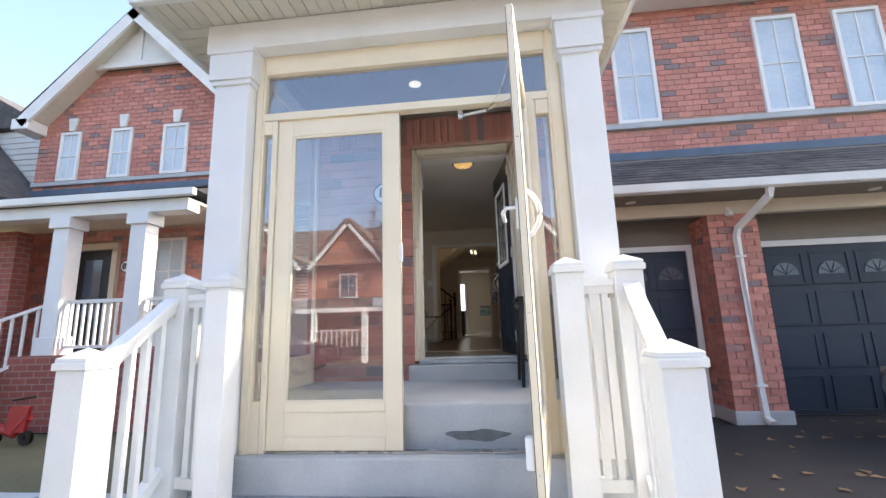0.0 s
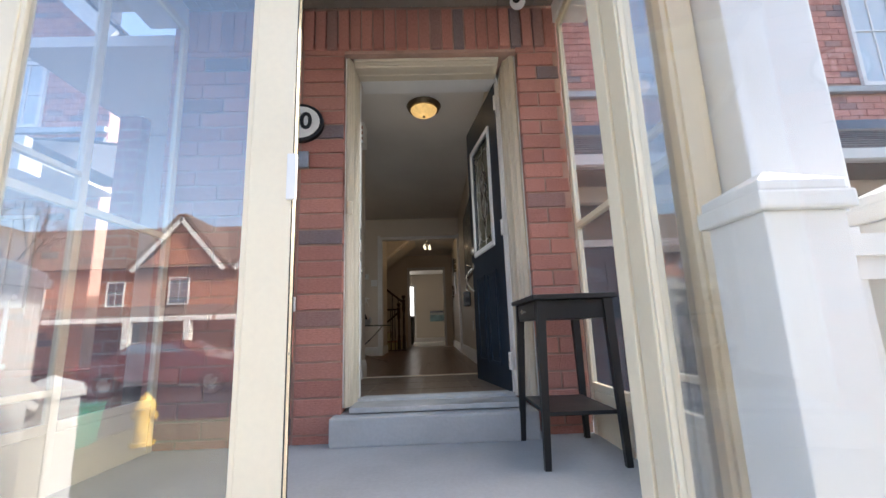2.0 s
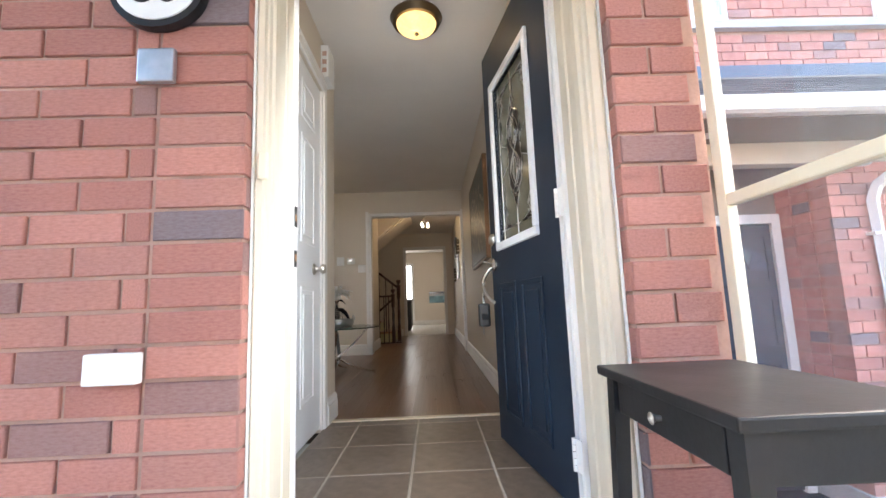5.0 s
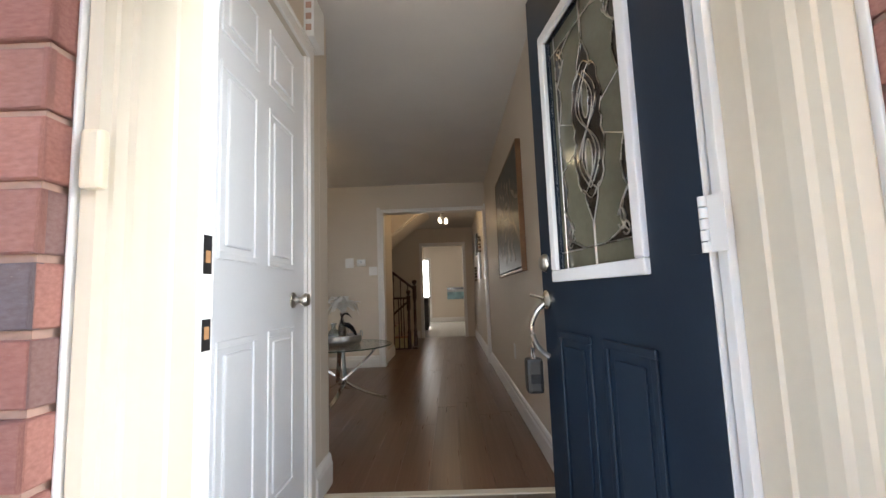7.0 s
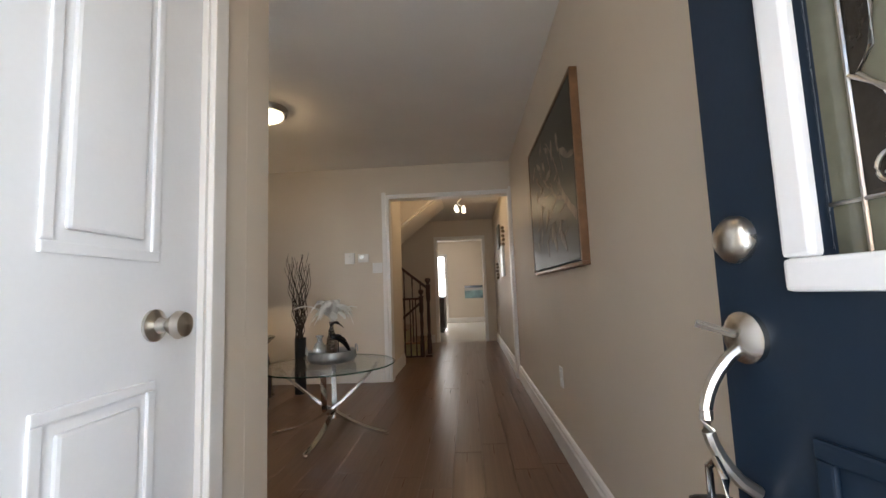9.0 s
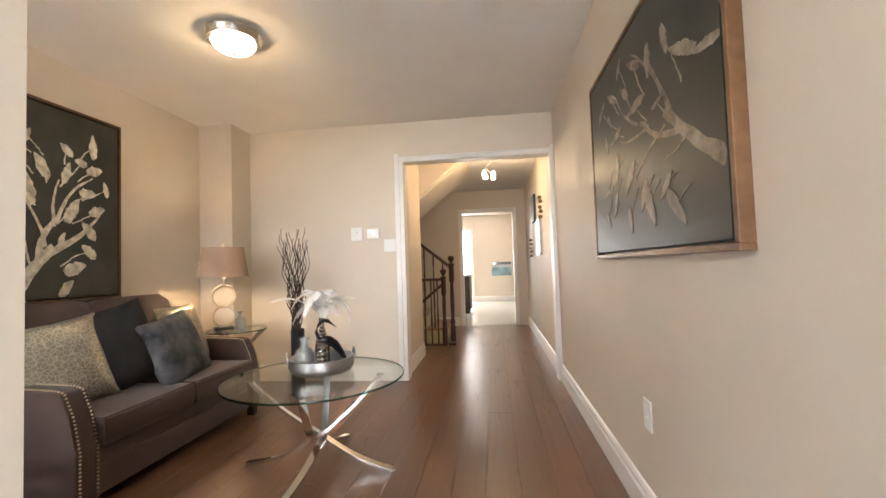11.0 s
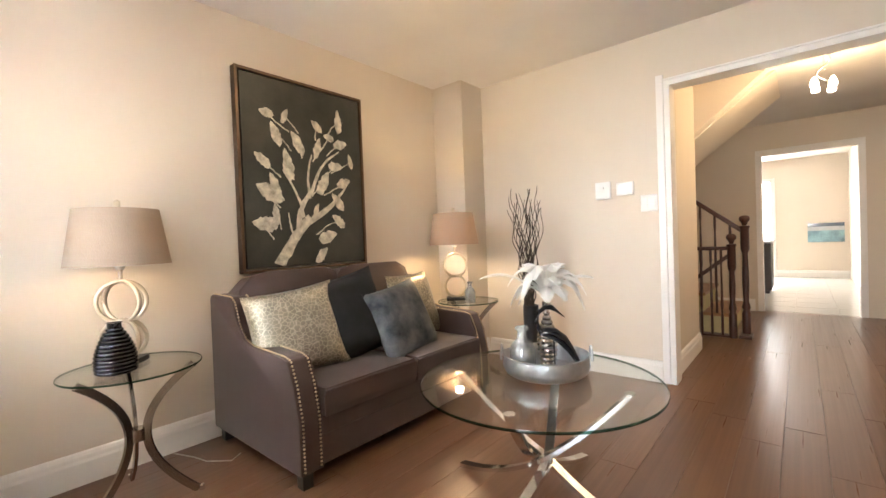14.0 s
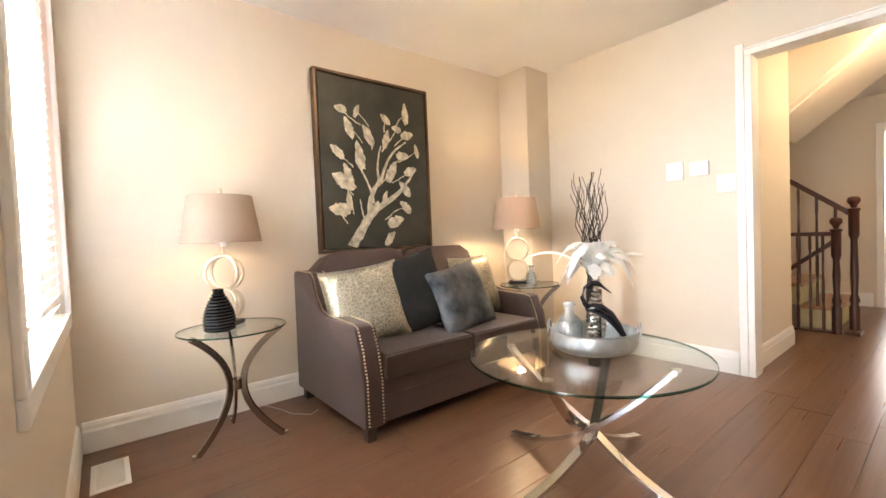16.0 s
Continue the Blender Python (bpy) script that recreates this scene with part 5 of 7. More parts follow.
# child's red scooter by the neighbour's steps
toy = thing("toy_scooter", (-6.05, 5.6, GROUND), "small red toy scooter on the lawn", "toy")
part("body", tube(B(), [(-6.35, 5.6, -0.88), (-6.05, 5.6, -0.98), (-5.85, 5.6, -0.75)], 0.06, 8), "redpaint", toy, "", 50)
part("shield", prism(B(), [(-6.15, -0.95), (-5.85, -0.95), (-5.8, -0.6), (-6.1, -0.6)], "y", 5.55, 5.6), "redpaint", toy)
part("handlebar", tube(B(), [(-5.95, 5.45, -0.50), (-5.95, 5.75, -0.50)], 0.015, 8), "black", toy, "", 50)
for x in (-6.35, -5.85):
    bm = lathe(B(), [(0.03, -0.02), (0.10, -0.025), (0.10, 0.025), (0.03, 0.02)], 0, 0, 0, 18, close=False)
    part("wheel", turned(bm, pose(x, 5.6, GROUND + 0.09, 90)), "black", toy, "", 40)

# ---- cars ----
def car(name, label, m, mat):
    """A parked saloon, drawn along +x from the middle of its wheelbase."""
    t = thing(name, m.translation, label, "car")
    global FIT
    keep = FIT
    FIT = TRUE
    base = BASE[t.name].copy()
    body = [(-2.2, 0.35), (-2.25, 0.62), (-2.15, 0.88), (-1.55, 0.96), (-0.95, 1.38), (0.25, 1.42), (0.95, 1.02), (1.75, 0.90), (2.15, 0.74), (2.25, 0.5), (2.2, 0.3)]
    mm = Matrix.Translation(base) @ m.to_3x3().to_4x4()

    def put(nm, bm, mt, par, lab="", sm=0):
        return part(nm, turned(bm, mm), mt, par, lab, sm)
    bm = prism(B(), body, "y", -0.86, 0.86)
    for v in bm.verts:
        if v.co.z > 0.9:
            v.co.y *= 1 - 0.32 * (v.co.z - 0.9) / 0.5
        v.co.y *= 1 - 0.05 * (abs(v.co.x) / 2.25) ** 4
    bmesh.ops.bevel(bm, geom=list(bm.edges), offset=0.05, segments=3, affect="EDGES", clamp_overlap=True)
    bd = put("body", bm, mat, t, "", 50)
    for s in (-1, 1):
        put("side_window", turned(prism(B(), [(-1.25, 1.0), (0.75, 1.0), (0.2, 1.34), (-0.9, 1.33)], "y", -0.006, 0.006), pose(0, s * 0.775, 0.0, 0, 0, 0) @ Matrix.Translation((0, 0, 1.0)) @ pose(0, 0, 0, s * 17) @ Matrix.Translation((0, 0, -1.0))), "windowdark", bd)
        put("headlight", Bx(2.0, 2.2, s * 0.68 - 0.14, s * 0.68 + 0.14, 0.62, 0.74, 0.03), "chrome", t)
        put("tail_light", Bx(-2.24, -2.1, s * 0.68 - 0.14, s * 0.68 + 0.14, 0.68, 0.82, 0.02), "redpaint", t)
        for x in (-1.38, 1.38):
            tyre = put("wheel", turned(lathe(B(), [(0.2, -0.1), (0.30, -0.11), (0.325, -0.08), (0.325, 0.08), (0.30, 0.11), (0.2, 0.1)], 0, 0, 0, 28, close=False), pose(x, s * 0.78, 0.325, 90)), "black", t, "", 40)
            put("rim", turned(lathe(B(), [(0.0, -0.06), (0.2, -0.09), (0.21, 0.09), (0.0, 0.06)], 0, 0, 0, 20), pose(x, s * 0.78, 0.325, 90)), "nickel", tyre, "", 40)
    FIT = keep
    return t


car("parked_car", "dark maroon saloon parked across the street", pose(-7.3, -9.6, GROUND), "carred")
car("parked_car", "silver grey saloon parked on the driveway", pose(6.55, 3.75, GROUND, 0, 0, 90), "carsilver")

# ---- across the street ----
def opposite_house(x, flip):
    t = thing("opposite_house", (x, -16.0, GROUND), "orange brick townhouse across the street", "house", "houses across the street")
    y = -15.0
    part("wall", Bx(x - 3.4, x + 3.4, -24, y, GROUND, 3.6), "orangebrick", t)
    part("gable", prism(B(), [(x - 1.2 * flip - 1.7, 3.6), (x - 1.2 * flip + 1.7, 3.6), (x - 1.2 * flip, 5.6)], "y", -19, y + 0.25), "orangebrick", t)
    gx = x - 1.2 * flip
    for s in (-1, 1):
        bm = plank_xz(B(), (gx, 5.85), (gx + s * 2.1, 3.45), 0.16 * s, -19, y + 0.5)
        part("gable_roof", bm, "brownroof", t)
        part("rake_board", plank_xz(B(), (gx, 5.78), (gx + s * 2.05, 3.42), -0.18 * s, y + 0.5, y + 0.56), "outtrim", t)
    part("roof", prism(B(), [(-24.3, 3.55), (y + 0.4, 3.55), (-19.5, 6.6)], "x", x - 3.4, x + 3.4), "brownroof", t)
    far_window(t, gx - 0.45, gx + 0.45, 1.9, 3.1, y + 0.26, (1, 1), "windowdark", 1)
    far_window(t, gx + 2.9 * flip - 0.4, gx + 2.9 * flip + 0.4, 1.9, 3.0, y, (1, 1), "windowdark", 1)
    part("pent_roof", prism(B(), [(y, 1.9), (y + 1.6, 1.35), (y, 1.35)], "x", x - 3.3, x + 3.3), "brownroof", t)
    part("porch_beam", Bx(x - 3.3, x + 3.3, y + 1.4, y + 1.6, 1.15, 1.35), "outtrim", t)
    for px in (gx - 1.2, gx + 1.2):
        part("porch_post", Bx(px - 0.12, px + 0.12, y + 1.35, y + 1.6, GROUND, 1.15), "outtrim", t)
    part("porch_rail", Bx(gx - 1.2, gx + 1.2, y + 1.45, y + 1.5, 0.3, 0.36), "outtrim", t)
    for i in range(10):
        part("baluster", Bx(gx - 1.1 + i * 0.24, gx - 1.06 + i * 0.24, y + 1.45, y + 1.5, -0.4, 0.3), "outtrim", t)
    part("garage_door", Bx(gx + 2.9 * flip - 1.2, gx + 2.9 * flip + 1.2, y, y + 0.03, GROUND, 1.1), "garage", t)
    return t


for k in range(-5, 4):
    opposite_house(-4.9 + 6.82 * k, -1 if k % 2 else 1)
# hydrant
hy = thing("fire_hydrant", (-3.9, -3.0, GROUND), "yellow fire hydrant by the kerb", "hydrant")
part("barrel", lathe(B(), [(0.0, 0), (0.17, 0.0), (0.17, 0.05), (0.12, 0.06), (0.12, 0.5), (0.15, 0.51), (0.15, 0.56), (0.12, 0.62), (0.07, 0.70), (0.03, 0.72), (0.03, 0.76), (0, 0.76)], -3.9, -3.0, GROUND, 20), "yellowpaint", hy, "", 40)
for s in (-1, 1):
    bm = lathe(B(), [(0.0, 0), (0.06, 0.0), (0.06, 0.07), (0.03, 0.09), (0, 0.09)], 0, 0, 0, 14)
    part("nozzle", turned(bm, pose(-3.9 + s * 0.10, -3.0, GROUND + 0.42, 0, 90 * s)), "yellowpaint", hy, "", 40)


# recycling bins by the kerb and across the street
def recycling_bin(x, y, z, h, mat, label):
    t = thing("recycling_bin", (x, y, z), label, "bin", "street bins")
    bm = B()
    lo = [bm.verts.new((x + a * h * 0.40, y + b * h * 0.34, z)) for a, b in ((-1, -1), (1, -1), (1, 1), (-1, 1))]
    hi = [bm.verts.new((x + a * h * 0.50, y + b * h * 0.42, z + h * 0.94)) for a, b in ((-1, -1), (1, -1), (1, 1), (-1, 1))]
    for i in range(4):
        bm.faces.new((lo[i], lo[(i + 1) % 4], hi[(i + 1) % 4], hi[i]))
    bm.faces.new(lo)
    bm.faces.new(hi)
    bmesh.ops.recalc_face_normals(bm, faces=bm.faces)
    part("body", bm, mat, t)
    part("lip", Bx(x - h * 0.53, x + h * 0.53, y - h * 0.45, y + h * 0.45, z + h * 0.94, z + h, h * 0.03), mat, t)


recycling_bin(-5.15, -3.2, GROUND - 0.03, 0.62, "binteal", "green plastic recycling bin on the verge")
recycling_bin(-9.3, -14.0, GROUND - 0.03, 0.62, "binblue", "blue plastic recycling bin across the street")


def bare_tree(x, y, h, seed):
    rnd = random.Random(seed)
    t = thing("bare_tree", (x, y, GROUND), "leafless young street tree", "tree", "street trees")
    part("trunk", tube(B(), [(x, y, GROUND), (x + 0.05, y, GROUND + h * 0.3), (x, y + 0.03, GROUND + h * 0.6)], [0.11, 0.085, 0.06], 9), "willow", t, "", 50)
    bm = B()

    def grow(p, d, ln, r, depth):
        q = p + d * ln
        mid = p.lerp(q, 0.5) + Vector((rnd.uniform(-1, 1), rnd.uniform(-1, 1), 0)) * ln * 0.06
        tube(bm, [p, mid, q], [r, r * 0.8, r * 0.6], 5)
        if depth:
            for _ in range(3):
                nd_ = (d + Vector((rnd.uniform(-0.8, 0.8), rnd.uniform(-0.8, 0.8), rnd.uniform(-0.1, 0.6)))).normalized()
                grow(p.lerp(q, rnd.uniform(0.55, 1.0)), nd_, ln * rnd.uniform(0.55, 0.8), r * 0.55, depth - 1)
    top = Vector((x, y + 0.03, GROUND + h * 0.58))
    for k in range(5):
        a = k * 1.256 + rnd.uniform(-0.3, 0.3)
        grow(top - Vector((0, 0, 0.12 * k)), Vector((math.cos(a) * 0.6, math.sin(a) * 0.6, 0.9)).normalized(), h * 0.24, 0.045, 3)
    part("branches", bm, "willow", t)
    return t


bare_tree(-3.6, -13.2, 7.0, 2)
bare_tree(-17.0, -13.6, 7.5, 3)
# fallen leaves on the drive
rnd = random.Random(12)
verts, faces = [], []
for k in range(120):
    x, y = rnd.uniform(1.8, 7.5), rnd.uniform(1.0, 6.6)
    a, s = rnd.uniform(0, 6.28), rnd.uniform(0.03, 0.075)
    i = len(verts)
    for q in range(7):
        r_ = s * (1 if q % 2 else 0.55)
        verts.append(tuple(FIT @ Vector((x + r_ * math.cos(a + q * 0.9), y + r_ * math.sin(a + q * 0.9), GROUND + 0.006 + rnd.uniform(0, 0.02)))))
    faces.append(tuple(range(i, i + 7)))
me = bpy.data.meshes.new("fallen_leaves")
me.from_pydata(verts, [], faces)
me.materials.append(M["deadleaf"])
tagged(new("fallen_leaves", me), "dry brown leaves scattered on the driveway", "leaves", "", "stuff")
slab_me = None
for i in range(6):
    for j in range(3):
        x, y = -5.15 + 0.54 * i, 3.03 + 0.29 * j
        part("flagstone", Bx(x + 0.01, x + 0.52, y + 0.01, y + 0.28, GROUND - 0.03, GROUND + 0.006, 0.01), "concrete", path)
FIT = TRUE

# ---- inside: trim ----
FIT = TRUE


def baseboard(name, axis, at, a, b, side):
    """A moulded board along x or y; side: which way it stands out from the wall."""
    prof = [(0, 0.0), (0.018, 0.0), (0.018, 0.10), (0.013, 0.112), (0.013, 0.128), (0.008, 0.142), (0.0, 0.148)]
    bm = B()
    if axis == "y":
        prism(bm, [(at + side * p, z) for p, z in prof], "y", a, b)
    else:
        prism(bm, [(at + side * p, z) for p, z in prof], "x", a, b)
    return setting(name, bm, "trim", "white moulded baseboard", "baseboard")


baseboard("baseboard_west", "y", WEST, SOUTH + 0.02, 8.903, 1)
baseboard("baseboard_bump", "x", 8.905, WEST + 0.02, -1.887, -1)
baseboard("baseboard_bump_side", "y", -1.905, 8.887, NORTH - 0.02, 1)
baseboard("baseboard_north", "x", NORTH, -1.885, -0.475, -1)
baseboard("baseboard_east", "y", EAST, 4.56, 9.18, -1)
baseboard("baseboard_south", "x", SOUTH, WEST + 0.02, -0.36, 1)
baseboard("baseboard_hall_east", "y", EAST, NORTH + 0.14, 12.60, -1)
baseboard("baseboard_hall_left", "y", -0.43, NORTH + 0.14, 10.29, 1)
baseboard("baseboard_hall_end", "x", 12.62, -0.6, -0.19, -1)
baseboard("baseboard_closet", "y", CLOSET, CY1 + 0.075, SOUTH - 0.07, 1)
baseboard("baseboard_kitchen", "x", 17.4, -0.35, EAST, -1)


def casing_round(name, axis, at, a, b, top, side, label, w=0.07):
    """White moulded casing round an opening in a wall, and its lining."""
    t = thing(name, ((a + b) / 2, at, 0) if axis == "x" else (at, (a + b) / 2, 0), label, "door casing")
    def slab(u0, u1, z0, z1, d):
        lo, hi = sorted((at, at + side * d))
        return Bx(u0, u1, lo, hi, z0, z1, 0.004) if axis == "x" else Bx(lo, hi, u0, u1, z0, z1, 0.004)
    for u0, u1 in ((a - w, a), (b, b + w)):
        part("leg", slab(u0, u1, 0, top, 0.016), "trim", t)
    part("head", slab(a - w, b + w, top, top + w, 0.016), "trim", t)
    part("back_band", slab(a - w, b + w, top + w, top + w + 0.012, 0.024), "trim", t)
    return t


arch = casing_round("arch_casing", "x", NORTH, -0.388, 0.943, 2.008, -1, "white moulded casing round the hall opening", 0.036)
part("lining", Bx(-0.40, -0.388, NORTH - 0.01, NORTH + 0.13, 0, 2.008), "trim", arch)
part("lining", Bx(0.943, 0.955, NORTH - 0.01, NORTH + 0.13, 0, 2.008), "trim", arch)
part("lining", Bx(-0.40, 0.955, NORTH - 0.01, NORTH + 0.13, 2.008, 2.02), "trim", arch)
part("leg", Bx(-0.47, -0.425, NORTH - 0.022, NORTH, 0, 2.085, 0.004), "trim", arch)
part("leg", Bx(0.952, 0.98, NORTH - 0.022, NORTH, 0, 2.085, 0.003), "trim", arch)
kit = casing_round("kitchen_casing", "x", 12.62, -0.10, 0.76, 1.925, -1, "white casing round the far doorway", 0.06)
part("lining", Bx(-0.112, -0.10, 12.61, 12.75, 0, 1.925), "trim", kit)
part("lining", Bx(0.76, 0.772, 12.61, 12.75, 0, 1.925), "trim", kit)

# closet door, six panels, facing +x
cd = thing("closet_door", (CLOSET, (CY0 + CY1) / 2, 0), "closed white six-panel closet door", "door")
f = CLOSET - 0.012
part("slab", Bx(f - 0.035, f, CY0 + 0.015, CY1 - 0.015, 0.012, 2.035, 0.003), "whitedoor", cd)
for u0, u1 in ((4.815, 5.055), (5.145, 5.385)):
    for z0, z1 in ((0.20, 0.80), (1.03, 1.62), (1.71, 1.93)):
        y0, y1 = u0, u1
        bm = B()
        for a in ((y0, y1, z0, z0 + 0.02), (y0, y1, z1 - 0.02, z1), (y0, y0 + 0.02, z0 + 0.02, z1 - 0.02), (y1 - 0.02, y1, z0 + 0.02, z1 - 0.02)):
            box(bm, f - 0.002, f + 0.006, a[0], a[1], a[2], a[3], 0.0028)
        box(bm, f - 0.002, f + 0.0075, y0 + 0.04, y1 - 0.04, z0 + 0.04, z1 - 0.04, 0.007)
        part("raised_panel", bm, "whitedoor", cd)
bm = lathe(B(), [(0.0, 0), (0.032, 0.0), (0.032, 0.006), (0.016, 0.014), (0.012, 0.03), (0.02, 0.04), (0.028, 0.052), (0.024, 0.066), (0.0, 0.072)], 0, 0, 0, 24)
turned(bm, pose(f, CY1 - 0.15, 0.905, 0, 90))
part("knob", bm, "nickel", cd, "satin nickel door knob", 40)
cc = casing_round("closet_casing", "y", CLOSET, CY0 + 0.004, CY1 - 0.004, 2.045, 1, "white casing round the closet door", 0.055)
part("stop", Bx(CLOSET - 0.05, CLOSET, CY0, CY0 + 0.012, 0, 2.045), "trim", cc)
part("stop", Bx(CLOSET - 0.05, CLOSET, CY1 - 0.012, CY1, 0, 2.045), "trim", cc)
ch = thing("door_chime", (CLOSET, 5.55, 2.115), "white plastic door chime box with slots", "door chime")
part("cover", Bx(CLOSET, CLOSET + 0.05, 5.475, 5.637, 2.115, 2.33, 0.006), "plastic", ch)
for i in range(3):
    part("slot", Bx(CLOSET + 0.012, CLOSET + 0.038, 5.473, 5.4755, 2.145 + i * 0.055, 2.175 + i * 0.055), "mortar", ch, "grey grille slot")

# ---- window with blind ----
win = thing("window_living", (-1.37, SOUTH, WZ0), "white framed window behind a closed white blind", "window")
for a in ((WX0 - 0.06, WX1 + 0.06, WZ0 - 0.06, WZ0), (WX0 - 0.06, WX1 + 0.06, WZ1, WZ1 + 0.06), (WX0 - 0.06, WX0, WZ0, WZ1), (WX1, WX1 + 0.06, WZ0, WZ1)):
    part("casing_board", Bx(a[0], a[1], SOUTH, SOUTH + 0.018, a[2], a[3], 0.004), "trim", win)
for a in ((WX0, WX1, WZ0, WZ0 + 0.05), (WX0, WX1, WZ1 - 0.05, WZ1), (WX0, WX0 + 0.05, WZ0, WZ1), (WX1 - 0.05, WX1, WZ0, WZ1), (-1.39, -1.35, WZ0, WZ1)):
    part("frame_bar", Bx(a[0], a[1], SOUTH - 0.12, SOUTH - 0.07, a[2], a[3]), "trim", win)
bl = thing("window_blind", (-1.37, SOUTH - 0.03, WZ0), "white horizontal slat blind drawn across the bright window", "blind")
part("headrail", Bx(WX0 + 0.01, WX1 - 0.01, SOUTH - 0.055, SOUTH - 0.005, WZ1 - 0.05, WZ1 - 0.005, 0.004), "plastic", bl)
n = 30
slat = None
for i in range(n):
    z = WZ0 + 0.03 + (WZ1 - WZ0 - 0.1) * i / n
    bm = Bx(WX0 + 0.012, WX1 - 0.012, -0.022, 0.022, -0.0012, 0.0012)
    turned(bm, pose(0, SOUTH - 0.03, z, 38))
    part("slat", bm, "blind", bl)
for x in (WX0 + 0.2, WX1 - 0.2):
    part("cord", Bx(x - 0.001, x + 0.001, SOUTH - 0.006, SOUTH - 0.004, WZ0 + 0.02, WZ1 - 0.05), "plastic", bl)

# ---- ceiling lamps ----
def flush_lamp(x, y, label, metal, shade, r=0.15, drop=0.125):
    t = thing("ceiling_lamp", (x, y, CEIL - drop), label, "ceiling lamp")
    part("canopy", lathe(B(), [(r, CEIL), (r + 0.005, CEIL - 0.012), (r - 0.005, CEIL - 0.03), (r - 0.012, CEIL - 0.045), (r - 0.03, CEIL - 0.045), (r - 0.03, CEIL - 0.02), (0.02, CEIL - 0.012)], x, y, 0, 40), metal, t, "", 35)
    prof = [((r - 0.032) * math.cos(a), CEIL - 0.045 - (drop - 0.065) * math.sin(a)) for a in [i * math.pi / 20 for i in range(10)]] + [(0.008, CEIL - drop + 0.02)]
    s = part("shade", lathe(B(), prof, x, y, 0, 40, close=False), shade, t, "glowing alabaster glass bowl", 60)
    s.visible_shadow = False
    part("finial", lathe(B(), [(0.0, CEIL - drop + 0.024), (0.012, CEIL - drop + 0.02), (0.014, CEIL - drop + 0.012), (0.006, CEIL - drop + 0.006), (0.0, CEIL - drop)], x, y, 0, 16), metal, t, "", 40)
    return t


flush_lamp(0.455, 5.31, "bronze flush ceiling lamp with amber glass bowl", "bronze", "amberglow", 0.15)
flush_lamp(-1.01, 7.58, "nickel flush ceiling lamp with lit white bowl", "nickel", "bowlglow", 0.15)
tr = thing("hall_spot_lamp", (0.40, 10.15, 2.0), "chrome ceiling spot lamp with four small glass heads", "ceiling lamp")
part("canopy", Bx(0.355, 0.445, 10.10, 10.20, HC - 0.035, HC, 0.008), "nickel", tr)
wave = [(0.40 + 0.035 * math.sin(i * 0.8), 9.98 + 0.035 * i, HC - 0.10 - 0.012 * i) for i in range(10)]
part("bar", tube(B(), wave, 0.007, 8), "chrome", tr, "", 50)
part("stem", tube(B(), [(0.40, 10.15, HC - 0.03), (0.41, 10.14, HC - 0.16)], 0.006, 8), "chrome", tr, "", 50)
for hx, hy in ((0.35, 10.04), (0.45, 10.10), (0.36, 10.2), (0.45, 10.27)):
    h = part("glass_head", lathe(B(), [(0.010, 0.04), (0.018, 0.022), (0.026, -0.004), (0.024, -0.026), (0.0, -0.034)], hx, hy, 2.04, 16), "spotglow", tr, "lit white glass head", 60)
    h.visible_shadow = False

# ---- wall plates ----
def wallbox(name, x0, x1, z0, z1, label, category, d=0.022):
    t = thing(name, ((x0 + x1) / 2, NORTH, z0), label, category)
    part("cover", Bx(x0, x1, NORTH - d, NORTH, z0, z1, 0.006), "plastic", t)
    return t


a = wallbox("thermostat", -0.898, -0.787, 1.292, 1.418, "white wall controller with a small dial", "thermostat")
bm = lathe(B(), [(0, 0), (0.013, 0), (0.012, 0.007), (0, 0.008)], 0, 0, 0, 16)
turned(bm, pose(-0.845, NORTH - 0.022, 1.37, 90))
part("dial", bm, "plastic", a, "", 40)
a = wallbox("thermostat", -0.745, -0.628, 1.308, 1.40, "off-white digital thermostat with grey display", "thermostat", 0.028)
part("display", Bx(-0.725, -0.675, NORTH - 0.030, NORTH - 0.0275, 1.345, 1.38, 0.001), "galv", a, "grey display")
a = wallbox("light_switch", -0.588, -0.478, 1.182, 1.297, "white double rocker light switch", "switch", 0.008)
for x in (-0.558, -0.508):
    part("rocker", Bx(x - 0.017, x + 0.017, NORTH - 0.013, NORTH - 0.008, 1.205, 1.275, 0.003), "plastic", a)
ot = thing("wall_outlet", (EAST, 7.10, 0.375), "white wall outlet plate", "outlet")
part("plate", Bx(EAST - 0.006, EAST, 7.066, 7.142, 0.375, 0.49, 0.002), "plastic", ot)
for z in (0.41, 0.455):
    part("socket", Bx(EAST - 0.009, EAST - 0.006, 7.085, 7.123, z - 0.014, z + 0.014, 0.002), "plastic", ot)
vent = thing("floor_vent", (-1.87, 6.02, 0), "white metal floor register with slots", "floor vent")
bm = B()
for a in ((-2.02, -1.74, 5.955, 5.975), (-2.02, -1.74, 6.07, 6.09), (-2.02, -2.0, 5.975, 6.07), (-1.76, -1.74, 5.975, 6.07)):
    box(bm, a[0], a[1], a[2], a[3], 0.0, 0.006, 0.002)
part("rim", bm, "trim", vent)
part("pit", Bx(-2.0, -1.76, 5.975, 6.07, 0.0, 0.0015), "dark", vent)
for i in range(15):
    part("louvre", Bx(-1.994 + i * 0.016, -1.985 + i * 0.016, 5.975, 6.07, 0.0015, 0.005), "trim", vent)

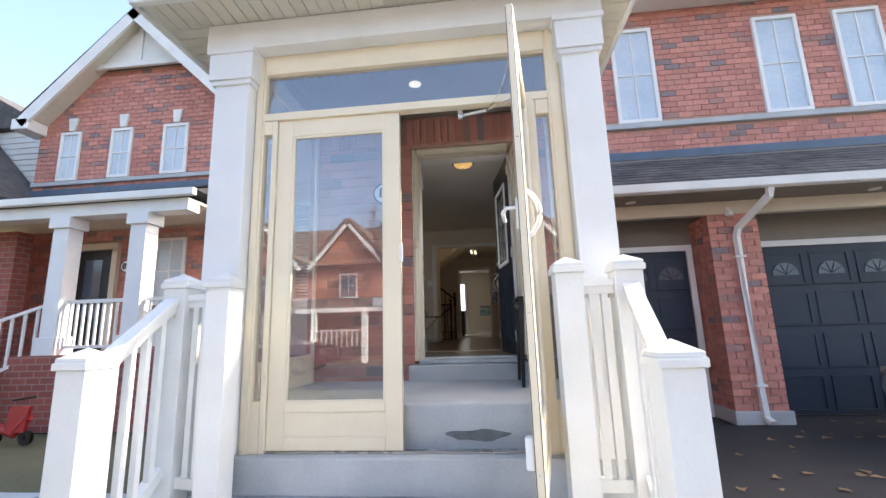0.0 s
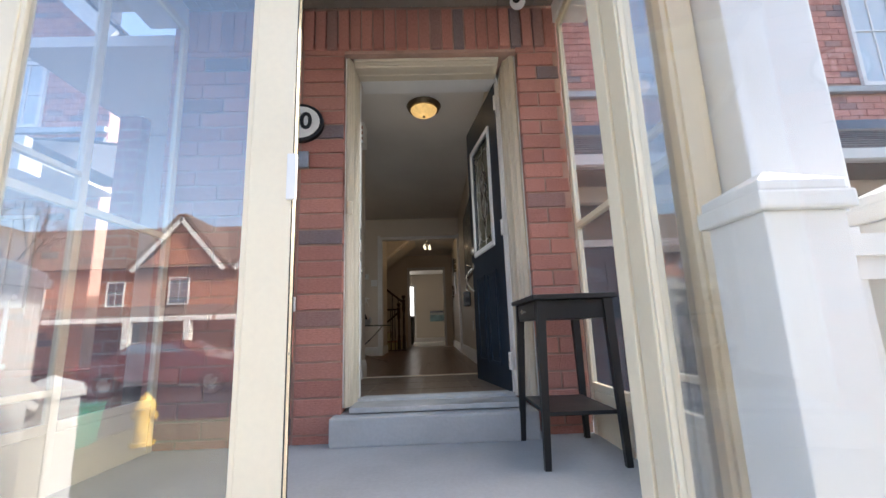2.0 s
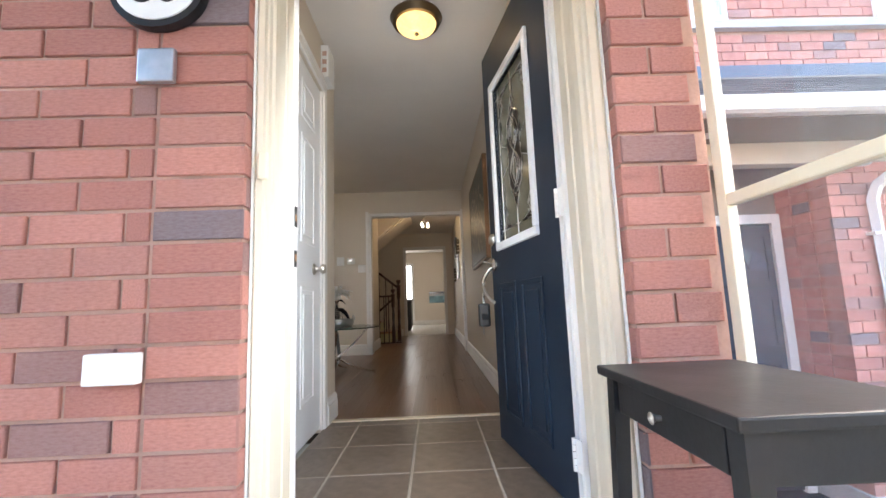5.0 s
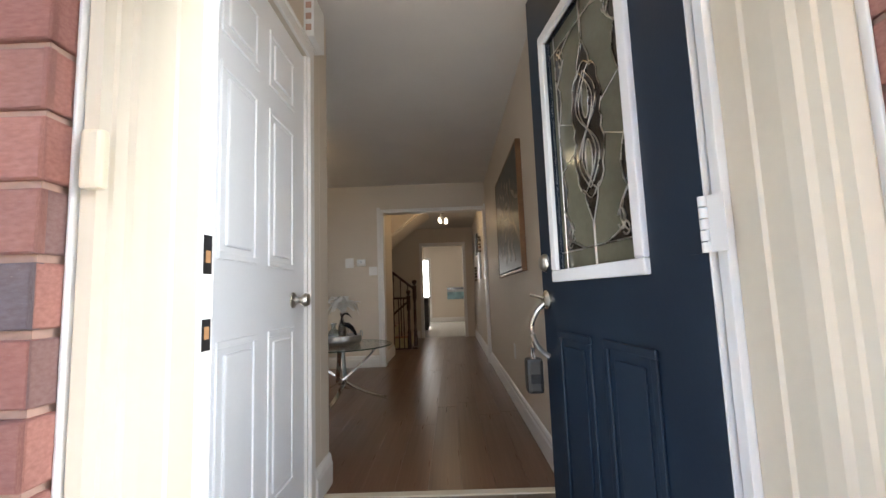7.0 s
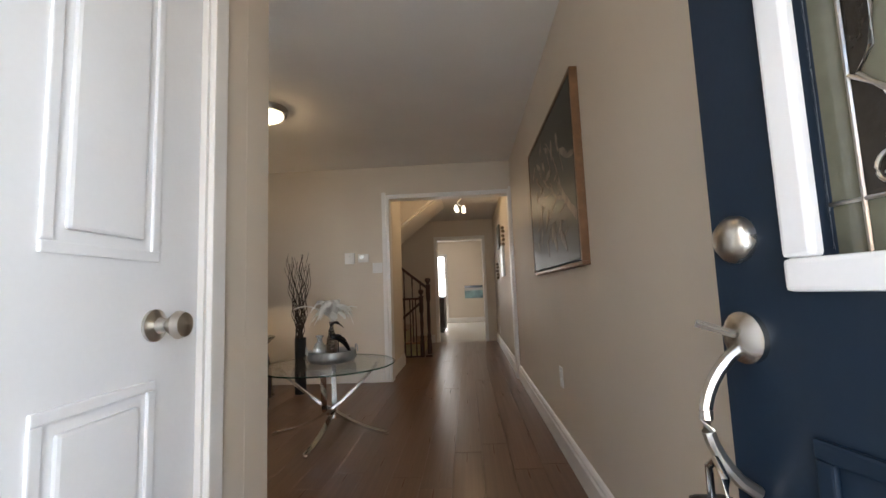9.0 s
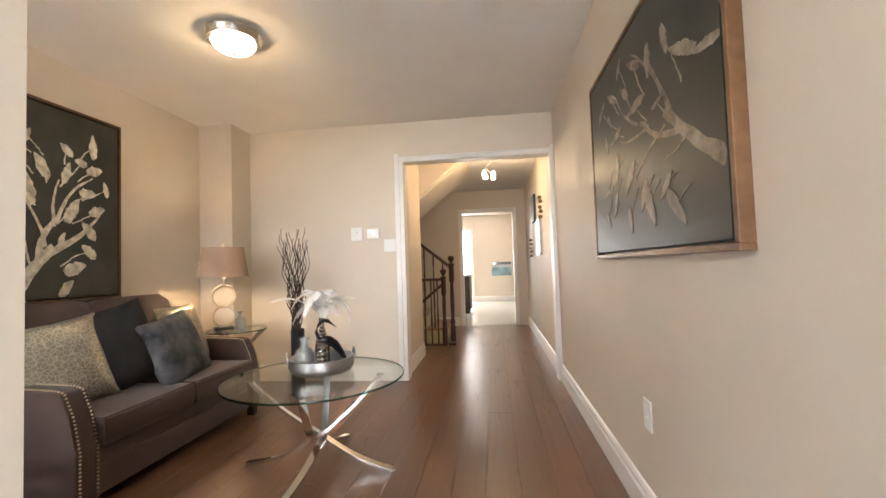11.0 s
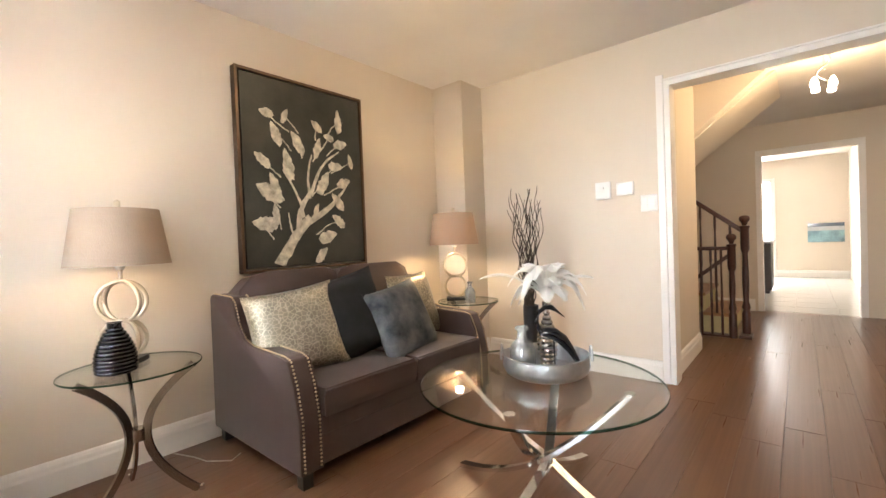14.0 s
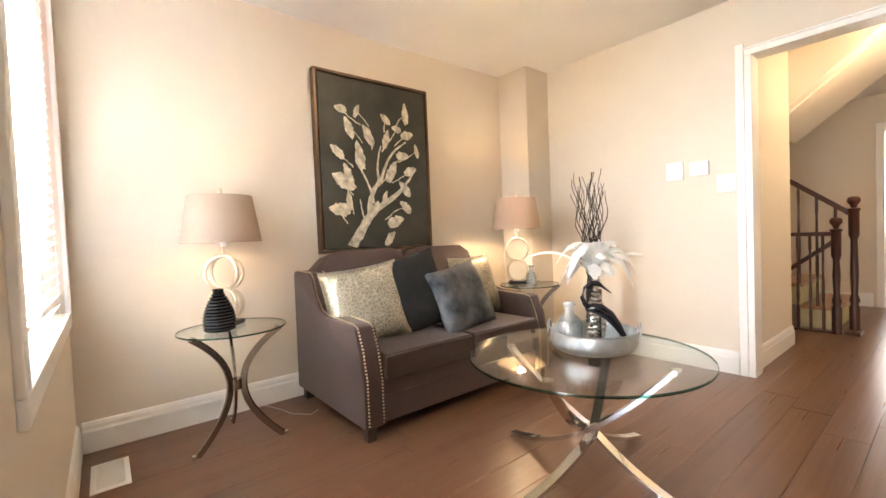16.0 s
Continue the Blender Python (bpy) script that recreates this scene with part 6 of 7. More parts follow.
# ---- paintings ----
def leaf_outline(cx, cz, a, L, w, rnd):
    """A ragged leaf: pointed at its tip, blunt at the stalk."""
    pts = []
    n = 13
    for i in range(2 * n):
        s = i / n if i < n else (2 * n - i) / n
        k = 1 if i < n else -1
        half = w * math.sin(math.pi * min(1, s * 0.93 + 0.05)) ** 0.75 * (1 - 0.35 * s) * (1 + 0.42 * (rnd.random() - 0.5))
        u, v = L * (s - 0.5), k * half
        pts.append((cx + u * math.cos(a) - v * math.sin(a), cz + u * math.sin(a) + v * math.cos(a)))
    return pts


LEAVES_TALL = [(.20, .80, 175, .9), (.33, .80, 60, .8), (.58, .78, 150, .9), (.77, .83, 95, 1.2), (.26, .70, 120, 1.2), (.42, .67, 130, 1.3), (.58, .66, 70, 1.1), (.78, .70, 10, 1.1), (.68, .73, 170, .8), (.87, .61, 110, .8), (.73, .57, 0, 1.1), (.16, .56, 150, 1.1), (.34, .55, 105, 1.5), (.80, .48, 15, 1.1), (.62, .47, 55, 1.4), (.20, .40, 160, 1.7), (.24, .44, 120, 1.2), (.74, .37, 140, 1.2), (.16, .24, 175, 1.5), (.24, .29, 100, 1.0), (.55, .32, 60, .7), (.74, .26, 150, 1.1), (.64, .17, 15, 1.4), (.58, .07, 40, 1.1)]


def painting(name, label, face, place, w, h, leaves, turn, frame_mat, seed, edge_mat, slim=1.0, paint="artcream"):
    """A canvas in a float frame. face(u, v, d): the place at u along, v up, d out from the wall."""
    rnd = random.Random(seed)
    t = thing(name, place, label, "painting")

    def bar(u0, u1, v0, v1, d0, d1):
        a, b = face(u0, v0, d0), face(u1, v1, d1)
        return Bx(min(a[0], b[0]), max(a[0], b[0]), min(a[1], b[1]), max(a[1], b[1]), min(a[2], b[2]), max(a[2], b[2]), 0.003)
    e = 0.018
    for q in ((0, w, 0, e), (0, w, h - e, h), (0, e, e, h - e), (w - e, w, e, h - e)):
        part("frame_bar", bar(q[0], q[1], q[2], q[3], 0.0, 0.052), frame_mat, t)
    part("canvas_side", bar(e + 0.008, w - e - 0.008, e + 0.008, h - e - 0.008, 0.004, 0.046), edge_mat, t)
    part("canvas", bar(e + 0.009, w - e - 0.009, e + 0.009, h - e - 0.009, 0.046, 0.048), "canvas", t)

    def flat(pts, d0, d1, mat, nm):
        bm = B()
        if turn:
            pts = [((1 - q) * w, p * h) for p, q in pts]
        else:
            pts = [(p * w, q * h) for p, q in pts]
        pts = [(min(max(p, e + 0.012), w - e - 0.012), min(max(q, e + 0.012), h - e - 0.012)) for p, q in pts]
        lo = [bm.verts.new(face(p, q, d0)) for p, q in pts]
        hi = [bm.verts.new(face(p, q, d1)) for p, q in pts]
        k = len(pts)
        bm.faces.new(hi)
        for i in range(k):
            bm.faces.new((lo[i], lo[(i + 1) % k], hi[(i + 1) % k], hi[i]))
        bmesh.ops.recalc_face_normals(bm, faces=bm.faces)
        part(nm, bm, mat, t)

    def branch(p, q, w0, w1, bend, d):
        n = 10
        L, R = [], []
        dx, dz = q[0] - p[0], q[1] - p[1]
        ln = math.hypot(dx, dz)
        for i in range(n + 1):
            s = i / n
            off = bend * math.sin(math.pi * s) + 0.006 * (rnd.random() - 0.5)
            c = (p[0] + dx * s - dz / ln * off, p[1] + dz * s + dx / ln * off)
            hw = slim * (w0 + (w1 - w0) * s) * (1 + 0.25 * (rnd.random() - 0.5))
            L.append((c[0] - dz / ln * hw, c[1] + dx / ln * hw * 0.8))
            R.append((c[0] + dz / ln * hw, c[1] - dx / ln * hw * 0.8))
        flat(L + R[::-1], 0.048, 0.0486 + d, paint, "painted_branch")
    branch((.24, .02), (.50, .28), .042, .028, .01, .0000)
    branch((.48, .25), (.86, .50), .024, .006, -.03, .0002)
    branch((.40, .20), (.52, .42), .022, .015, .03, .0004)
    branch((.51, .40), (.77, .66), .015, .005, .04, .0006)
    branch((.50, .38), (.53, .62), .012, .005, .02, .0008)
    branch((.45, .28), (.30, .52), .012, .005, -.02, .0010)
    branch((.38, .15), (.33, .30), .010, .004, .01, .0012)
    for i, (u, v, a, s) in enumerate(leaves[:22]):
        tx, tz = .24 + .36 * v + .25 * (u - .45), v - .13
        branch((tx * .6 + u * .4, tz * .6 + v * .4), (u, v), .005, .003, .02 * (rnd.random() - .5), .0014 + .00004 * i)
    for i, (u, v, a, s) in enumerate(leaves):
        flat(leaf_outline(u, v, radians(a), 0.116 * s, 0.030 * s * slim, rnd), 0.048, 0.0505 + 0.00005 * i, paint, "painted_leaf")
    return t


painting("painting", "dark painting of pale leaves on a branch in a bronze frame", lambda u, v, d: (WEST + d, 7.135 + u, 0.885 + v), (WEST, 7.58, 0.885), 0.905, 1.20, LEAVES_TALL, False, "bronzeframe", 3, "black")
rl = [(u, v, a + 40, s * 0.95) for u, v, a, s in LEAVES_TALL]
painting("painting", "wide dark painting of pale leaves with blue canvas edge", lambda u, v, d: (EAST - d * 0.7, 7.64 - u, 1.04 + v), (EAST, 7.01, 1.04), 1.27, 0.88, rl, True, "woodframe", 9, "artblue", 0.62, "artgrey")

# ---- sofa ----
SX0, SX1, SY0, SY1 = -2.195, -1.325, 6.955, 8.345
sofa = thing("loveseat", (-1.77, (SY0 + SY1) / 2, 0), "plum-brown velvet loveseat with nailhead trim", "sofa")
AT = 0.115


def soften(bm, w, seg=3):
    bmesh.ops.bevel(bm, geom=list(bm.edges), offset=w, segments=seg, affect="EDGES", profile=0.6, clamp_overlap=True)
    return bm


arm = [(SX1, 0.07), (SX1 + 0.0, 0.30), (SX1 - 0.03, 0.44), (SX1 - 0.075, 0.545), (SX1 - 0.12, 0.555), (-1.72, 0.565), (-1.80, 0.585), (-1.865, 0.65), (-1.91, 0.755), (-1.95, 0.785), (SX0 + 0.03, 0.79), (SX0 + 0.01, 0.77), (SX0, 0.07)]
for y0 in (SY0, SY1 - AT):
    bm = prism(B(), arm, "y", y0, y0 + AT)
    soften(bm, 0.012, 2)
    a_ = part("arm", bm, "sofa", sofa, "", 40)
    # nailheads along both edges of the arm's front and top
    path = [(SX1 + 0.003, 0.09)] + [(p[0] + (0.003 if i < 3 else 0.0), p[1] + (0.002 if i > 2 else 0)) for i, p in enumerate(arm[1:11])]
    seglen = [math.hypot(b[0] - a[0], b[1] - a[1]) for a, b in zip(path, path[1:])]
    for off in (0.018, AT - 0.018):
        bm = B()
        total, s = sum(seglen), 0.0
        while s < total:
            k, r = 0, s
            while r > seglen[k]:
                r -= seglen[k]
                k += 1
            a, b = path[k], path[k + 1]
            q = r / seglen[k]
            bmesh.ops.create_icosphere(bm, subdivisions=1, radius=0.0055, matrix=Matrix.Translation((a[0] + (b[0] - a[0]) * q, y0 + off, a[1] + (b[1] - a[1]) * q)))
            s += 0.0165
        part("nailhead_trim", bm, "brass", a_, "brass nailhead row", 60)
bm = Bx(SX0 + 0.01, SX1 - 0.035, SY0 + AT, SY1 - AT, 0.07, 0.285)
soften(bm, 0.015)
part("base", bm, "sofa", sofa, "", 40)
bm = Bx(SX1 - 0.06, SX1 - 0.025, SY0 + AT, SY1 - AT, 0.07, 0.20)
soften(bm, 0.01, 2)
part("front_border", bm, "sofa", sofa, "", 40)
mid = (SY0 + SY1) / 2


def cushion(x0, x1, y0, y1, z0, z1, puff, r=0.035):
    """A boxed cushion with a swelling top."""
    bm = Bx(x0, x1, y0, y1, z0, z1)
    bmesh.ops.subdivide_edges(bm, edges=list(bm.edges), cuts=7, use_grid_fill=True)
    for v in bm.verts:
        u = (v.co.x - x0) / (x1 - x0) * 2 - 1
        w = (v.co.y - y0) / (y1 - y0) * 2 - 1
        q = (1 - u * u) * (1 - w * w)
        t = (v.co.z - z0) / (z1 - z0)
        v.co.z += puff * q * (t - 0.2)
        e = max(abs(u), abs(w))
        v.co.x -= 0.012 * u * (abs(t - 0.5) * 2) ** 3
        v.co.y -= 0.012 * w * (abs(t - 0.5) * 2) ** 3
    return bm


for y0, y1 in ((SY0 + AT + 0.004, mid - 0.004), (mid + 0.004, SY1 - AT - 0.004)):
    c_ = part("seat_cushion", cushion(-2.0, SX1 + 0.012, y0, y1, 0.285, 0.41, 0.03), "sofa", sofa, "", 40)
    zt = 0.398
    part("piping", tube(B(), [(SX1 + 0.008, y0 + 0.008, zt), (SX1 + 0.01, (y0 + y1) / 2, zt + 0.004), (SX1 + 0.008, y1 - 0.008, zt)], 0.005, 6), "sofa", c_, "", 50)
    bm = cushion(-0.09, 0.09, y0 - 0.06, y1 + (0.03 if y0 > mid else 0), 0.0, 0.50, 0.0)
    for v in bm.verts:
        yy = (v.co.y - (y0 + y1) / 2) / ((y1 - y0) / 2)
        tt = v.co.z / 0.5
        v.co.x *= 1.0 + 0.25 * max(0, 1 - yy * yy) * math.sin(math.pi * min(1, max(0, tt)))
        v.co.z -= 0.07 * tt * max(0, (abs(yy) - 0.7) / 0.42) ** 2
    soften(bm, 0.006, 1)
    turned(bm, pose(-1.985, 0, 0.395, 0, -9))
    part("back_cushion", bm, "sofa", sofa, "", 50)
part("back", soften(Bx(SX0, SX0 + 0.13, SY0 + AT, SY1 - AT, 0.07, 0.80), 0.02), "sofa", sofa, "", 40)
for x in (SX1 - 0.07, SX0 + 0.03):
    for y in (SY0 + 0.02, SY1 - 0.07):
        part("foot", Bx(x, x + 0.05, y, y + 0.05, 0, 0.07, 0.004), "espresso", sofa, "short dark wooden foot")


def pillow(name, label, mat, size, m, thick=0.075):
    bm = bmesh.new()
    n = 18
    for side in (1, -1):
        grid = []
        for i in range(n + 1):
            row = []
            for j in range(n + 1):
                u, v = 2 * i / n - 1, 2 * j / n - 1
                k = 1 - 0.07 * (1 - u * u) * abs(v) ** 3 - 0.0
                k2 = 1 - 0.07 * (1 - v * v) * abs(u) ** 3
                h = thick * ((1 - u ** 4) * (1 - v ** 4)) ** 0.6 + 0.006 * noise.noise(Vector((u * 2.2, v * 2.2, size * 40 + side))) * (1 - u ** 4) * (1 - v ** 4)
                row.append(bm.verts.new((u * size * k2 / 2, side * h, v * size * k / 2)))
            grid.append(row)
        for i in range(n):
            for j in range(n):
                bm.faces.new((grid[i][j], grid[i + 1][j], grid[i + 1][j + 1], grid[i][j + 1]))
    bmesh.ops.remove_doubles(bm, verts=bm.verts, dist=0.0008)
    bmesh.ops.recalc_face_normals(bm, faces=bm.faces)
    ob = solid(name, turned(bm, m), mat, label, "pillow", "pillows on the loveseat", 60)
    return ob


pillow("throw_pillow", "champagne metallic pillow with cracked pattern", "champagne", 0.45, pose(-1.68, 7.17, 0.61, -20, 4, 66) @ pose(0, 0, 0, 0, -12, 0))
pillow("throw_pillow", "charcoal black velvet pillow", "charcoal", 0.47, pose(-1.63, 7.45, 0.64, -18, 0, 78) @ pose(0, 0, 0, 0, -12, 0))
pillow("throw_pillow", "champagne patterned pillow leaning behind", "champagne", 0.43, pose(-1.70, 8.04, 0.62, -18, 0, 98), 0.06)
pillow("throw_pillow", "blue-grey marbled velvet pillow", "marbled", 0.43, pose(-1.52, 7.75, 0.585, -22, 0, 92) @ pose(0, 0, 0, 0, -8, 0))

# ---- glass tables ----
def disc(name, x, y, z, r, th, parent):
    p = part(name, lathe(B(), [(0, z - th), (r - 0.002, z - th), (r, z - th + 0.002), (r, z - 0.002), (r - 0.002, z), (0, z)], x, y, 0, 72), "tableglass", parent, "clear tempered glass top", 30)
    e = part("rim", lathe(B(), [(r + 0.0005, z - th + 0.001), (r + 0.0022, z - th / 2), (r + 0.0005, z - 0.001)], x, y, 0, 72, close=False), "glassedge", p, "green polished glass edge", 60)
    return p


def side_glass_table(x, y, z, r, a0, label):
    t = thing("glass_side_table", (x, y, 0), label, "table", "glass side tables")
    disc("glass_top", x, y, z, r, 0.01, t)
    for k in range(3):
        a = radians(a0 + 120 * k)
        pts = []
        for i in range(21):
            s = i / 20
            rad = 0.035 + 0.185 * abs(2 * s - 1) ** 2.0
            zz = 0.006 + (z - 0.018) * s
            pts.append((x + rad * math.cos(a), y + rad * math.sin(a), zz))
        leg = part("leg", tube(B(), pts, 0, flat=(0.030, 0.013), up=Vector((-math.sin(a), math.cos(a), 0))), "nickelbar", t, "curved nickel bar leg", 30)
        part("pad", lathe(B(), [(0, 0), (0.014, 0), (0.014, 0.008), (0, 0.008)], pts[-1][0], pts[-1][1], z - 0.018, 14), "chrome", leg, "", 40)
        part("foot_cap", lathe(B(), [(0, 0), (0.011, 0), (0.011, 0.02), (0, 0.022)], pts[0][0] + 0.012 * math.cos(a), pts[0][1] + 0.012 * math.sin(a), 0, 12), "chrome", leg, "", 40)
    part("hub", lathe(B(), [(0, 0), (0.03, 0), (0.03, 0.05), (0, 0.05)], x, y, z * 0.5 - 0.03, 16), "nickelbar", t, "", 40)
    return t


side_glass_table(-1.86, 6.53, 0.56, 0.245, -65, "round glass side table with three curved nickel legs")
side_glass_table(-1.65, 8.56, 0.58, 0.225, -75, "round glass side table beside the loveseat")
CX, CY, CZ, CR = -0.53, 7.515, 0.482, 0.455
ct = thing("coffee_table", (CX, CY, 0), "round glass coffee table on crossed curved chrome legs", "table")
disc("glass_top", CX, CY, CZ, CR, 0.012, ct)
for k in range(4):
    a = radians(178 + 90 * k)
    fx, fy = CX + 0.40 * math.cos(a), CY + 0.40 * math.sin(a)
    tx, ty = CX - 0.33 * math.cos(a + 0.25), CY - 0.33 * math.sin(a + 0.25)
    mx_, my_ = CX + 0.035 * math.cos(a + 1.57), CY + 0.035 * math.sin(a + 1.57)
    pts = []
    for i in range(25):
        s = i / 24
        if s < 0.55:
            q = s / 0.55
            px, py = fx + (mx_ - fx) * q, fy + (my_ - fy) * q
        else:
            q = (s - 0.55) / 0.45
            px, py = mx_ + (tx - mx_) * q, my_ + (ty - my_) * q
        pts.append((px, py, 0.016 + (CZ - 0.034) * (0.25 * s + 0.75 * s ** 2.2)))
    leg = part("leg", tube(B(), pts, 0, flat=(0.036, 0.016)), "chrome", ct, "curved flat chrome leg", 30)
    part("pad", lathe(B(), [(0, 0), (0.02, 0), (0.02, 0.006), (0, 0.006)], tx, ty, CZ - 0.018, 18), "chrome", leg, "round chrome glass pad", 40)
    part("foot_cap", lathe(B(), [(0, 0), (0.012, 0), (0.012, 0.012), (0, 0.014)], fx, fy, 0, 12), "chrome", leg, "", 40)

# ---- table lamps ----
def table_lamp(x, y, z0, turn, label):
    t = thing("table_lamp", (x, y, z0), label, "table lamp", "table lamps")
    part("base", turned(Bx(-0.07, 0.07, -0.055, 0.055, 0, 0.022, 0.004), pose(x, y, z0, 0, 0, turn)), "black", t, "black square base")
    for cz_, r, tilt in ((0.105, 0.082, 18), (0.105, 0.082, -22), (0.265, 0.088, 20), (0.265, 0.088, -18)):
        pts = [(r * math.cos(q), 0, r * 0.98 * math.sin(q)) for q in [2 * math.pi * i / 32 for i in range(32)]]
        bm = tube(B(), pts, 0.0085, 8, closed=True, up=Vector((0, 1, 0)))
        turned(bm, pose(x, y, z0 + cz_, 0, 0, turn + tilt) @ pose(0, 0, 0, 0, 0, 0))
        part("ring", bm, "silverleaf", t, "champagne leaf metal ring", 60)
    part("stem", tube(B(), [(x, y, z0 + 0.35), (x, y, z0 + 0.46)], 0.008, 10), "silverleaf", t, "", 50)
    part("socket", lathe(B(), [(0.014, 0.40), (0.018, 0.41), (0.018, 0.46), (0.0, 0.465)], x, y, z0, 14), "plastic", t, "", 40)
    r0, r1, h0, h1 = 0.187, 0.15, 0.42, 0.655
    sh = part("shade", lathe(B(), [(r0, h0), (r0 - 0.001, h0 + 0.006), (r1 + 0.001, h1 - 0.006), (r1, h1), (r1 - 0.004, h1 - 0.004), (r0 - 0.004, h0 + 0.004), (r0, h0)], x, y, z0, 56, close=False), "shade", t, "taupe linen drum shade", 50)
    part("finial", lathe(B(), [(0.0, 0.70), (0.012, 0.692), (0.012, 0.665), (0.006, 0.655), (0.004, 0.64)], x, y, z0, 12), "silverleaf", t, "", 40)
    part("spider", tube(B(), [(x - r1 + 0.004, y, z0 + h1 - 0.02), (x + r1 - 0.004, y, z0 + h1 - 0.02)], 0.0025, 6), "nickel", t)
    return t


table_lamp(-1.95, 6.52, 0.561, 48, "lit table lamp with ring base and taupe shade")
table_lamp(-1.74, 8.53, 0.581, 40, "lit table lamp with ring base and blush shade")
vp = [(0.0, 0.0), (0.052, 0.0)]
for i in range(13):
    s = i / 12
    r = 0.060 + 0.014 * math.sin(s * math.pi * 0.9 + 0.4) - 0.042 * s ** 1.6
    z = 0.006 + 0.0145 * i
    vp += [(r, z), (r + 0.005, z + 0.005), (r + 0.005, z + 0.009), (r, z + 0.0135)]
vp += [(0.030, 0.20), (0.024, 0.20), (0.022, 0.12), (0.0, 0.1)]
solid("ribbed_vase", lathe(B(), vp, -1.80, 6.46, 0.561, 40), "glossblack", "glossy black ribbed ceramic vase", "vase", smooth=50)
cord = tube(B(), [(-2.18, 6.75, 0.006), (-2.05, 6.80, 0.006), (-1.95, 6.82, 0.008), (-1.86, 6.90, 0.006), (-1.90, 6.96, 0.006)], 0.003, 6)
solid("lamp_cord", cord, "glasscord", "clear lamp cord lying on the floor", "cord", smooth=60)

# ---- bottle on the far side table, tray and its things ----
def bottle(x, y, z, h, r, label):
    t = thing("glass_bottle", (x, y, z), label, "bottle")
    part("body", lathe(B(), [(0, 0.0), (r, 0.0), (r + 0.002, 0.01), (r, h * 0.52), (r * 0.82, h * 0.64), (r * 0.40, h * 0.74), (r * 0.36, h * 0.90), (r * 0.50, h * 0.93), (r * 0.52, h), (r * 0.36, h), (r * 0.30, h * 0.76), (r * 0.75, h * 0.60), (r - 0.006, h * 0.5), (r - 0.006, 0.012), (0, 0.012)], x, y, z, 32), "bottle", t, "", 50)
    part("lip", lathe(B(), [(r * 0.53, h * 0.935), (r * 0.56, h * 0.96), (r * 0.53, h * 0.99)], x, y, z, 24, close=False), "bottle", t, "thick glass lip", 50)
    return t


bottle(-1.56, 8.47, 0.581, 0.15, 0.038, "small clear glass bottle on the side table")
TX, TY = -0.535, 7.60
tray = thing("tray", (TX, TY, CZ), "round galvanised steel tray with two loop handles", "tray")
part("pan", lathe(B(), [(0, 0.001), (0.145, 0.001), (0.162, 0.012), (0.172, 0.035), (0.168, 0.075), (0.172, 0.08), (0.166, 0.082), (0.162, 0.075), (0.164, 0.035), (0.155, 0.014), (0.0, 0.008)], TX, TY, CZ, 56), "galv", tray, "", 40)
for a in (radians(28), radians(208)):
    u = Vector((math.cos(a), math.sin(a), 0))
    v = Vector((-math.sin(a), math.cos(a), 0))
    c = Vector((TX, TY, CZ + 0.07)) + u * 0.168
    pts = [c + v * 0.04 * math.cos(q) + Vector((0, 0, 0.05 * math.sin(q) - 0.01)) + u * 0.008 for q in [math.pi * i / 12 for i in range(13)]]
    part("handle", tube(B(), pts, 0.005, 8), "galv", tray, "bent steel loop handle", 60)
bottle(-0.60, 7.53, CZ + 0.009, 0.185, 0.05, "clear glass apothecary bottle on the tray")
fv = thing("feather_vase", (-0.555, 7.66, CZ + 0.009), "ribbed silver vase holding white feathers", "vase")
prof = [(0.0, 0.0), (0.03, 0.0)]
for i in range(12):
    s = i / 11
    r = 0.031 + 0.012 * math.sin(math.pi * min(1, s * 1.15)) - 0.018 * s ** 3
    prof += [(r - 0.002, 0.006 + 0.019 * i), (r + 0.002, 0.014 + 0.019 * i), (r - 0.002, 0.022 + 0.019 * i)]
prof += [(0.016, 0.245), (0.018, 0.27), (0.012, 0.27), (0.010, 0.22), (0.0, 0.2)]
part("body", lathe(B(), prof, -0.555, 7.66, CZ + 0.009, 32), "nickelbar", fv, "", 50)
rnd = random.Random(5)
for k in range(26):
    a = 2 * math.pi * k / 26 + rnd.uniform(-0.2, 0.2)
    reach = rnd.uniform(0.08, 0.19)
    up = rnd.uniform(0.14, 0.27)
    droop = rnd.uniform(0.8, 1.6)
    if k == 9:
        a, reach, up, droop = math.radians(217), 0.27, 0.19, 0.9
    p0 = Vector((-0.555, 7.66, CZ + 0.27))
    d = Vector((math.cos(a), math.sin(a), 0))
    quill = [p0 + d * reach * (s ** 1.2) + Vector((0, 0, up * 1.5 * s - up * droop * s ** 2.6)) for s in [i / 14 for i in range(15)]]
    bm = B()
    tube(bm, quill, [0.0016] * 15, 5)
    side = Vector((-d.y, d.x, 0))
    for i in range(4, 15):
        for q in range(4):
            s = (i - q / 4) / 14
            j = min(13, int(s * 14))
            c = quill[j].lerp(quill[j + 1], s * 14 - j)
            wv = 0.030 * math.sin(math.pi * min(1, (s - 0.2) / 0.82)) ** 0.7 * rnd.uniform(0.75, 1.1) if s > 0.2 else 0.0
            if wv < 0.003:
                continue
            for sg in (1, -1):
                tip = c + side * sg * wv + (quill[j + 1] - quill[j]).normalized() * wv * 0.8 + Vector((0, 0, -wv * 0.35))
                e1 = (quill[j + 1] - quill[j]).normalized() * 0.004
                vs = [bm.verts.new(c - e1), bm.verts.new(c + e1), bm.verts.new(tip + e1 * 0.5), bm.verts.new(tip - e1 * 0.5)]
                bm.faces.new(vs)
    part("feather", bm, "feather", fv, "soft white feather")
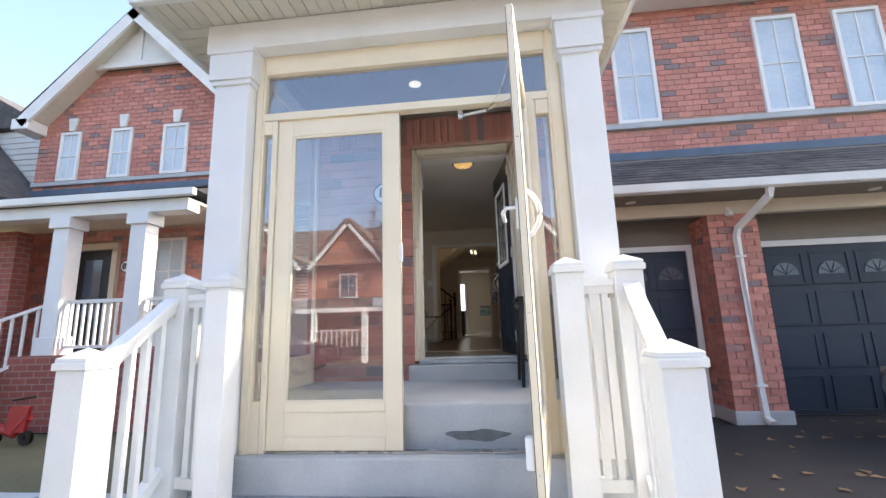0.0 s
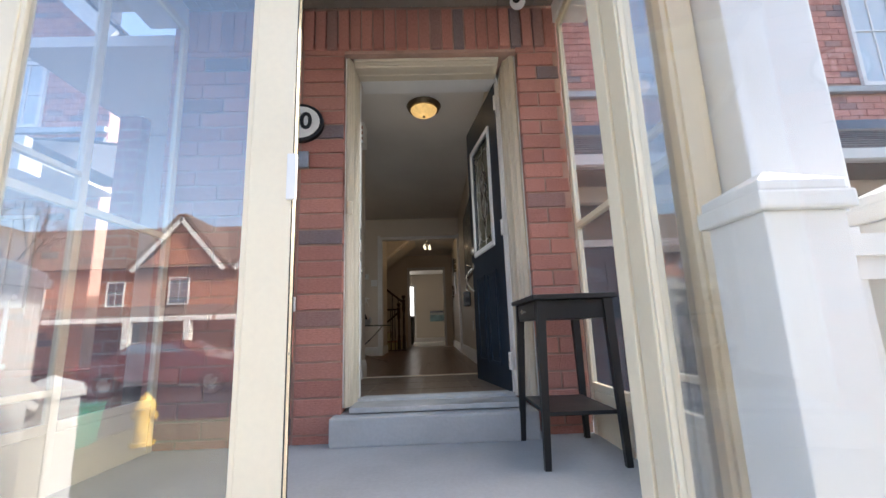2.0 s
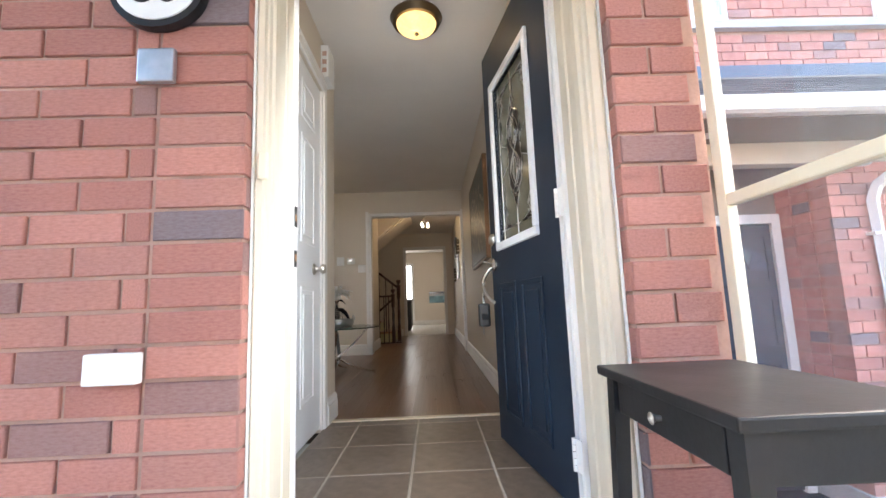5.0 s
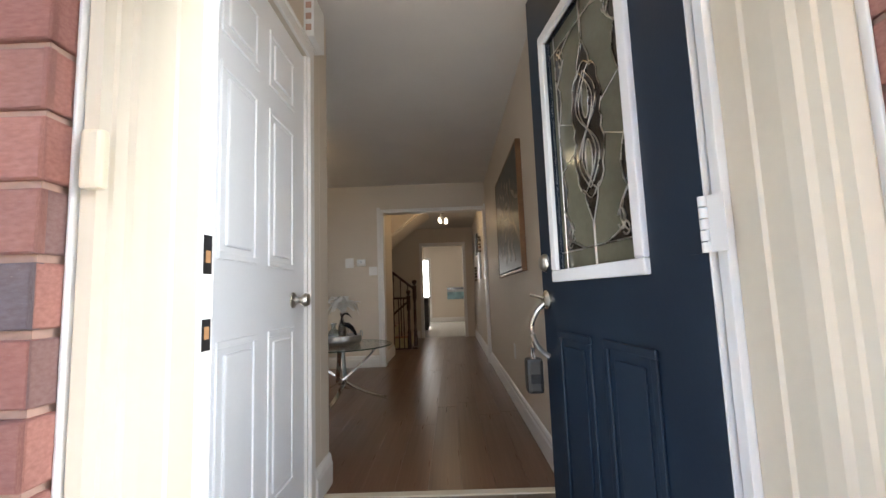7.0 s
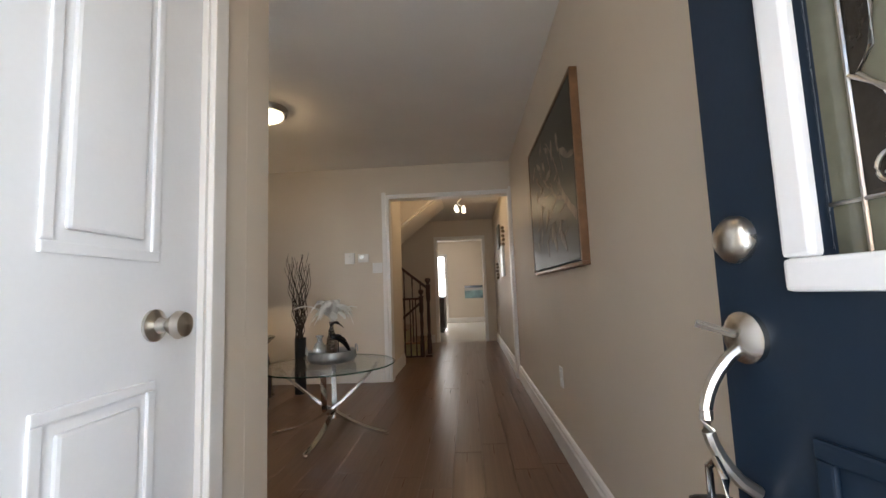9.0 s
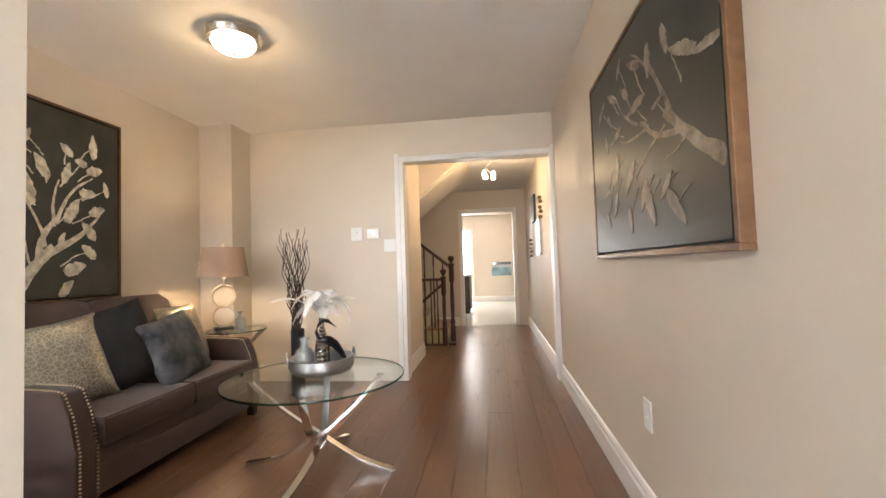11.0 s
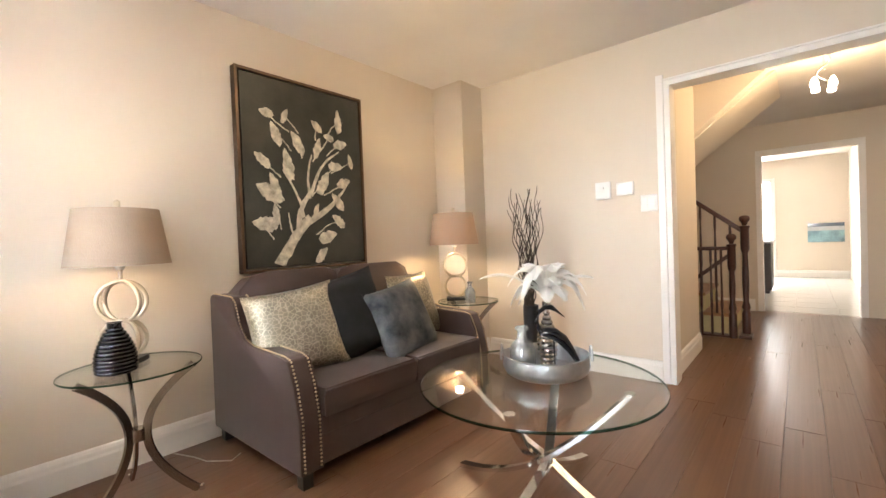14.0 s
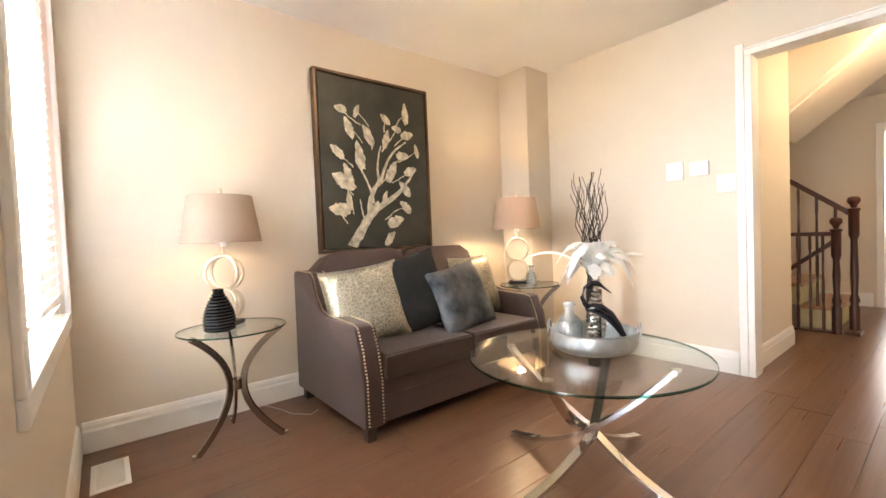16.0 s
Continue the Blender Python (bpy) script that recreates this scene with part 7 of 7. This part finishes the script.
# bird figure, one plain mesh
bm = B()
bx, by, bz = -0.475, 7.555, CZ + 0.009
e = Vector((0.74, 0.67, 0)).normalized()
def at_(u, z):
    return Vector((bx, by, bz)) + e * u + Vector((0, 0, z))
tube(bm, [at_(-0.055, 0.165), at_(-0.03, 0.172), at_(0.0, 0.165), at_(0.035, 0.14), at_(0.065, 0.10), at_(0.09, 0.055), at_(0.11, 0.012)], [0.006, 0.019, 0.024, 0.022, 0.016, 0.010, 0.003], 12)
tube(bm, [at_(-0.03, 0.168), at_(-0.055, 0.185), at_(-0.066, 0.215), at_(-0.055, 0.25), at_(-0.03, 0.27), at_(-0.005, 0.268), at_(0.012, 0.255), at_(0.045, 0.228)], [0.013, 0.010, 0.008, 0.0075, 0.009, 0.011, 0.006, 0.0015], 10)
tube(bm, [at_(0.0, 0.15), at_(0.002, 0.0)], 0.0035, 6)
tube(bm, [at_(0.09, 0.06), at_(0.112, 0.0)], 0.0045, 6)
solid("bird_figurine", bm, "glossblack", "matt black long-necked bird figurine on the tray", "figurine", smooth=60)

# ---- floor vase with twisted willow ----
wv = thing("floor_vase", (-1.235, 8.76, 0), "tall black cylinder vase with twisted willow branches", "vase")
part("body", lathe(B(), [(0, 0.0), (0.055, 0.0), (0.055, 0.545), (0.049, 0.545), (0.049, 0.02), (0, 0.02)], -1.235, 8.76, 0, 32), "black", wv, "", 40)
rnd = random.Random(8)
for k in range(26):
    a = rnd.uniform(0, 2 * math.pi)
    lean = rnd.uniform(0.02, 0.12) * (1.25 if k % 2 else 1)
    side = -0.09 if k % 2 else 0.07
    top = rnd.uniform(1.22, 1.40)
    ph, fr = rnd.uniform(0, 6.28), rnd.uniform(20, 30)
    pts, rr = [], []
    for i in range(30):
        s = i / 29
        z = 0.25 + (top - 0.25) * s
        wob = 0.013 * min(1, s * 2.5)
        x = -1.235 + lean * s * math.cos(a) * 0.7 + side * s ** 1.3 + wob * math.sin(fr * z + ph)
        y = 8.76 + lean * s * math.sin(a) * 0.7 + wob * math.cos(fr * z * 0.9 + ph)
        pts.append((x, y, z))
        rr.append(0.0055 - 0.0035 * s)
    part("branch", tube(B(), pts, rr, 6), "willow", wv, "dark curly willow twig", 60)

# ---- hall: stairs, rails, pictures ----
stairs = thing("staircase", (-1.2, 11.6, 0), "oak treads with pale yellow risers behind the railing", "stairs")
for i in range(5):
    x1 = -0.27 - 0.25 * i
    z = 0.20 * (i + 1)
    part("riser", Bx(x1 - 0.25, x1, 11.05, 12.0, z - 0.2 if i else 0, z - 0.032), "yellow", stairs, "pale riser with yellow light in its colour")
    part("tread", Bx(x1 - 0.25, x1 + 0.025, 11.04, 12.0, z - 0.032, z, 0.006), "tread", stairs, "varnished oak tread")
rail = thing("stair_railing", (-0.36, 10.86, 0), "dark cherry wood railing with turned balusters", "railing")


def turned_post(x, y, z0, z1, r, ball):
    p = [(r, z0), (r, z0 + 0.22), (r * 0.7, z0 + 0.25), (r * 1.0, z0 + 0.28), (r * 0.62, z0 + 0.34), (r * 0.8, z0 + 0.5), (r * 0.62, z1 - 0.30), (r, z1 - 0.26), (r, z1 - 0.06), (r * 1.2, z1 - 0.05), (r * 1.2, z1 - 0.035), (r * 0.5, z1 - 0.03)]
    if ball:
        p += [(r * 0.5 + r * 0.75 * math.sin(q), z1 + r * 0.9 - r * 0.95 * math.cos(q)) for q in [i * math.pi / 8 for i in range(1, 8)]] + [(0.0, z1 + r * 1.85)]
    return lathe(B(), p, x, y, 0, 14)


part("newel", turned_post(-0.245, 10.87, 0, 0.93, 0.034, True), "rail", rail, "", 40)
part("newel", turned_post(-0.15, 11.0, 0, 1.10, 0.036, True), "rail", rail, "", 40)
part("newel_base", Bx(-0.20, -0.10, 10.85, 11.06, 0.0, 0.03, 0.004), "rail", rail)
part("guard_rail", Bx(-0.56, -0.27, 10.845, 10.895, 0.84, 0.875, 0.01), "rail", rail)
part("shoe_rail", Bx(-0.56, -0.27, 10.85, 10.89, 0.0, 0.02, 0.004), "rail", rail)
for x in (-0.50, -0.415, -0.33):
    part("baluster", lathe(B(), [(0.011, 0.02), (0.011, 0.2), (0.007, 0.24), (0.013, 0.30), (0.009, 0.5), (0.008, 0.7), (0.012, 0.74), (0.011, 0.845)], x, 10.87, 0, 10), "rail", rail, "", 40)
part("slope_rail", tube(B(), [(-0.17, 11.03, 1.02), (-1.3, 11.05, 1.93)], 0, flat=(0.05, 0.04)), "rail", rail)
part("low_rail", tube(B(), [(-0.26, 11.0, 0.80), (-0.60, 11.0, 0.52)], 0, flat=(0.04, 0.035)), "rail", rail)
for i in range(7):
    x = -0.27 - 0.125 * i
    z0 = 0.20 * (1 + i // 2)
    zt = 1.02 + (-0.17 - x) * 0.805
    part("baluster", lathe(B(), [(0.011, z0), (0.011, z0 + 0.2), (0.007, z0 + 0.24), (0.013, z0 + 0.30), (0.008, zt - 0.18), (0.012, zt - 0.14), (0.011, zt - 0.015)], x, 11.035, 0, 10), "rail", rail, "", 40)


def hall_art(name, y0, y1, z0, z1, mat, label):
    t = thing(name, (EAST, (y0 + y1) / 2, z0), label, "wall art")
    part("panel", Bx(EAST - 0.03, EAST, y0, y1, z0, z1, 0.003), mat, t)
    return t


hall_art("hall_picture", 10.85, 11.22, 1.57, 1.92, "canvas", "dark square canvas on the hall wall")
hall_art("hall_picture", 10.32, 10.65, 1.13, 1.56, "galv", "silver-grey square canvas on the hall wall")
for y, z in ((10.16, 1.66), (11.45, 1.25)):
    t = thing("wall_sculpture", (EAST, y, z - 0.13), "dark beaded metal wall ornament", "wall art", "hall wall ornaments")
    for i in range(5):
        bm = B()
        bmesh.ops.create_icosphere(bm, subdivisions=2, radius=0.024, matrix=Matrix.Translation((EAST - 0.024, y + 0.03 * (-1) ** i, z - 0.11 + 0.055 * i)))
        part("bead", bm, "bronze", t, "", 60)
ho = thing("hall_outlet", (EAST, 11.8, 0.22), "white outlet plate low on the hall wall", "outlet")
part("plate", Bx(EAST - 0.006, EAST, 11.77, 11.85, 0.22, 0.34, 0.002), "plastic", ho)

# ---- far room ----
pd = thing("patio_door", (-0.62, 17.4, 0), "bright glazed patio door with white frame", "door")
part("glow_pane", Bx(-1.15, -0.20, 17.375, 17.385, 0.08, 2.0), "sky_glow", pd, "daylight behind the glass")
for x0, x1, z0, z1 in ((-1.2, -1.12, 0, 2.05), (-0.22, -0.14, 0, 2.05), (-0.70, -0.64, 0.08, 2.0), (-1.2, -0.14, 2.0, 2.08)):
    part("frame_bar", Bx(x0, x1, 17.33, 17.398, z0, z1, 0.004), "trim", pd)
fp = thing("far_painting", (0.64, 17.4, 0.72), "small blue seascape canvas on the far wall", "painting")
part("canvas", Bx(0.366, 0.912, 17.36, 17.4, 0.72, 0.95), "artblue2", fp)
part("sky_band", Bx(0.366, 0.912, 17.357, 17.36, 0.95, 1.10), "galv", fp, "grey painted sky")
part("dark_band", Bx(0.366, 0.912, 17.355, 17.357, 1.03, 1.10), "windowdark", fp, "dark painted clouds")
ki = thing("kitchen_island", (-0.5, 14.8, 0), "dark kitchen island end seen through the doorway", "cabinet")
part("body", Bx(-1.3, -0.10, 14.4, 15.2, 0.06, 0.80, 0.006), "espresso", ki)
part("plinth", Bx(-1.28, -0.13, 14.44, 15.16, 0.0, 0.06), "black", ki)
part("worktop", Bx(-1.33, -0.07, 14.36, 15.24, 0.80, 0.835, 0.006), "galv", ki, "pale stone worktop")

# ---- single pieces: tiles, planks, bricks ----
FIT = TRUE


def piece_mesh(name, mat, bevel):
    """A unit slab, 1 x 1 x 1, with its top edges eased."""
    bm = B()
    b = bevel
    lo = [bm.verts.new(p) for p in ((0, 0, 0), (1, 0, 0), (1, 1, 0), (0, 1, 0))]
    md = [bm.verts.new(p) for p in ((0, 0, 0.8), (1, 0, 0.8), (1, 1, 0.8), (0, 1, 0.8))]
    hi = [bm.verts.new(p) for p in ((b[0], b[1], 1), (1 - b[0], b[1], 1), (1 - b[0], 1 - b[1], 1), (b[0], 1 - b[1], 1))]
    for a, c in ((lo, md), (md, hi)):
        for i in range(4):
            bm.faces.new((a[i], a[(i + 1) % 4], c[(i + 1) % 4], c[i]))
    bm.faces.new(hi)
    return mesh_of(name, bm, mat)


def lay(name, me, parent, x, y, z, sx, sy, sz, rot=None):
    ob = new(name, me)
    ob.parent = parent
    ob.matrix_basis = Matrix.Translation((x, y, z)) @ (rot or Matrix.Identity(4)) @ Matrix.Diagonal((sx, sy, sz, 1))
    return ob


tile_me = piece_mesh("tile", "tile", (0.006, 0.006))
xs = [CLOSET, 0.043, 0.388, 0.733, EAST]
ys = [4.535, 4.842, 5.205, 5.568, 5.664]
for x0, x1 in zip(xs, xs[1:]):
    for y0, y1 in zip(ys, ys[1:]):
        lay("tile", tile_me, floor_vest, x0 + 0.005, y0 + 0.005, -0.006, x1 - x0 - 0.01, y1 - y0 - 0.01, 0.006)
plank_me = piece_mesh("plank", "plank", (0.005, 0.0006))
rnd = random.Random(4)
PW = 0.16
i = 0
x = WEST
while x < EAST - 0.01:
    w = min(PW, EAST - x)
    y = 5.712 - rnd.uniform(0, 0.9)
    end = 12.66
    while y < end:
        ln = rnd.uniform(1.2, 2.2)
        y0, y1 = max(y, 5.712), min(y + ln, end)
        if y1 - y0 > 0.05:
            lay("plank", plank_me, floor, x, y0, -0.008, w - 0.0005, y1 - y0 - 0.0005, 0.008 + rnd.uniform(-0.0003, 0.0003))
        y += ln
    x += PW
# kitchen floor tiles
ktile = piece_mesh("tile", "kitchentile", (0.006, 0.006))
for i in range(8):
    for j in range(10):
        lay("tile", ktile, floor_kitchen, -2.2 + 0.4 * i, 12.67 + 0.47 * j, -0.002, 0.394, 0.464, 0.003)
# front wall bricks
K = 0.934
brick_me = piece_mesh("brick", "brick", (0.012, 0.03))
stand = Matrix.Rotation(radians(90), 4, "X")
faces = [f for f in courses(0.88, 1.388, -0.224, 2.31, [(0.8, 1.118, -0.3, 2.22)], w=0.2455, h=0.0975, joint=0.012)]
JOINT = -0.283
for k in range(26):
    z = -0.224 + 0.0975 * k
    faces.append((JOINT + 0.007, -0.0155, z, z + 0.0855))
    b = JOINT - 0.007
    a = b - (0.205 if k % 2 else 0.064)
    while b > -1.11:
        faces.append((max(a, -1.12), b, z, z + 0.0855))
        b, a = a - 0.012, a - 0.012 - 0.266
for x0, x1, z0, z1 in faces:
    if z0 > 2.235:
        continue
    a, b = OUTSIDE @ Vector((x0, WALLY + 0.02, z0)), OUTSIDE @ Vector((x1, WALLY + 0.02, z1))
    lay("brick", brick_me, wall_front, a.x, a.y, a.z, b.x - a.x, b.z - a.z, 0.012 + rnd.uniform(-0.003, 0.003), stand)
# bricks returning into the door reveal
for k in range(24):
    z = -0.224 + 0.0975 * k
    lo, hi = (OUTSIDE @ Vector((0, 0, z))).z, (OUTSIDE @ Vector((0, 0, z + 0.0855))).z
    if hi > 2.09:
        break
    for s, x in ((1, -0.0195), (-1, 1.0545)):
        turn = Matrix(((0, 0, s, 0), (s, 0, 0, 0), (0, 1, 0, 0), (0, 0, 0, 1)))
        lay("brick", brick_me, wall_front, x, 4.1495 if s > 0 else 4.255, lo, 0.1055, hi - lo, 0.0085 + rnd.uniform(-0.002, 0.001), turn)
n = 33
for i in range(n):
    w = 2.51 / n
    x0 = -1.12 + w * i
    a, b = OUTSIDE @ Vector((x0 + 0.004, WALLY + 0.02, 2.246)), OUTSIDE @ Vector((x0 + w - 0.006, WALLY + 0.02, 2.54))
    lay("brick", brick_me, wall_front, a.x, a.y, a.z, b.x - a.x, b.z - a.z, 0.024 + rnd.uniform(-0.003, 0.003), stand)
